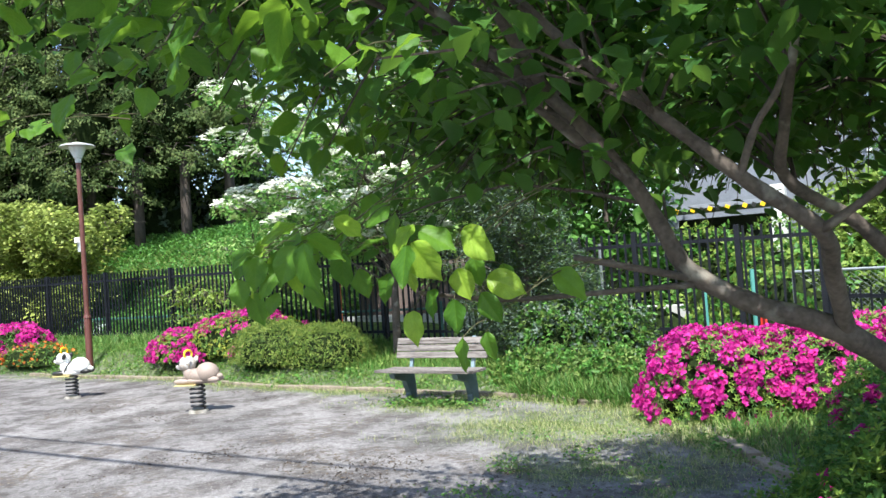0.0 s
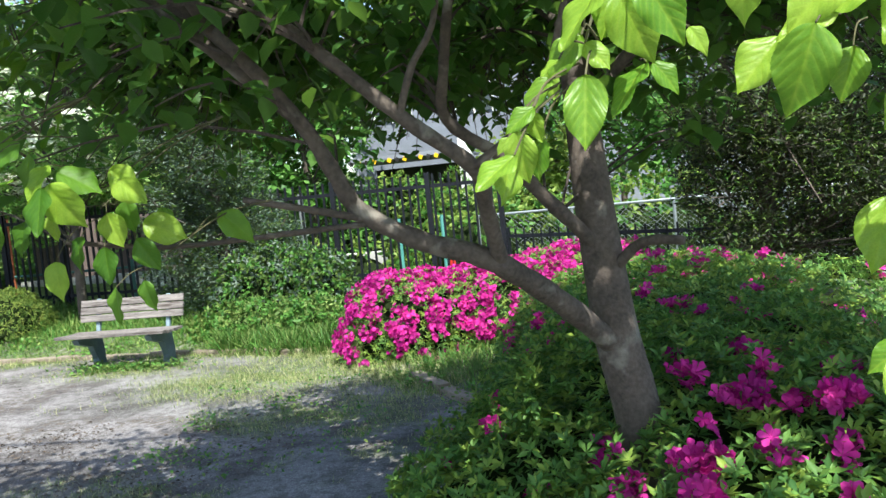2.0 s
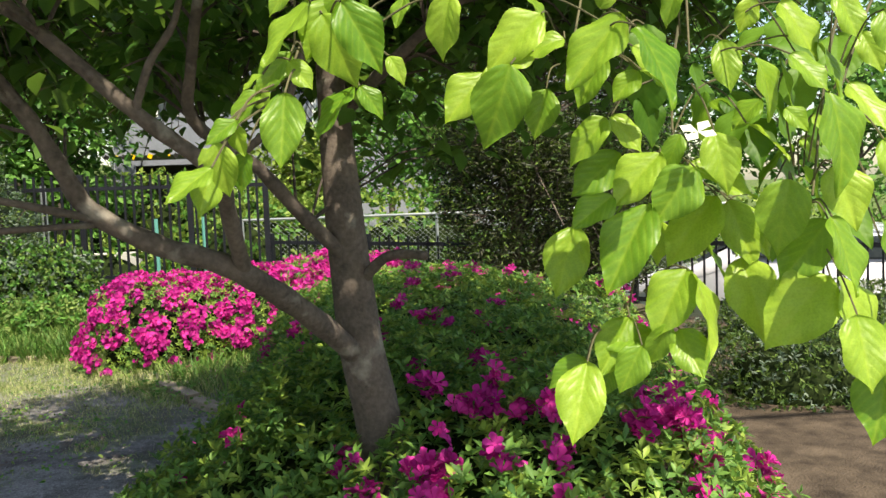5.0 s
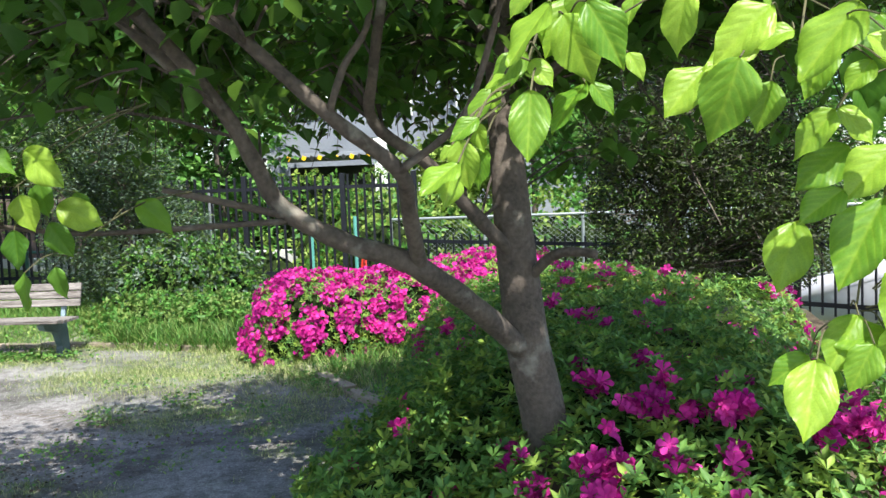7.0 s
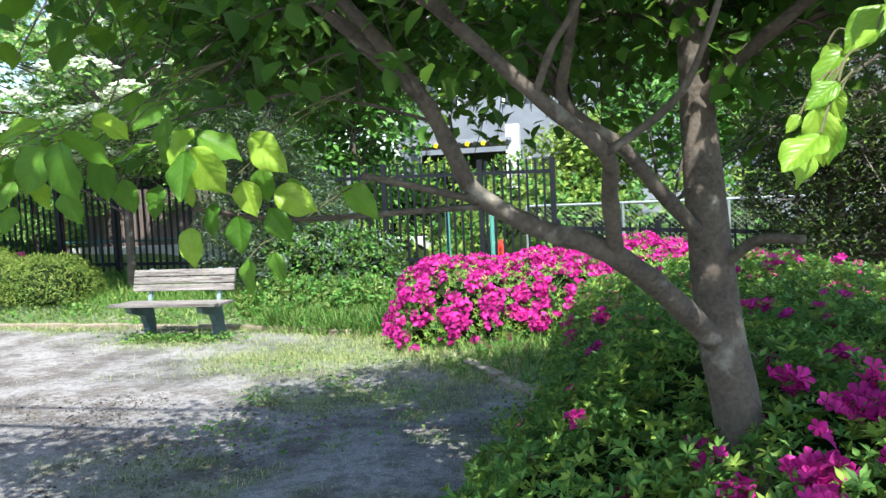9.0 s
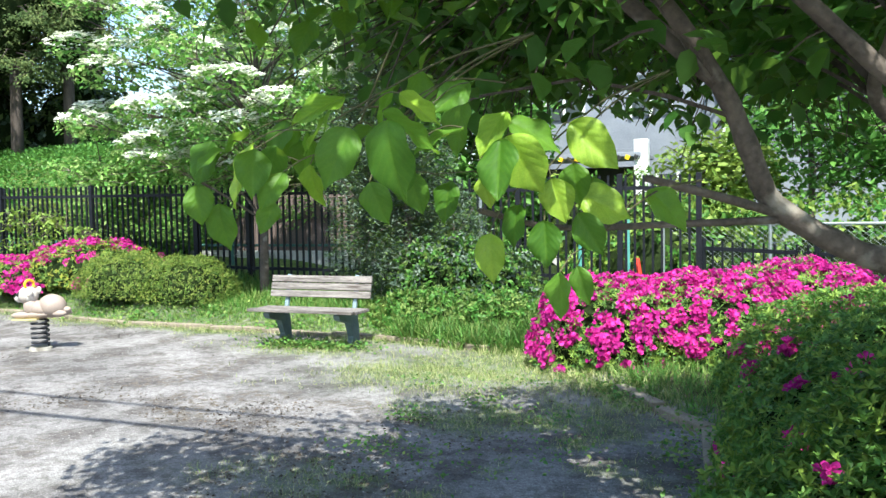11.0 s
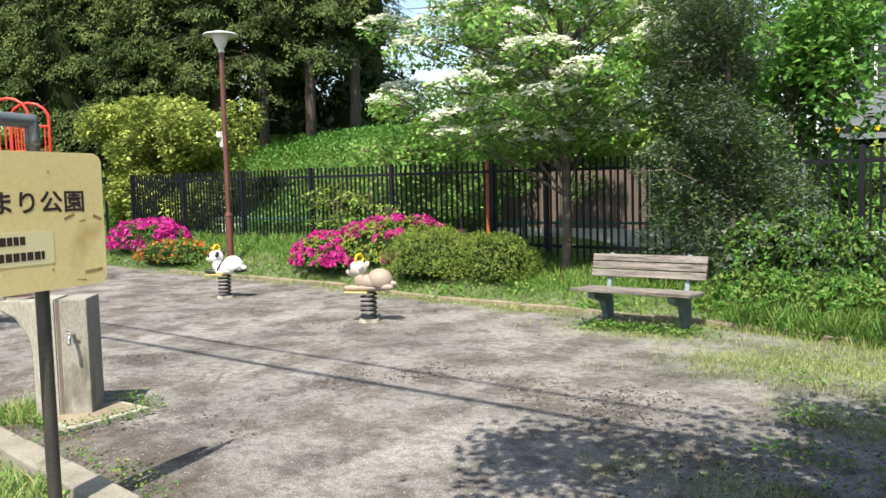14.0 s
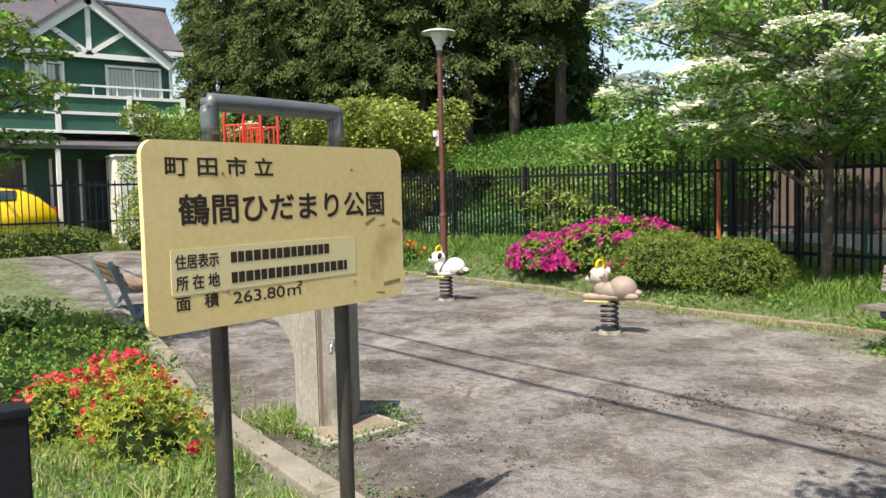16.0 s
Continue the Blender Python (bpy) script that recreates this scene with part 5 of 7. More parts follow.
shrub("leafy_weeds", "tangled broad-leaved weeds at the foot of the evergreen", [((-4.3, 9.05), 0.85, 0.4, 0.42), ((-3.5, 9.0), 0.55, 0.45, 0.42)], 9000, 0.055, [M_WEED, M_GRASS], seed=13, tmpl=(LEAF, LEAF_F), depth=0.16, shrink=0.6)
_g = np.random.default_rng(36)
crown_tree("evergreen_tree", "dark small-leaved evergreen tree beside the low fence", (1.35, 8.0), 4.2,
           [(_g.uniform(-0.6, 0.75), _g.uniform(-0.5, 0.9), _g.uniform(0.6, 3.4), _g.uniform(0.35, 0.5)) for _ in range(46)] + [(_g.uniform(0.7, 1.5), _g.uniform(-0.6, 0.5), _g.uniform(0.5, 3.0), _g.uniform(0.32, 0.46)) for _ in range(22)], 0.07, 6500, 0.06, [M_DARKLEAF, M_DARKLEAF, M_HEDGE], 37, tmpl=(SLIM, SLIM_F), flat=0.85, droop=(-0.5, 0.9))
shrub("clipped_hedge", "low clipped hedge along the road fence", [((3.05, 5.35), 0.8, 0.5, 0.55), ((4.2, 5.0), 0.9, 0.5, 0.55), ((4.2, 7.2), 1.3, 0.45, 0.5)], 40000, 0.04, [M_HEDGE, M_HOLLY, M_HEDGE], seed=14)

# the wood and the bright shrubs behind the fence
_g = np.random.default_rng(40)


def cedar(base, height, spread, low, seed, trunk_r, i_row):
    g = np.random.default_rng(seed)
    bx, by = base
    bz = float(terrain(bx, by))
    root = thing("cedar_tree", "tall dark cedar with drooping sprays and bare lower trunk", "tree", group="cedar wood")
    P = [(bx, by, bz - 0.2), (bx + 0.1, by, bz + height * 0.5), (bx, by, bz + height)]
    V, F = tube(smooth_path(P, 4), np.linspace(trunk_r, 0.06, 9), 10)
    build("trunk", V, F, M_BARK_DARK, root, smooth=True)
    pos, heading, tubes = [], [], []
    n = int(150 * (height - low) / 8)
    for k in range(n):
        s = g.uniform(0, 1) ** 0.9
        z = bz + low + (height - low) * s
        a = g.uniform(0, 2 * math.pi)
        r = spread * (1 - 0.7 * s) * g.uniform(0.5, 1.05)
        root_p, tip = np.array((bx, by, z + 0.1)), np.array((bx + math.cos(a) * r, by + math.sin(a) * r, z - 0.3 * r))
        tubes.append(tube([root_p, (root_p + tip) / 2 + (0, 0, 0.12), tip], [0.035, 0.02, 0.006], 4, False))
        for q in range(6 if i_row == 0 else 3):
            f = g.uniform(0.4, 1.05)
            c = root_p + (tip - root_p) * f + g.normal(0, (0.2, 0.2, 0.1))
            m = 34 if i_row == 0 else 14
            out = g.uniform(0, 1, m)
            aa = a + g.normal(0, 0.75, m)
            pos.append(c + np.stack([np.cos(aa) * out * 0.34, np.sin(aa) * out * 0.34, -0.26 * out ** 2 + g.normal(0, 0.05, m)], 1))
            heading.append(aa)
    V, F = join(tubes)
    tagged(build("branchwork", V, F, M_BARK_DARK, root), kind="stuff")
    pos = np.concatenate(pos)
    # Near-black cone inside the crown stands in for shade between the sprays.
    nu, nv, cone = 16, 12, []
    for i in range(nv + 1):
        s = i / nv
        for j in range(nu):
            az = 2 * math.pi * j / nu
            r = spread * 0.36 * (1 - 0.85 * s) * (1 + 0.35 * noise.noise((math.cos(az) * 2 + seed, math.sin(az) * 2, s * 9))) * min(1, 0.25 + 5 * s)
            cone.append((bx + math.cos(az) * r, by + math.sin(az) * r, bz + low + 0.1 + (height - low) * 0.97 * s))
    build("shade_core", cone, [(i * nu + j, i * nu + (j + 1) % nu, (i + 1) * nu + (j + 1) % nu, (i + 1) * nu + j) for i in range(nv) for j in range(nu)], M_CORE, root, smooth=True)
    V, F = scatter(SLIM * (1.7, 1, 1), SLIM_F, pos, turns(len(pos), (0.0, 1.1), az=np.concatenate(heading), roll=0.6, g=g), g.uniform(0.075, 0.15, len(pos)))
    tagged(build("crown", V, F, M_CEDAR, root), kind="stuff")


for i, (x, y, h, sp, lo) in enumerate([(-33.0, 12.6, 9, 2.0, 0.6), (-30.6, 13.0, 13, 2.6, 0.6), (-28.4, 13.6, 14, 2.6, 0.8), (-26.6, 14.4, 14, 2.5, 1.2), (-25.0, 15.2, 14, 2.4, 2.0), (-23.6, 16.0, 14, 2.4, 2.6), (-22.4, 16.9, 14, 2.3, 2.8), (-21.2, 17.8, 13, 2.3, 2.8), (-20.2, 18.8, 13, 2.2, 2.6),
                                          (-31.5, 15.8, 14, 2.8, 0.6), (-28.8, 16.8, 15, 2.8, 0.8), (-26.2, 18.0, 15, 2.8, 1.0), (-24.0, 19.4, 15, 2.8, 1.4), (-22.0, 21.0, 14, 2.6, 1.4), (-34.0, 16.5, 12, 2.8, 0.6)]):
    cedar((x, y), h, sp, lo, 60 + i, 0.18, 0 if i < 9 else 1)

for i, (x, y, w, h, mt) in enumerate([(-19.6, 12.4, 1.5, 2.8, M_LAUREL), (-21.8, 12.2, 1.3, 3.0, M_LAUREL)]):
    g = np.random.default_rng(80 + i)
    cl = [(g.uniform(-w, w), g.uniform(-0.8, 0.8), g.uniform(0.4, h), g.uniform(0.45, 0.7)) for _ in range(34)]
    crown_tree("laurel_shrub", "tall yellow-green shrub behind the bar fence", (x, y), h * 0.8, cl, 0.06, 1500, 0.14, [mt], 90 + i, flat=0.8, category="shrub", droop=(-0.6, 0.8))
for i, (x, y, w, h) in enumerate([(-12.9, 12.6, 1.0, 2.6), (-11.9, 13.4, 1.0, 2.8), (-10.2, 15.2, 1.2, 2.8)]):
    g = np.random.default_rng(100 + i)
    cl = [(g.uniform(-w, w), g.uniform(-0.8, 0.8), g.uniform(0.5, h), g.uniform(0.4, 0.65)) for _ in range(18)]
    crown_tree("maple_sapling", "light green young tree behind the bar fence", (x, y), h * 0.8, cl, 0.05, 1200, 0.11, [M_KOUSA, M_LIGHTLEAF], 110 + i, flat=0.6, droop=(-0.2, 0.9))
# trees farther back beyond the fence
for i, (x, y, h, w, mt) in enumerate([(-10.6, 15.6, 5.6, 1.9, M_LIGHTLEAF), (-8.4, 16.4, 6.2, 2.0, M_LIGHTLEAF), (-12.6, 17.0, 4.4, 1.6, M_YELLOWG), (-8.0, 17.8, 6.5, 2.0, M_YELLOWG), (-2.0, 18.4, 3.0, 0.9, M_YELLOWG), (-8.8, 19.5, 7.0, 2.3, M_LIGHTLEAF), (1.6, 17.5, 6.2, 2.0, M_WEED), (4.6, 16.0, 6.0, 2.2, M_WEED), (8.5, 14.0, 5.0, 2.2, M_WEED), (0.2, 21.5, 7.5, 1.4, M_WEED_DEEP), (6.4, 19.0, 7.0, 2.2, M_WEED_DEEP), (-6.0, 15.6, 5.0, 1.1, M_WEED)]):
    g = np.random.default_rng(120 + i)
    cl = [(g.uniform(-w, w), g.uniform(-w, w) * 0.7, g.uniform(0.28, 1.0) * h, g.uniform(0.55, 0.9)) for _ in range(30)]
    crown_tree("broadleaf_tree", "fresh green broadleaf tree beyond the fence", (x, y), h * 0.9, cl, 0.1, 420, 0.18, [mt], 130 + i, flat=0.7, droop=(-0.3, 0.9))
shrub("roadside_thicket", "bright green roadside thicket behind the low fence", [((-2.0, 14.3), 1.8, 0.8, 1.9), ((-4.6, 13.2), 1.3, 0.5, 1.35), ((-5.2, 18.0), 1.8, 0.8, 2.3), ((-3.2, 17.5), 1.3, 0.8, 2.3), ((0.8, 14.3), 2.0, 0.8, 2.0), ((3.8, 13.8), 2.0, 0.8, 2.0), ((6.8, 13.0), 1.8, 0.8, 1.8)], 24000, 0.115, [M_WEED, M_YELLOWG], seed=15, tmpl=(LEAF, LEAF_F), depth=0.2, shrink=0.8)

# weeds on the slope below the wood
_g = np.random.default_rng(45)
_x, _y = _g.uniform(-26, -11.8, 42000), _g.uniform(11.6, 20, 42000)
_p = np.stack([_x, _y, terrain(_x, _y) + _g.uniform(0, 0.3, 42000)], 1)
_v, _f = scatter(LEAF, LEAF_F, _p, turns(42000, (-1.2, 0.4), roll=0.6, g=_g), _g.uniform(0.07, 0.15, 42000))
tagged(build("slope_weeds", _v, _f, [M_WEED, M_WEED_DEEP], mat_index=np.repeat(_g.integers(0, 2, 42000), 4)), "lush bright weeds covering the slope", "weeds", kind="stuff")
g = np.random.default_rng(46)
shrub("wood_undergrowth", "dark undergrowth between the cedar trunks", [((-31.5, 17.0, -0.2), 2.6, 1.6, 3.6), ((-27.8, 18.2, -0.2), 2.4, 1.6, 3.8), ((-24.6, 19.6, -0.2), 2.2, 1.6, 3.8), ((-22.0, 21.0, -0.2), 2.0, 1.6, 3.4), ((-35.0, 15.0, -0.2), 2.2, 1.6, 3.4)], 12000, 0.24, [M_HOLLY, M_CEDAR], seed=19, tmpl=(LEAF, LEAF_F), depth=0.5, shrink=0.85)
shrub("slope_shrubs", "bright green low shrubs on the slope", [((-17.6, 14.6), 1.2, 0.8, 0.3), ((-19.6, 15.0), 1.3, 0.8, 0.3), ((-15.2, 13.8), 1.1, 0.7, 1.2), ((-14.0, 14.2), 1.0, 0.7, 1.6)], 16000, 0.08, [M_WEED, M_YELLOWG, M_LAUREL], seed=28, tmpl=(LEAF, LEAF_F), depth=0.25, shrink=0.75)
_lot = build("paved_lot", np.array([(-11.6, 11.7, 0.04), (-5.2, 11.7, -0.24), (-4.8, 13.9, -0.42), (-11.0, 13.9, 0.02)]), [(0, 1, 2, 3)], M_CONCRETE)
tagged(_lot, "pale concrete lot behind the bar fence", "pavement", kind="structure")
_b = thing("retaining_wall", "low sunlit grey block wall across the lot", "wall", pose(-8.0, 14.0, 0), kind="structure")
for i in range(8):
    for k in range(3):
        part("block", boxbm(pose(-3.4 + i * 0.98 + 0.49 * (k % 2), 0.004 * ((i * 3 + k) % 4), -0.32 + k * 0.40), 0.965, 0.16, 0.385, 0.008), M_BLOCK, _b)
_b = thing("low_panel_wall", "low pale blue-grey panel wall behind the fence", "wall", pose(-15.5, 12.0, 0.45), kind="structure")
for i in range(7):
    part("panel", boxbm(pose(-3.3 + i * 1.02, 0.02 * (i % 2), 0.1 if i < 2 else -0.12), 0.98, 0.05, 0.85 if i < 2 else 0.5, 0.01), M_WALL_GREY if i < 2 else M_BLOCK_DARK, _b)
part("rail", boxbm(pose(-0.2, -0.04, 0.5), 7.2, 0.05, 0.05, 0.01), M_TEAL_DULL, _b)
for x in (-9.6, -8.0, -6.4):
    part("net_post", cyl(bmesh.new(), pose(x + 15.5, 0.3, -0.6), 0.03, 0.03, 1.15, 10), M_TEAL_DULL, _b)
V, F = tube([(5.2, 0.3, 0.42), (9.6, 0.3, 0.42)], 0.022, 8)
build("net_rail", V, F, M_TEAL_DULL, _b)
# saplings poking through the fence
for i, (x, y) in enumerate([(-12.9, 10.95), (-12.0, 10.9), (-13.4, 11.3)]):
    g = np.random.default_rng(140 + i)
    cl = [(g.uniform(-0.5, 0.5), g.uniform(-0.2, 0.2), g.uniform(0.35, 1.2), 0.22) for _ in range(9)]
    crown_tree("sapling", "thin bright sapling growing by the fence", (x, y), 1.2, cl, 0.015, 900, 0.09, [M_YELLOWG], 150 + i, category="plant")


# ---- bench ----
def bench(m, label, wood):
    b = thing("park_bench", label, "bench", m, group="park benches")
    L = 1.28
    for i in range(4):
        part("seat_slat", boxbm(pose(0, -0.30 + i * 0.105, 0.405 + (0.012 if i == 0 else 0)), L, 0.092, 0.032, 0.006), wood, b, "weathered seat slat")
    for i in range(3):
        part("back_slat", boxbm(pose(0, 0.125 + i * 0.022, 0.555 + i * 0.082, -14), L - 0.02, 0.03, 0.074, 0.006), wood, b, "weathered back slat")
    for s in (-1, 1):
        x = s * 0.43
        bm = bmesh.new()
        prof = [(-0.30, 0.385), (-0.27, 0.33), (-0.05, 0.27), (0.02, 0.12), (0.0, 0.0), (0.16, 0.0), (0.15, 0.2), (0.12, 0.385)]
        for dx in (-0.035, 0.035):
            bm.faces.new([bm.verts.new((x + dx, y, z)) for y, z in prof])
        vs = list(bm.verts)
        k = len(prof)
        for i in range(k):
            bm.faces.new((vs[i], vs[(i + 1) % k], vs[k + (i + 1) % k], vs[k + i]))
        bmesh.ops.recalc_face_normals(bm, faces=bm.faces)
        part("leg", bm, M_IRON, b, "grey-green cast bracket leg")
        part("back_support", boxbm(pose(x, 0.165, 0.56, -14), 0.045, 0.035, 0.42, 0.006), M_IRON_BLUE, b, "blue-grey painted upright")
    return b


bench(pose(-5.28, 7.92, 0.0, 0, 0, 0.5), "weathered grey wooden bench on cast legs by the kerb", M_WOOD)


def slant_bench(m, label):
    b = thing("park_bench", label, "bench", m, group="park benches")
    L = 1.85
    for i in range(4):
        part("seat_slat", boxbm(pose(0, -0.34 + i * 0.105, 0.405), L, 0.092, 0.032, 0.006), M_WOOD_BROWN, b, "brown seat slat")
    for i in range(3):
        part("back_slat", boxbm(pose(0, 0.10 + i * 0.042, 0.50 + i * 0.095, -22), L, 0.03, 0.08, 0.006), M_WOOD_BROWN, b, "brown back slat")
    for s in (-1, 1):
        for y0, z0, y1, z1, w in ((-0.04, 0.0, 0.245, 0.76, 0.06), (-0.02, 0.0, -0.34, 0.38, 0.05)):
            v = Vector((0, y1 - y0, z1 - z0))
            part("leg", boxbm(Matrix.Translation((s * 0.76, (y0 + y1) / 2, (z0 + z1) / 2)) @ v.to_track_quat("Z", "Y").to_matrix().to_4x4(), 0.05, w, v.length + 0.03, 0.006), M_IRON_BLUE, b, "blue-grey slanted leg")
        part("seat_bearer", boxbm(pose(s * 0.76, -0.15, 0.375), 0.04, 0.46, 0.035, 0.005), M_IRON_BLUE, b)


slant_bench(pose(-13.75, 3.5, 0.0, 0, 0, 174), "brown slatted bench with blue-grey slanted frame at the lawn edge")


# ---- spring riders ----
def ball(bm, c, s, rot=(0, 0, 0), seg=14):
    bmesh.ops.create_uvsphere(bm, u_segments=seg, v_segments=seg // 2 + 2, radius=1, matrix=pose(*c, *rot) @ Matrix.Diagonal((*s, 1)))


def spring_rider(m, label, body_mat, dark_mat):
    r = thing("spring_rider", label, "spring rider", m, group="spring riders")
    bm = bmesh.new()
    cyl(bm, pose(0, 0, -0.01), 0.125, 0.115, 0.04, 18)
    part("base", bm, M_CONCRETE, r, "small concrete footing")
    a = np.linspace(0, 2 * math.pi * 5.5, 110)
    V, F = tube(np.stack([0.085 * np.cos(a), 0.085 * np.sin(a), 0.05 + 0.29 * a / a[-1]], 1), 0.014, 8)
    build("spring", V, F, M_SPRING, r, "black coil spring", smooth=True)
    part("foot_board", boxbm(pose(-0.11, 0, 0.348), 0.27, 0.26, 0.012, 0.004), M_YELLOW_PALE, r, "faded yellow foot board")
    bm = bmesh.new()
    ball(bm, (0.15, 0, 0.485), (0.15, 0.12, 0.13), (0, 8, 0), 20)
    ball(bm, (0.04, 0, 0.455), (0.16, 0.105, 0.095), (0, 0, 0), 20)
    ball(bm, (-0.075, 0, 0.475), (0.09, 0.095, 0.115), (0, -14, 0), 20)
    ball(bm, (0.0, 0, 0.395), (0.21, 0.1, 0.05), (0, 0, 0), 20)
    part("body", bm, body_mat, r, smooth=True)
    bm = bmesh.new()
    ball(bm, (-0.115, 0, 0.605), (0.108, 0.105, 0.1), (0, 0, 0), 20)
    ball(bm, (-0.185, 0, 0.58), (0.075, 0.06, 0.052), (0, -12, 0), 18)
    ball(bm, (-0.235, 0, 0.572), (0.035, 0.03, 0.028), (0, 0, 0), 14)
    part("head", bm, M_BEIGE_FACE if body_mat is M_BEIGE else body_mat, r, smooth=True)
    for s in (-1, 1):
        bm = bmesh.new()
        ball(bm, (-0.17, s * 0.065, 0.392), (0.11, 0.038, 0.036))
        part("paw", bm, dark_mat, r, smooth=True)
        bm = bmesh.new()
        ball(bm, (-0.05, s * 0.095, 0.645), (0.032, 0.022, 0.05), (0, 20, 0))
        part("ear", bm, M_INK if dark_mat is M_INK else M_BEIGE_LIGHT, r, smooth=True)
        bm = bmesh.new()
        ball(bm, (-0.185, s * 0.068, 0.622), (0.026, 0.02, 0.032), (0, 25, 0))
        part("eye", bm, M_INK, r, smooth=True)
        bm = bmesh.new()
        ball(bm, (0.25, s * 0.065, 0.405), (0.085, 0.038, 0.038))
        part("hind_paw", bm, dark_mat, r, smooth=True)
    bm = bmesh.new()
    ball(bm, (-0.268, 0, 0.582), (0.012, 0.018, 0.012))
    part("nose", bm, M_INK, r, smooth=True)
    bm = bmesh.new()
    ball(bm, (0.30, 0, 0.44), (0.055, 0.04, 0.036))
    part("tail", bm, body_mat, r, smooth=True)
    if dark_mat is M_INK:
        a = np.linspace(0, 2 * math.pi, 25)
        V, F = tube(np.stack([-0.03 + 0.05 * np.sin(a), 0.108 * np.cos(a), 0.46 + 0.10 * np.sin(a)], 1), 0.010, 6, False)
        build("harness", V, F, M_INK, r, "black band", smooth=True)
    a = np.linspace(0, 2 * math.pi, 33)
    V, F = tube(np.stack([-0.10 + 0.3 * 0.06 * np.cos(a), 0.062 * np.cos(a), 0.725 + 0.05 * np.sin(a)], 1), 0.014, 8, False)
    build("handle_ring", V, F, M_YELLOW, r, "yellow ring handle", smooth=True)
    return r


spring_rider(pose(-11.58, 7.36, 0, 0, 0, 28), "white and black panda-shaped spring rider with yellow ring handle", M_WHITE, M_INK)
spring_rider(pose(-8.16, 6.86, 0, 0, 0, 22), "faded beige animal spring rider with yellow ring handle", M_BEIGE, M_BEIGE)


# ---- lamp ----
def park_lamp(x, y):
    z = float(terrain(x, y))
    r = thing("park_lamp", "red-brown lamp post with a flat grey hood", "lamp post", pose(x, y, z))
    H = 4.5 - z
    part("lower_pole", cyl(bmesh.new(), pose(0, 0, -0.1), 0.065, 0.065, 1.15), M_LAMP, r, smooth=False)
    part("collar", cyl(bmesh.new(), pose(0, 0, 1.03), 0.075, 0.06, 0.06), M_LAMP, r)
    part("upper_pole", cyl(bmesh.new(), pose(0, 0, 1.05), 0.048, 0.045, H - 1.4), M_LAMP, r)
    part("neck", cyl(bmesh.new(), pose(0, 0, H - 0.36), 0.055, 0.06, 0.1), M_LAMP_METAL, r)
    part("lantern", cyl(bmesh.new(), pose(0, 0, H - 0.27), 0.075, 0.17, 0.22), M_LAMP_GLASS, r, "milky conical lantern")
    bm = cyl(bmesh.new(), pose(0, 0, H - 0.05), 0.33, 0.30, 0.03, 32)
    cyl(bm, pose(0, 0, H - 0.02), 0.30, 0.10, 0.05, 32)
    part("hood", bm, M_LAMP_METAL, r, "flat grey hood")
    part("sensor_box", boxbm(pose(-0.09, -0.05, 2.55), 0.09, 0.09, 0.11, 0.01), M_WHITE, r, "small white box")
    part("sensor_arm", boxbm(pose(-0.06, -0.03, 2.42), 0.12, 0.02, 0.2, 0.004), M_LAMP_METAL, r)


park_lamp(-14.4, 9.55)


# ---- park sign ----
SIGN = Matrix.Translation((-5.14, 1.6, 1.4)) @ Matrix(((-0.2425, 0, 0.970), (0.970, 0, 0.2425), (0, 1, 0))).to_4x4()


def rounded_slab(w, h, d, r, seg=6):
    bm = bmesh.new()
    pts = []
    for cx, cy, a0 in ((w / 2 - r, h / 2 - r, 0), (-w / 2 + r, h / 2 - r, 90), (-w / 2 + r, -h / 2 + r, 180), (w / 2 - r, -h / 2 + r, 270)):
        pts += [(cx + r * math.cos(radians(a0 + 90 * i / seg)), cy + r * math.sin(radians(a0 + 90 * i / seg))) for i in range(seg + 1)]
    f = bm.faces.new([bm.verts.new((x, y, -d)) for x, y in pts])
    e = bmesh.ops.extrude_face_region(bm, geom=[f])
    bmesh.ops.translate(bm, vec=(0, 0, d), verts=[v for v in e["geom"] if isinstance(v, bmesh.types.BMVert)])
    bmesh.ops.recalc_face_normals(bm, faces=bm.faces)
    return bm


def lettering(text, x0, x1, y0, y1, parent, bold=0.0):
    """Letters filling the box from x0 to x1 and y0 to y1 of the board, thickened by shifted layers."""
    cu = bpy.data.curves.new("lettering", "FONT")
    cu.body, cu.size = text, 1.0
    tmp = new("lettering", cu)
    dg = bpy.context.evaluated_depsgraph_get()
    me = bpy.data.meshes.new_from_object(tmp.evaluated_get(dg))
    bpy.data.objects.remove(tmp)
    co = np.array([v.co[:] for v in me.vertices])
    lo, hi = co.min(0), co.max(0)
    co = (co - lo) * ((x1 - x0 - 2 * bold) / (hi[0] - lo[0]), (y1 - y0 - 2 * bold) / (hi[1] - lo[1]), 0) + (x0 + bold, y0 + bold, 0.0006)
    faces = [tuple(p.vertices) for p in me.polygons]
    layers = [(co + (bold * a, bold * b, 0.00006 * k), faces) for k, (a, b) in enumerate(((0, 0), (1, 0.6), (-1, -0.6), (0.6, -1), (-0.6, 1)) if bold else ((0, 0),))]
    V, F = join(layers)
    return build("lettering", V, F, M_SIGNTEXT, parent)


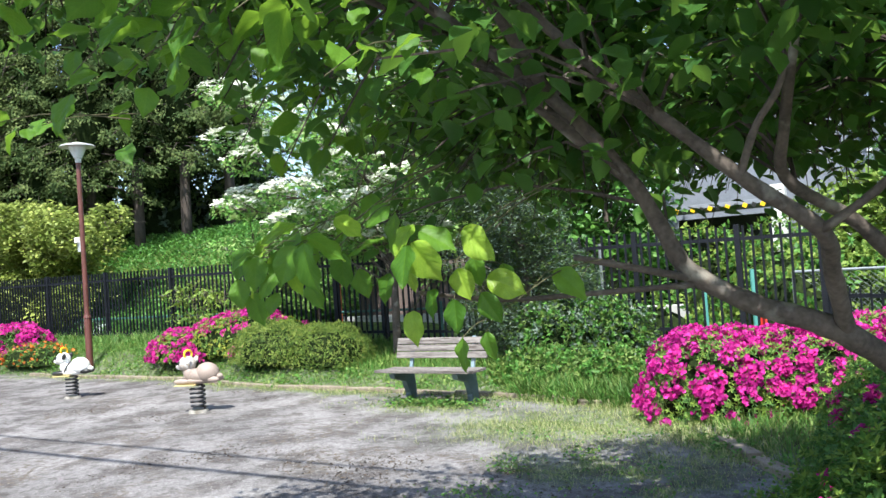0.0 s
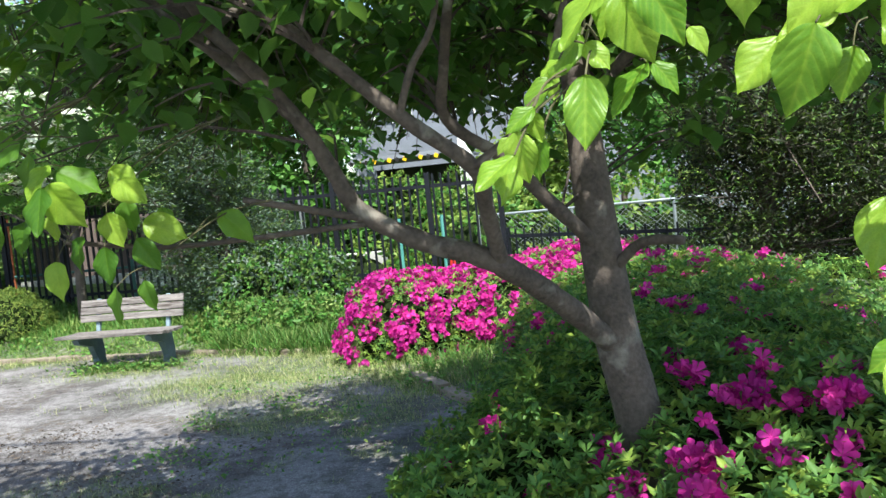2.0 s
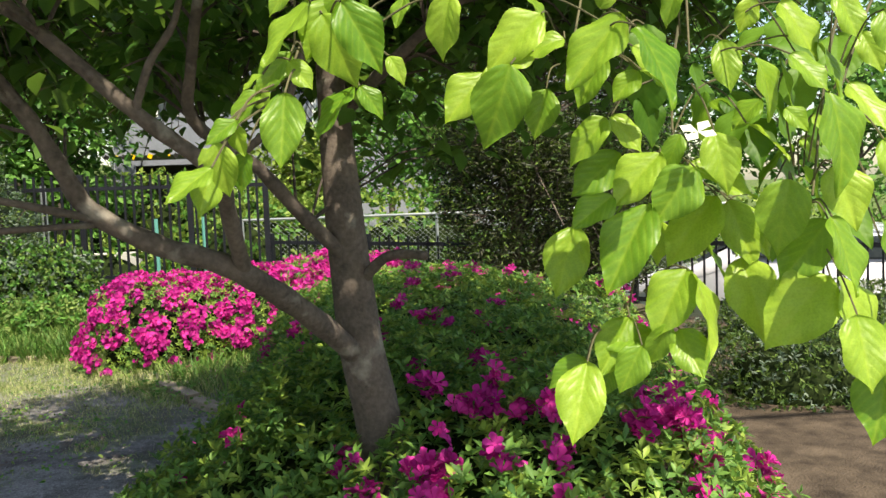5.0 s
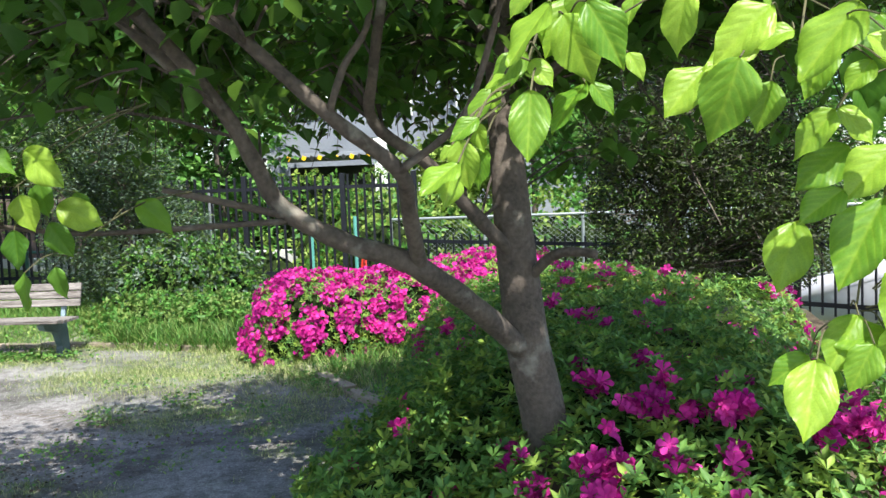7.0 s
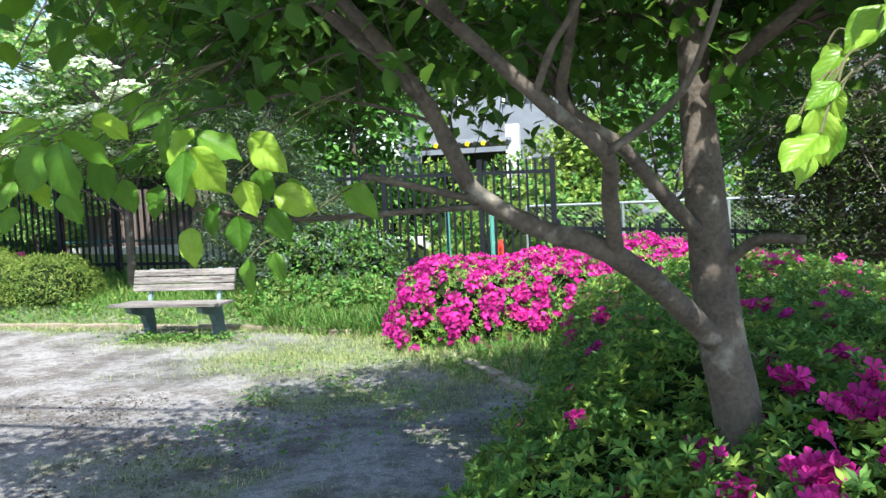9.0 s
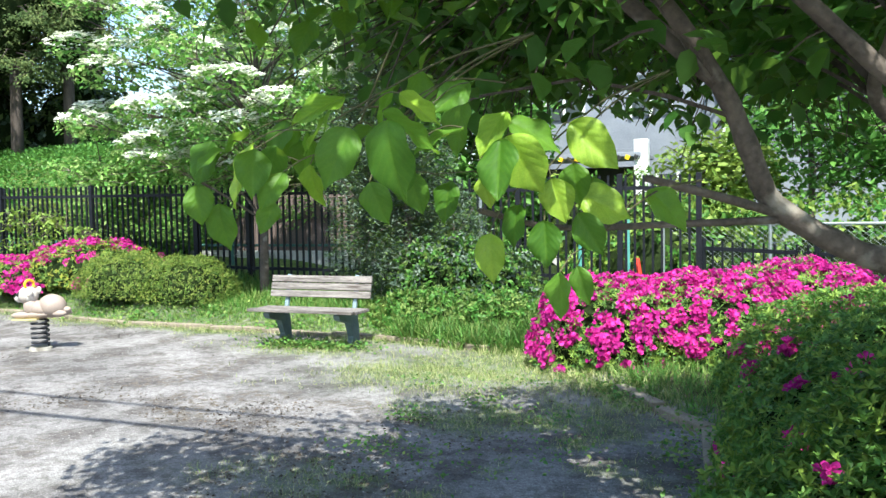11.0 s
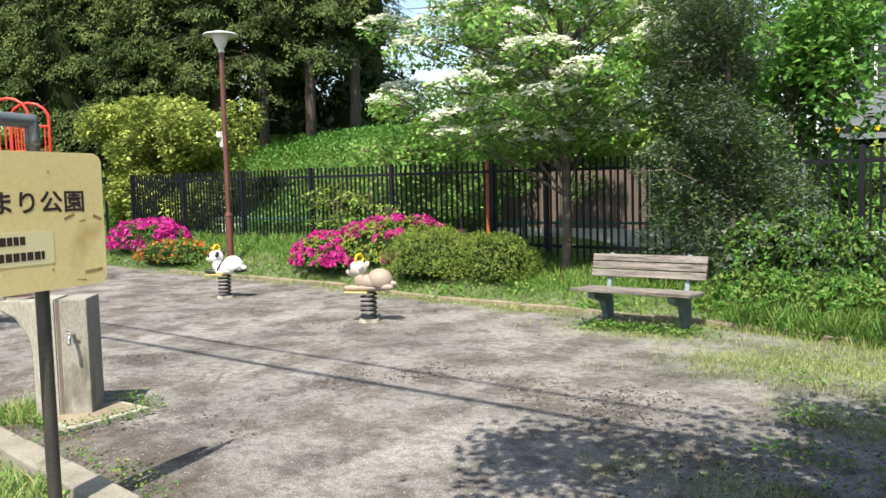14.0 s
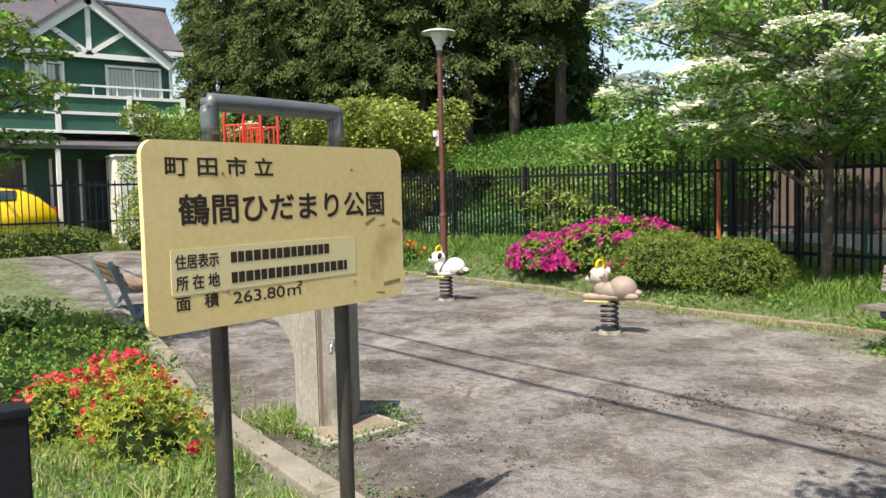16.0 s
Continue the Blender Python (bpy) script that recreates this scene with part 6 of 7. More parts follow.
def park_sign():
    r = thing("park_sign", "cream park name board on two dark steel posts", "sign", SIGN)
    board = part("board", rounded_slab(1.19, 0.605, 0.02, 0.05), M_SIGN, r, "cream board with rounded corners and dark lettering")
    for x in (-0.30, 0.28):
        part("post", cyl(bmesh.new(), pose(x, -1.45, -0.055, -90), 0.03, 0.03, 1.86, 16), M_SIGNPOST, r)
    V, F = tube(smooth_path([(-0.30, 0.33, -0.055), (-0.30, 0.425, -0.055), (-0.289, 0.436, -0.055), (0.0, 0.438, -0.055), (0.269, 0.436, -0.055), (0.28, 0.425, -0.055), (0.28, 0.33, -0.055)], 3), 0.031, 12)
    build("top_bar", V, F, M_SIGNBAR, r, "bent grey tube", smooth=True)
    lettering("町 田 市 立", -0.515, -0.085, 0.19, 0.255, board, 0.0016)
    lettering("鶴間ひだまり公園", -0.475, 0.485, 0.035, 0.135, board, 0.0025)
    plate = part("plate", rounded_slab(0.82, 0.145, 0.004, 0.006), M_PLATE, r, "paler stuck-on strip")
    plate.location = (-0.10, -0.112, 0.0012)
    lettering("住居表示", -0.495, -0.33, -0.103, -0.055, board, 0.0012).location.z = 0.0012
    lettering("所 在 地", -0.495, -0.33, -0.17, -0.122, board, 0.0012).location.z = 0.0012
    for y, x1 in ((-0.078, 0.175), (-0.146, 0.262)):
        x = -0.285
        g = random.Random(int(-y * 1000))
        while x < x1 - 0.01:
            w = min(g.choice((0.03, 0.036)), x1 - x)
            part("writing_bar", boxbm(pose(x + w / 2, y, 0.0014), w * 0.82, 0.036, 0.001), M_SIGNTEXT, board)
            x += w
    lettering("面   積", -0.498, -0.335, -0.235, -0.187, board, 0.0012)
    lettering("263.80㎡", -0.278, 0.03, -0.235, -0.185, board, 0.0006)
    for x, y in ((0.303, 0.215), (-0.30, 0.20), (0.30, -0.215), (-0.30, -0.19)):
        part("bolt", cyl(bmesh.new(), pose(x, y, -0.003), 0.007, 0.006, 0.0045, 10), M_RUST, board)
    for x, y, w, h, a in ((0.40, 0.015, 0.06, 0.014, 24), (0.555, 0.005, 0.05, 0.016, -22), (0.47, -0.005, 0.035, 0.006, 8), (0.52, -0.24, 0.1, 0.015, 4), (0.45, -0.275, 0.05, 0.006, -8)):
        part("glue_mark", boxbm(pose(x, y, 0.0, 0, 0, a), w, h, 0.0012), M_RUST, board)


park_sign()


# ---- drinking fountain ----
def fountain():
    r = thing("drinking_fountain", "weathered concrete drinking fountain with steel tap", "fountain", pose(-7.22, 2.88, 0, 0, 0, 46))
    bm = bmesh.new()
    prof = [(-0.16, 0.0), (0.0, 0.0), (0.0, 0.82), (-0.36, 0.82), (-0.36, 0.76), (-0.26, 0.70), (-0.18, 0.58), (-0.16, 0.45)]
    for dy in (-0.15, 0.15):
        bm.faces.new([bm.verts.new((x, dy, z)) for x, z in prof])
    vs = list(bm.verts)
    k = len(prof)
    for i in range(k):
        bm.faces.new((vs[i], vs[(i + 1) % k], vs[k + (i + 1) % k], vs[k + i]))
    bmesh.ops.recalc_face_normals(bm, faces=bm.faces)
    bmesh.ops.bevel(bm, geom=bm.edges[:], offset=0.01, segments=2, affect="EDGES")
    part("stem", bm, M_CONCRETE, r)
    part("joint_strip", boxbm(pose(0.012, 0, 0.4), 0.028, 0.28, 0.8), M_WALL_BROWN, r, "dark brown joint")
    part("column", boxbm(pose(0.115, 0, 0.41), 0.18, 0.3, 0.82, 0.012), M_AGGREGATE, r, "pebble-faced concrete column")
    V, F = tube(smooth_path([(0.11, -0.15, 0.58), (0.11, -0.2, 0.585), (0.11, -0.235, 0.57), (0.11, -0.245, 0.52)], 4), 0.013, 10)
    build("tap", V, F, M_STEEL, r, "steel tap", smooth=True)
    part("tap_handle", boxbm(pose(0.11, -0.2, 0.61), 0.05, 0.012, 0.012, 0.003), M_STEEL, r)
    bm = cyl(bmesh.new(), pose(-0.28, 0, 0.82), 0.09, 0.10, 0.02)
    part("bowl_rim", bm, M_STEEL, r)
    s = thing("drain_slab", "square concrete drain slab on the ground", "slab", pose(-6.95, 2.93, 0.0, 0, 0, 4))
    part("slab", boxbm(pose(0, 0, 0.002), 0.38, 0.6, 0.05, 0.01), M_CONCRETE, s)
    part("inset", boxbm(pose(0, 0, 0.027), 0.3, 0.5, 0.008), M_KERB, s)


fountain()


# ---- climbing frame ----
def climber():
    r = thing("climbing_frame", "red tubular climbing frame with hooped tops", "climbing frame", pose(-15.7, 6.4, 0.0, 0, 0, 40))
    for yy in (-0.36, 0.36):
        P = [(-0.33, yy, 0)] + [(-0.33, yy, 2.88)] + [(-0.33 * math.cos(a), yy, 2.88 + 0.28 * math.sin(a)) for a in np.linspace(0.3, math.pi - 0.3, 7)] + [(0.33, yy, 2.88), (0.33, yy, 0)]
        V, F = tube(np.array(P), 0.025, 8)
        build("hoop", V, F, M_REDPAINT, r, smooth=True)
        for x in np.linspace(-0.25, 0.25, 6):
            V, F = tube([(x, yy, 2.3), (x, yy, 2.76)], 0.013, 6)
            build("rail_bar", V, F, M_REDPAINT, r)
        for z in (2.3, 2.76):
            V, F = tube([(-0.33, yy, z), (0.33, yy, z)], 0.018, 6)
            build("rail", V, F, M_REDPAINT, r)
    part("platform", boxbm(pose(0, 0, 1.3), 0.7, 0.8, 0.06, 0.01), M_TEAL, r, "teal platform")


climber()


# ---- house beyond the yard ----
def house():
    r = thing("green_house", "two-storey dark green house with white trim and slate roof", "house", pose(-26.6, -0.3, -0.2))
    y0, y1 = 1.5, 9.3
    part("wall", boxbm(pose(-3.5, (y0 + y1) / 2, 2.9), 7.0, y1 - y0, 5.8), M_HOUSE, r)

    def slab(name, pts, t, mat, label=""):
        bm = bmesh.new()
        f = bm.faces.new([bm.verts.new(p) for p in pts])
        e = bmesh.ops.extrude_face_region(bm, geom=[f])
        bmesh.ops.translate(bm, vec=(0, 0, t), verts=[v for v in e["geom"] if isinstance(v, bmesh.types.BMVert)])
        bmesh.ops.recalc_face_normals(bm, faces=bm.faces)
        return part(name, bm, mat, r, label)

    slab("roof", [(0.18, y0 - 0.4, 6.02), (0.18, y1 + 0.3, 6.02), (-1.6, y1 + 0.5, 7.55), (-1.6, y0 - 0.4, 7.55)], 0.1, M_ROOF, "dark slate roof")
    slab("roof", [(-7.5, y0 - 0.4, 5.85), (-7.5, y1 + 0.4, 5.85), (-1.6, y1 + 0.5, 7.55), (-1.6, y0 - 0.4, 7.55)], 0.1, M_ROOF)
    for i in range(13):
        s = i / 13
        part("tile_course", boxbm(pose(0.12 - 1.78 * s, (y0 + y1) / 2, 6.19 + 1.53 * s, 0, 40.7), 0.21, y1 - y0 + 0.74, 0.022), M_ROOF, r)
    part("ridge_cap", boxbm(pose(-1.6, (y0 + y1) / 2 + 0.05, 7.68), 0.2, y1 - y0 + 0.9, 0.09, 0.02), M_ROOF, r)
    ga, gb, gz = 5.1, 8.8, 7.25
    gc = (ga + gb) / 2
    bm = bmesh.new()
    for x in (-1.5, 0.25):
        bm.faces.new([bm.verts.new((x, y, z)) for y, z in ((ga, 5.75), (gb, 5.75), (gc, gz - 0.05))])
    vs = list(bm.verts)
    for i in range(3):
        bm.faces.new((vs[i], vs[(i + 1) % 3], vs[3 + (i + 1) % 3], vs[3 + i]))
    bmesh.ops.recalc_face_normals(bm, faces=bm.faces)
    part("gable", bm, M_HOUSE, r)
    for a, b in (((ga - 0.35, 5.62), (gc, gz)), ((gb + 0.35, 5.62), (gc, gz))):
        v = Vector((0, b[0] - a[0], b[1] - a[1]))
        mid = Vector((0.36, (a[0] + b[0]) / 2, (a[1] + b[1]) / 2))
        q = v.to_track_quat("Y", "Z").to_matrix().to_4x4()
        part("bargeboard", boxbm(Matrix.Translation(mid) @ q, 0.12, v.length + 0.1, 0.26), M_TRIM, r, "white bargeboard")
        part("gable_roof", boxbm(Matrix.Translation(mid + Vector((-1.2, 0, 0.17))) @ q, 2.7, v.length + 0.2, 0.08), M_ROOF, r)
    for a, b in (((gc, 5.8), (gc, gz - 0.15)), ((gc, 5.8), (gc - 0.95, 6.45)), ((gc, 5.8), (gc + 0.95, 6.45))):
        v = Vector((0, b[0] - a[0], b[1] - a[1]))
        part("gable_strut", boxbm(Matrix.Translation((0.28, (a[0] + b[0]) / 2, (a[1] + b[1]) / 2)) @ v.to_track_quat("Y", "Z").to_matrix().to_4x4(), 0.06, v.length, 0.13), M_TRIM, r)
    part("band", boxbm(pose(0.28, gc, 5.76), 0.06, gb - ga + 0.5, 0.14), M_TRIM, r)
    part("gutter", boxbm(pose(0.24, 9.2, 6.0), 0.12, 0.8, 0.12), M_TRIM, r)
    part("downpipe", cyl(bmesh.new(), pose(0.1, y1 - 0.05, 0.2), 0.05, 0.05, 5.6, 8), M_TRIM, r)
    for yc, w in ((8.2, 1.5), (5.85, 0.9)):
        win = part("window", boxbm(pose(0.02, yc, 5.02), 0.04, w, 1.0), M_GLASS_WIN, r, "window with pale curtains")
        for k in range(int(w / 0.1)):
            if k % 8 != 7:
                part("curtain_fold", boxbm(pose(0.042 + 0.006 * (k % 2), yc - w / 2 + 0.06 + k * 0.1, 5.0), 0.01, 0.088, 0.94), M_CURTAIN, win)
        for dy in (-w / 2, 0, w / 2):
            part("window_frame", boxbm(pose(0.06, yc + dy, 5.02), 0.05, 0.07, 1.08), M_TRIM, win)
        for dz in (-0.52, 0.52):
            part("window_frame", boxbm(pose(0.065, yc, 5.02 + dz), 0.05, w + 0.07, 0.07), M_TRIM, win)
    part("balcony", boxbm(pose(0.5, 5.8, 4.05), 0.9, 7.0, 0.95), M_HOUSE, r, "green balcony front")
    for z in (4.56, 4.1, 3.6):
        part("balcony_band", boxbm(pose(0.97, 5.8, z), 0.05, 7.05, 0.08), M_TRIM, r)
    part("balcony_rail", boxbm(pose(0.9, 5.8, 4.85), 0.05, 7.0, 0.05), M_TRIM, r)
    for y in (2.4, 5.9, 7.75, 9.25):
        part("balcony_post", boxbm(pose(0.98, y, 4.1), 0.06, 0.13, 1.05), M_TRIM, r)
    for y in np.arange(2.5, 9.3, 0.62):
        part("rail_post", boxbm(pose(0.9, y, 4.7), 0.03, 0.03, 0.3), M_TRIM, r)
    part("porch_roof", boxbm(pose(0.9, 5.6, 3.32, 0, 12), 1.6, 6.6, 0.1), M_ROOF, r)
    for y, w in ((6.6, 1.5), (4.4, 1.6)):
        win = part("window", boxbm(pose(0.02, y, 1.9), 0.04, w, 2.0), M_GLASS_WIN, r, "dark glazed door")
        for dy in (-w / 2, 0, w / 2):
            part("window_frame", boxbm(pose(0.06, y + dy, 1.9), 0.05, 0.07, 2.05), M_TRIM, win)
    for y in (3.6, 5.7):
        part("porch_post", boxbm(pose(1.6, y, 1.6), 0.1, 0.1, 3.3), M_TRIM, r)


house()
_b = thing("storage_shed", "white storage cabinet in front of the house", "shed", pose(-25.0, 7.1, 0.4))
part("body", boxbm(pose(0, 0, 1.15), 0.7, 0.75, 2.3, 0.02), M_WHITE, _b)
part("roof", boxbm(pose(0, 0, 2.33), 0.8, 0.85, 0.06, 0.01), M_TRIM, _b)
part("door", boxbm(pose(0.356, 0, 1.15), 0.02, 0.6, 2.0, 0.004), M_TRIM, _b)


# ---- cars ----
def car(m, label, paint):
    r = thing("parked_car", label, "car", m, group="parked cars")
    H = 1.45
    prof = [(-1.95, 0.28), (-2.02, 0.5), (-1.98, 0.7), (-1.8, 0.83), (-1.4, 0.92), (-1.05, 0.98), (-0.75, 1.14), (-0.38, 1.34), (0.1, H), (0.65, H), (1.2, H - 0.08), (1.55, 1.2), (1.78, 1.0), (1.94, 0.84), (2.0, 0.6), (1.95, 0.28)]
    bm = bmesh.new()
    for y, s in ((-0.8, 0.9), (-0.74, 1.0), (0.74, 1.0), (0.8, 0.9)):
        for x, z in prof:
            bm.verts.new((x, y * (0.86 if z > 1.05 else 1), z))
    bm.verts.ensure_lookup_table()
    k = len(prof)
    for j in range(3):
        for i in range(k):
            bm.faces.new((bm.verts[j * k + i], bm.verts[j * k + (i + 1) % k], bm.verts[(j + 1) * k + (i + 1) % k], bm.verts[(j + 1) * k + i]))
    bm.faces.new([bm.verts[i] for i in range(k)])
    bm.faces.new([bm.verts[3 * k + i] for i in range(k)])
    bmesh.ops.recalc_face_normals(bm, faces=bm.faces)
    bmesh.ops.bevel(bm, geom=bm.edges[:], offset=0.03, segments=2, affect="EDGES")
    part("body", bm, paint, r, smooth=True)
    for s in (-1, 1):
        y = s * 0.72
        for x0, x1 in ((-0.55, 0.2), (0.27, 1.1)):
            part("side_window", boxbm(pose((x0 + x1) / 2, y, (H + 1.02) / 2, s * 8), x1 - x0, 0.06, H - 1.2, 0.02), M_GLASS_WIN, r, "dark window")
        for x in (-1.25, 1.25):
            w = part("wheel", cyl(bmesh.new(), pose(x, s * 0.66 - 0.09, 0.31, -90), 0.31, 0.31, 0.18, 24), M_TYRE, r, smooth=False)
            part("rim", cyl(bmesh.new(), pose(x, s * 0.66 + (0.09 if s > 0 else -0.105), 0.31, -90), 0.2, 0.19, 0.015, 16), M_STEEL, w)
        part("tail_light", boxbm(pose(1.96, s * 0.68, 0.85), 0.06, 0.16, 0.16, 0.01), M_REDPAINT, r)
        part("headlight", boxbm(pose(-1.97, s * 0.76, 0.72), 0.08, 0.25, 0.12, 0.02), M_LAMP_GLASS, r)
    part("windscreen", boxbm(pose(-0.74, 0, 1.2, 0, -31), 0.6, 1.25, 0.04), M_GLASS_WIN, r, "dark windscreen")
    part("rear_window", boxbm(pose(1.5, 0, 1.24, 0, 38), 0.5, 1.2, 0.04), M_GLASS_WIN, r)
    return r


car(pose(-25.6, 3.4, 0.5, 0, 0, 78), "bright yellow parked car behind the bar fence", M_CARYELLOW)
car(pose(-25.1, 1.2, 0.45, 0, 0, 80), "white parked car behind the bar fence", M_CARWHITE)
car(pose(5.0, 9.5, -0.5, 0, 0, -39), "white parked car behind the low fence", M_CARWHITE)
car(pose(9.3, 6.4, -0.5, 0, 0, -39), "white parked car by the low fence", M_CARWHITE)

# ---- beyond the fence ----
_b = thing("grey_building", "pale grey house beyond the trees", "building", pose(2.5, 30.0, 0))
part("wall", boxbm(pose(0, 0, 3.4), 11, 6, 6.8), M_CLAPBOARD, _b)
part("roof", boxbm(pose(0, 0, 6.95), 12, 7, 0.3, 0.02), M_ROOF, _b)
for x in (-3.6, -1.0, 2.2):
    w = part("window", boxbm(pose(x, -3.02, 4.9), 1.5, 0.06, 1.1), M_GLASS_WIN, _b)
    for dx in (-0.75, 0, 0.75):
        part("window_frame", boxbm(pose(x + dx, -3.05, 4.9), 0.06, 0.06, 1.16), M_TRIM, w)
_b = thing("carport", "low carport with yellow and black striped edge", "carport", pose(-5.0, 20.9, -0.42))
part("roof", boxbm(pose(0, 0, 3.05), 3.0, 2.4, 0.1, 0.01), M_CLAPBOARD, _b)
for i in range(15):
    part("stripe", boxbm(pose(-1.4 + i * 0.2, -1.22, 2.98, 0, 25), 0.1, 0.03, 0.1), M_YELLOW if i % 2 else M_INK, _b)
# Black panel put in for the shade under the carport roof.
part("shade_panel", boxbm(pose(0, 1.0, 1.4), 2.8, 0.1, 2.9), M_INK, _b)
part("pillar", boxbm(pose(1.5, -1.0, 1.65), 0.32, 0.3, 3.5, 0.01), M_TRIM, _b)
_b = thing("grey_house", "pale blue-grey clapboard house behind the carport", "house", pose(-4.6, 25.6, -0.5))
part("wall", boxbm(pose(0, 0, 3.2), 5.6, 5.0, 6.4), M_CLAPBOARD, _b)
for i in range(26):
    part("clapboard", boxbm(pose(0, -2.51, 0.25 + i * 0.24, 6), 5.6, 0.03, 0.235), M_CLAPBOARD, _b)
for x in (-2.78, 2.78):
    part("corner_board", boxbm(pose(x, -2.53, 3.2), 0.12, 0.1, 6.4), M_TRIM, _b)
for x, z in ((-1.5, 4.9), (0.9, 4.9), (1.6, 2.2)):
    w = part("window", boxbm(pose(x, -2.54, z), 1.1, 0.06, 1.1), M_GLASS_WIN, _b)
    for dx in (-0.55, 0, 0.55):
        part("window_frame", boxbm(pose(x + dx, -2.58, z), 0.07, 0.06, 1.2), M_TRIM, w)
for sgn in (-1, 1):
    part("roof", boxbm(pose(0, sgn * 1.45, 7.05, -sgn * 25), 6.4, 3.4, 0.14, 0.01), M_ROOF, _b)
_b = thing("board_wall", "brown timber boarding behind the fence", "wall", pose(-9.8, 14.4, 0.55))
for i in range(14):
    part("board", boxbm(pose(-1.6 + i * 0.24, 0, 0.5), 0.225, 0.03, 1.5 + 0.05 * math.sin(i * 2.7), 0.004), M_WALL_BROWN, _b)
for x, h in ((-10.6, 2.0), (-6.3, 1.9), (-5.0, 1.8)):
    V, F = tube([(x, 12.6, -0.4), (x, 12.6, h)], 0.045, 8)
    tagged(build("marker_pole", V, F, M_ORANGEPAINT if x < -10 else M_GALV), "slim painted marker pole behind the fence", "pole")
for k, (x, c) in enumerate(((-3.3, M_TEAL), (-2.6, M_TEAL))):
    V, F = tube([(x, 12.3, -0.4), (x, 12.3, 1.25)], 0.035, 8)
    tagged(build("marker_pole", V, F, c), "teal pole behind the bar fence", "pole")
_b = thing("traffic_cone", "small red traffic cone behind the fence", "cone", pose(-2.4, 11.9, float(terrain(-2.4, 11.9))))
part("cone_body", cyl(bmesh.new(), pose(0, 0, 0.03), 0.15, 0.03, 0.75, 16), M_REDPAINT, _b)
part("cone_foot", boxbm(pose(0, 0, 0.02), 0.36, 0.36, 0.04, 0.01), M_REDPAINT, _b)
_u, _w = np.meshgrid(np.linspace(0, 1, 12), np.linspace(0, 1, 12))
_x = (1 - _w) * ((1 - _u) * 7.2 + _u * 16) + _w * ((1 - _u) * 18 + _u * 30)
_y = (1 - _w) * ((1 - _u) * 14 + _u * 6) + _w * ((1 - _u) * 30 + _u * 20)
_q = np.arange(144).reshape(12, 12)
road = build("road", np.stack([_x, _y, terrain(_x, _y) + 0.03], -1), np.stack([_q[:-1, :-1], _q[:-1, 1:], _q[1:, 1:], _q[1:, :-1]], -1).reshape(-1, 4), M_ASPHALT, smooth=True)
tagged(road, "grey asphalt road beyond the fence", "road", kind="structure")


def cable(name, a, b, sag, r, label):
    t = np.linspace(0, 1, 24)
    P = np.outer(1 - t, a) + np.outer(t, b)
    P[:, 2] -= sag * 4 * t * (1 - t)
    V, F = tube(P, r, 6)
    tagged(build(name, V, F, M_CABLE, smooth=True), label, "cable")


def pole(x, y, h):
    p = thing("utility_pole", "grey concrete utility pole", "utility pole", pose(x, y, float(terrain(x, y))), group="utility poles")
    part("shaft", cyl(bmesh.new(), pose(0, 0, -0.2), 0.17, 0.11, h + 0.2, 16), M_CONCRETE, p)
    part("crossarm", boxbm(pose(0, 0, h - 0.5, 0, 0, 90), 1.6, 0.09, 0.09, 0.01), M_GALV, p)


for x, y, h in ((-40, 0.65, 7.6), (20, 1.3, 7.6), (-22, 34, 10.0), (4, 24.0, 10.9)):
    pole(x, y, h)
cable("overhead_cable", (-40, 0.35, 7.0), (20, 1.1, 7.0), 0.5, 0.036, "black overhead power cable above the yard")
cable("overhead_cable", (-40, 0.95, 7.0), (20, 1.5, 7.0), 0.5, 0.024, "thin black overhead cable above the yard")
for dz in (0, 0.45, 0.6):
    cable("overhead_cable", (-22, 33.85, 9.0 + dz), (4, 23.85, 10.0 + dz), 0.4, 0.03, "black overhead cable beyond the trees")

# ---- grass ----
EDGE = lambda x, y: np.clip(smooth01(-0.15, 0.25, y - north_edge(x)), 0, 1)
grass("bank_grass", "long green grass on the planted bank", 120000, (-20.5, -2.8, 8.0, 11.2), lambda x, y: EDGE(x, y) * 0.95, lambda x, y: 0.07 + 0.11 * smooth01(0.2, 1.6, y - north_edge(x)), [M_GRASS, M_WEED], seed=21, size_jit=0.65)
grass("verge_grass", "short yellowish grass along the kerb", 110000, (-16, -1.6, 6.0, 9.0), lambda x, y: np.clip(green_share(x, y) * 1.1, 0, 1) * (y - north_edge(x) < 0.1) * (x < east_edge(y)), 0.048, [M_GRASS, M_DRYGRASS], seed=22, size_jit=0.6)
grass("yard_grass", "thin grass patches on the grit yard", 120000, (-4.8, -0.9, 2.6, 7.2), lambda x, y: np.clip(green_share(x, y) * 1.4 - 0.15, 0, 1) * (x < east_edge(y)), 0.034, [M_GRASS, M_DRYGRASS], seed=23, size_jit=0.6)
grass("bed_grass", "fine green grass in the south bed", 120000, (-14, -4.9, -0.5, 3.4), lambda x, y: 0.92 * (y < south_edge(x) - 0.05), lambda x, y: 0.055 + 0.06 * np.sin(x * 3.1 + y * 2) ** 2, [M_GRASS, M_WEED, M_DRYGRASS, M_GRASS], seed=24, tuft=14, wide=0.05, size_jit=0.6)
grass("tall_weeds", "tall feathery weeds beside the azalea", 16000, (-4.6, -2.6, 8.1, 9.2), lambda x, y: smooth01(-0.2, 0.2, y - north_edge(x)) * (x < -2.9), 0.2, [M_GRASS, M_WEED], seed=25, size_jit=0.6)
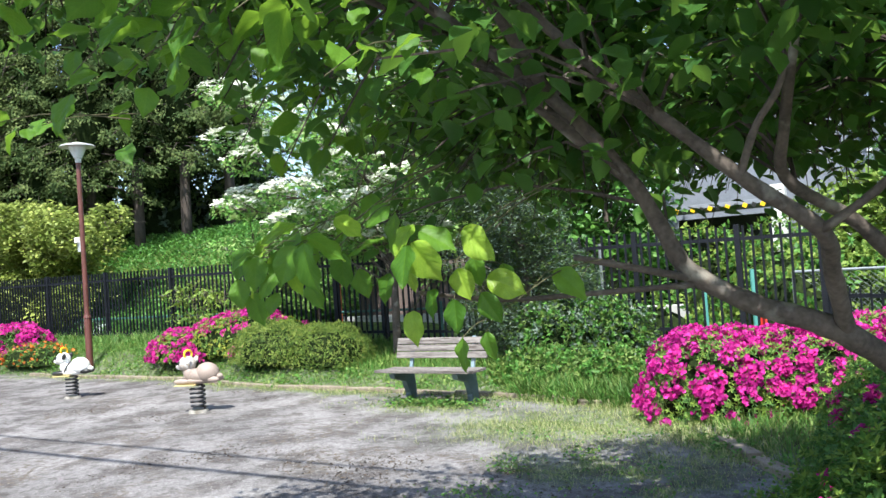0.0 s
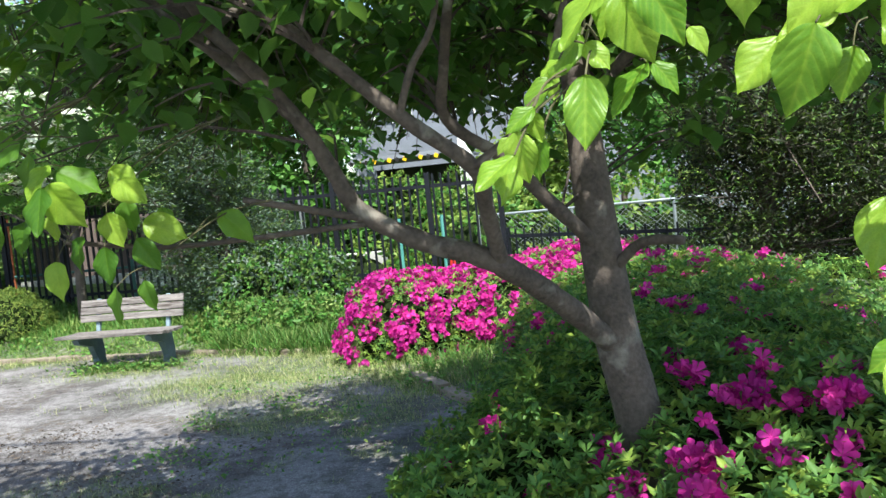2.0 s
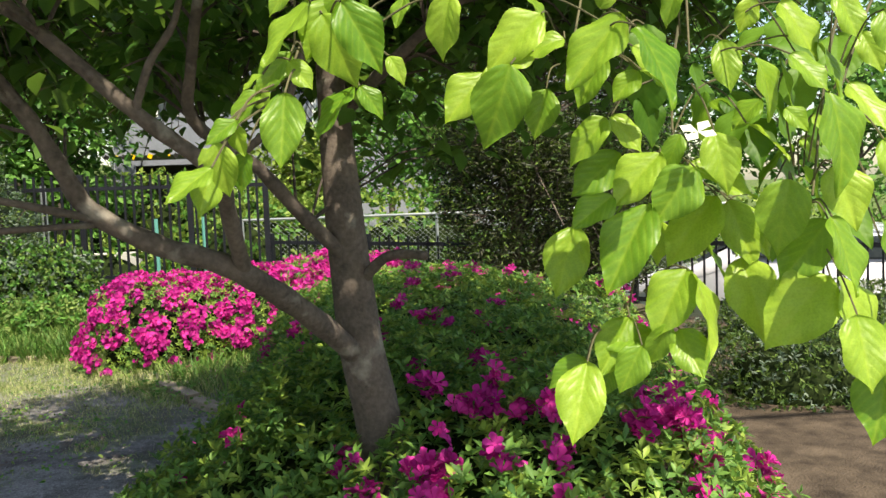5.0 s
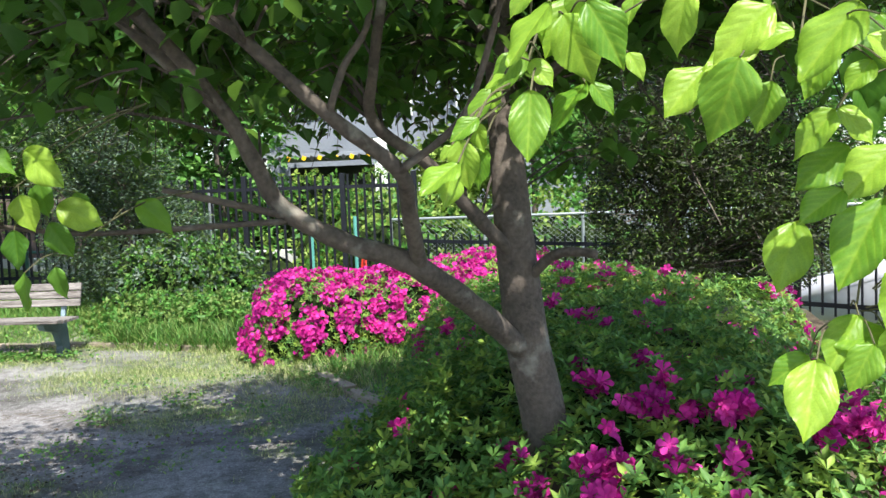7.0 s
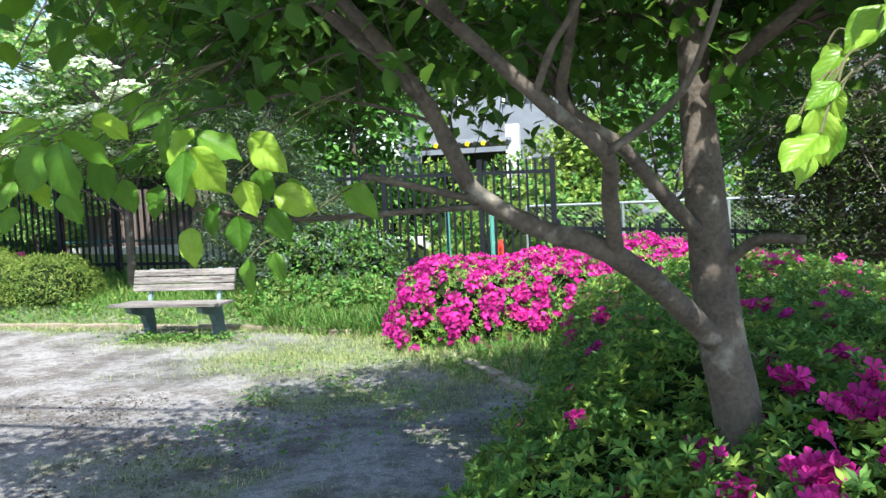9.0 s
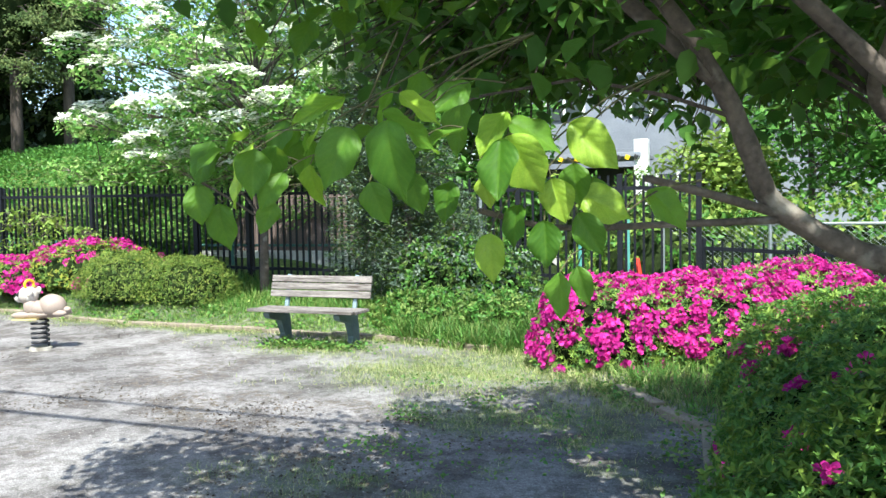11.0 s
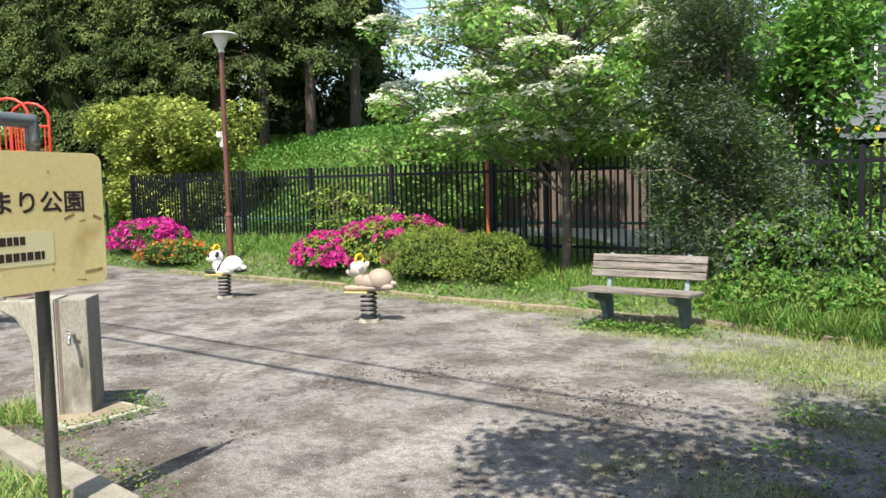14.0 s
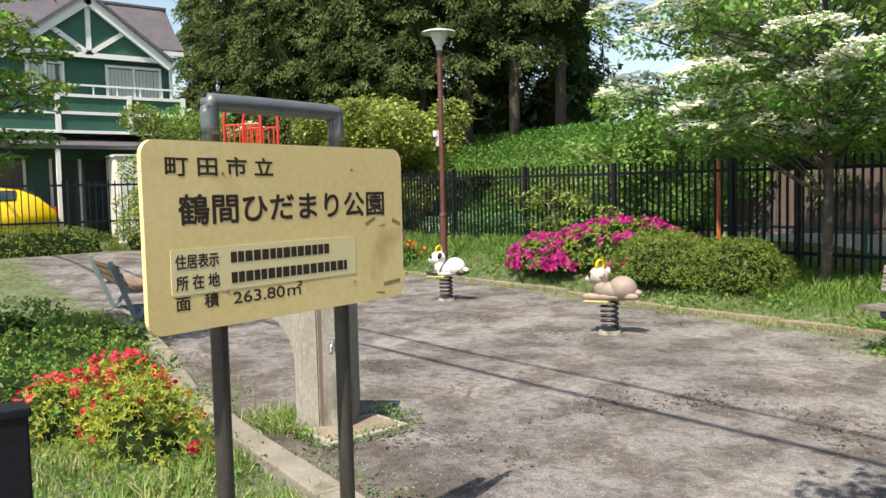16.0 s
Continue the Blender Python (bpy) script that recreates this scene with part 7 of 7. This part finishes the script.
grass("fountain_grass", "tuft of feathery grass at the foot of the fountain", 9000, (-7.9, -6.9, 2.3, 3.1), lambda x, y: 0.9 * np.exp(-(((x + 7.42) / 0.24) ** 2 + ((y - 2.66) / 0.16) ** 2)), 0.095, [M_GRASS, M_WEED, M_DRYGRASS], seed=26, size_jit=0.7, droop=(-1.5, -0.3))

grass("bed_floor_grass", "short grass at the foot of the azaleas", 14000, (-3.2, -0.9, 5.2, 8.3), lambda x, y: smooth01(0.02, 0.15, x - east_edge(y)) * 0.8, 0.12, [M_GRASS, M_WEED], seed=27)
grass("kerb_grass", "yellow-green grass spilling over the kerb corner", 42000, (-4.4, -1.2, 5.6, 8.6), lambda x, y: np.clip(np.exp(-((x - east_edge(y)) / 0.28) ** 2) * (y > 6.1) + 0.8 * np.exp(-((y - north_edge(x) + 0.05) / 0.14) ** 2) * (x > -4.4) * (x < -3.0), 0, 1) * 0.8, 0.08, [M_GRASS, M_DRYGRASS], seed=28)
grass("kerb_tufts", "small grass tufts overlapping the north kerb", 30000, (-16, -3, 8.2, 9.5), lambda x, y: 0.55 * np.exp(-((y - north_edge(x) + 0.06) / 0.1) ** 2), 0.085, [M_GRASS, M_DRYGRASS], seed=29)
# maple, shrubs and a lawn hedge at the far left end
_g = np.random.default_rng(160)
crown_tree("maple_tree", "young maple with layered light green leaves", (-11.7, 1.2), 4.0, [(_g.uniform(-1.0, 1.0), _g.uniform(-0.8, 0.95), z, _g.uniform(0.4, 0.58)) for z in np.linspace(1.9, 4.6, 40)], 0.06, 1300, 0.08, [M_YELLOWG, M_KOUSA], 161, flat=0.22, droop=(0.0, 0.7))
crown_tree("olive_shrub", "olive-green shrub with reddish young leaves", (-21.0, 6.75), 2.5, [(_g.uniform(-0.7, 0.7), _g.uniform(-0.75, 0.75), _g.uniform(0.5, 2.95), 0.46) for z in range(30)], 0.05, 2200, 0.085, [M_YELLOWG, M_HEDGE, M_LAUREL], 162, flat=0.8, category="shrub")
crown_tree("white_flowering_shrub", "shrub with clusters of small white flowers", (-21.6, 7.9), 2.8, [(_g.uniform(-0.9, 0.9), _g.uniform(-0.8, 0.8), _g.uniform(0.6, 3.2), 0.46) for z in range(24)], 0.05, 1800, 0.09, [M_KOUSA], 163, flat=0.7, category="shrub", bloom=(500, 0.05, -0.05))
shrub("clipped_hedge", "long low hedge in front of the far bar fence", [((-21.6, 4.2), 0.6, 1.6, 0.62), ((-21.3, 7.0), 0.6, 1.5, 0.62), ((-22.0, 1.5), 0.6, 1.4, 0.62)], 20000, 0.055, [M_LAUREL, M_YELLOWG, M_HEDGE], seed=16)
shrub("leafy_weeds", "dense green undergrowth on the south bed", [((-10.5, 1.7), 1.3, 0.9, 0.34), ((-9.0, 1.2), 1.0, 0.8, 0.4), ((-12.6, 1.5), 1.4, 1.2, 0.5), ((-9.6, 2.35), 0.7, 0.35, 0.26), ((-11.3, 2.75), 0.8, 0.4, 0.3), ((-8.3, 2.15), 0.45, 0.25, 0.2)], 22000, 0.045, [M_WEED, M_GRASS, M_YELLOWG], seed=17, tmpl=(LEAF, LEAF_F), depth=0.15, shrink=0.75)
_b = thing("bollard", "plain black metal post at the entrance", "bollard", pose(-4.35, 0.52, 0))
part("shaft", boxbm(pose(0, 0, 0.545), 0.07, 0.07, 1.09, 0.006), M_BLACK, _b)
part("cap", boxbm(pose(0, 0, 1.095), 0.08, 0.08, 0.02, 0.004), M_BLACK, _b)

def low_weeds(name, label, spots, n, size, seed):
    """Small broad-leaved weeds round given spots (x, y, radius x, radius y)."""
    g = np.random.default_rng(seed)
    P = []
    for x, y, rx, ry in spots:
        q = np.stack([g.normal(x, rx, n), g.normal(y, ry, n)], 1)
        P.append(np.column_stack([q, terrain(q[:, 0], q[:, 1]) + g.uniform(0.0, 0.09, n)]))
    P = np.concatenate(P)
    V, F = scatter(OVAL, OVAL_F, P, turns(len(P), (-0.9, 0.4), roll=0.6, g=g), size * g.uniform(0.5, 1.3, len(P)))
    tagged(build(name, V, F, [M_WEED, M_GRASS], mat_index=np.repeat(g.integers(0, 2, len(P)), len(OVAL_F))), label, "weeds", kind="stuff")


low_weeds("bench_weeds", "small leafy weeds growing under the bench", [(-5.55, 7.78, 0.22, 0.1), (-4.95, 7.78, 0.28, 0.1), (-5.3, 7.7, 0.4, 0.08)], 420, 0.035, 41)
low_weeds("yard_weeds", "flat little weeds scattered over the shaded grit", [(-2.6, 5.9, 0.12, 0.08), (-3.0, 5.4, 0.1, 0.07), (-2.0, 5.6, 0.2, 0.1), (-2.4, 4.5, 0.3, 0.2), (-1.8, 4.9, 0.25, 0.2), (-2.9, 4.7, 0.2, 0.12), (-2.2, 6.6, 0.35, 0.15), (-3.3, 6.4, 0.2, 0.1)], 170, 0.028, 42)
low_weeds("fountain_weeds", "small weeds round the fountain and the drain slab", [(-7.42, 2.66, 0.16, 0.1), (-6.98, 3.32, 0.13, 0.05), (-7.15, 3.28, 0.08, 0.06), (-6.72, 2.75, 0.018, 0.12), (-6.72, 3.1, 0.018, 0.1), (-6.9, 2.58, 0.14, 0.018), (-8.3, 2.62, 0.2, 0.1), (-8.7, 2.8, 0.2, 0.12), (-6.4, 2.42, 0.15, 0.06), (-5.75, 2.4, 0.18, 0.07), (-5.35, 2.36, 0.2, 0.06), (-7.7, 2.45, 0.2, 0.05)], 105, 0.024, 43)

_g = np.random.default_rng(48)
low_weeds("bank_weeds", "mixed leafy weeds through the bank grass", [(x, float(north_edge(x)) + _g.uniform(0.15, 1.6), 0.22, 0.14) for x in _g.uniform(-19, -3.1, 75)], 110, 0.05, 44)
low_weeds("bed_edge_weeds", "small weeds and dry litter along the bed edge", [(float(east_edge(y)) + _g.uniform(-0.25, 0.2), y, 0.09, 0.12) for y in _g.uniform(4.2, 7.8, 22)], 60, 0.035, 45)
low_weeds("south_weeds", "clovers and weeds in the south bed", [(x, _g.uniform(0.3, 2.2), 0.24, 0.17) for x in _g.uniform(-12, -5, 60)], 150, 0.032, 47)

# dry leaf litter and small stones on the grit
M_LITTER = leafy("leaf_litter", (0.035, 0.027, 0.022), (0.16, 0.125, 0.10), (0.1, 0.07, 0.05), 0.1, 0.8, 0.1)
_g = np.random.default_rng(50)
_n = 42000
_x, _y = _g.uniform(-10.5, -0.9, _n), _g.uniform(2.3, 8.5, _n)
_k = np.array([noise.noise((p * 0.7, q * 0.7, 5.5)) + 0.5 * noise.noise((p * 2.6, q * 2.6, 1.5)) for p, q in zip(_x, _y)])
_s = (_k > 0.2 + _g.uniform(-0.1, 0.35, _n)) & (_x < east_edge(_y)) & (_y < north_edge(_x))
_p = np.stack([_x[_s], _y[_s], terrain(_x[_s], _y[_s]) + 0.004], 1)
_v, _f = scatter(OVAL, OVAL_F, _p, turns(len(_p), (-0.35, 0.1), roll=0.3, g=_g), _g.uniform(0.01, 0.03, len(_p)))
tagged(build("leaf_litter", _v, _f, M_LITTER), "dry brown leaf litter scattered over the grit", "litter", kind="stuff")
M_STONE = surface("pale_grit_stone", (0.16, 0.155, 0.15), (0.36, 0.35, 0.34), 0.9, 30, 120, 0.3)
_n = 9000
_x, _y = _g.uniform(-9.0, -0.9, _n), _g.uniform(2.4, 8.2, _n)
_t = np.array([(1, 0, 0), (-0.5, 0.87, 0), (-0.5, -0.87, 0), (0.05, 0.02, 0.8)])
_p = np.stack([_x, _y, terrain(_x, _y) - 0.001], 1)
_v, _f = scatter(_t, [(0, 1, 3), (1, 2, 3), (2, 0, 3)], _p, turns(_n, (-0.1, 0.1), roll=0.1, g=_g), _g.uniform(0.003, 0.009, _n))
tagged(build("loose_grit", _v, _f, M_STONE), "loose pale grit stones on the yard", "grit", kind="stuff")
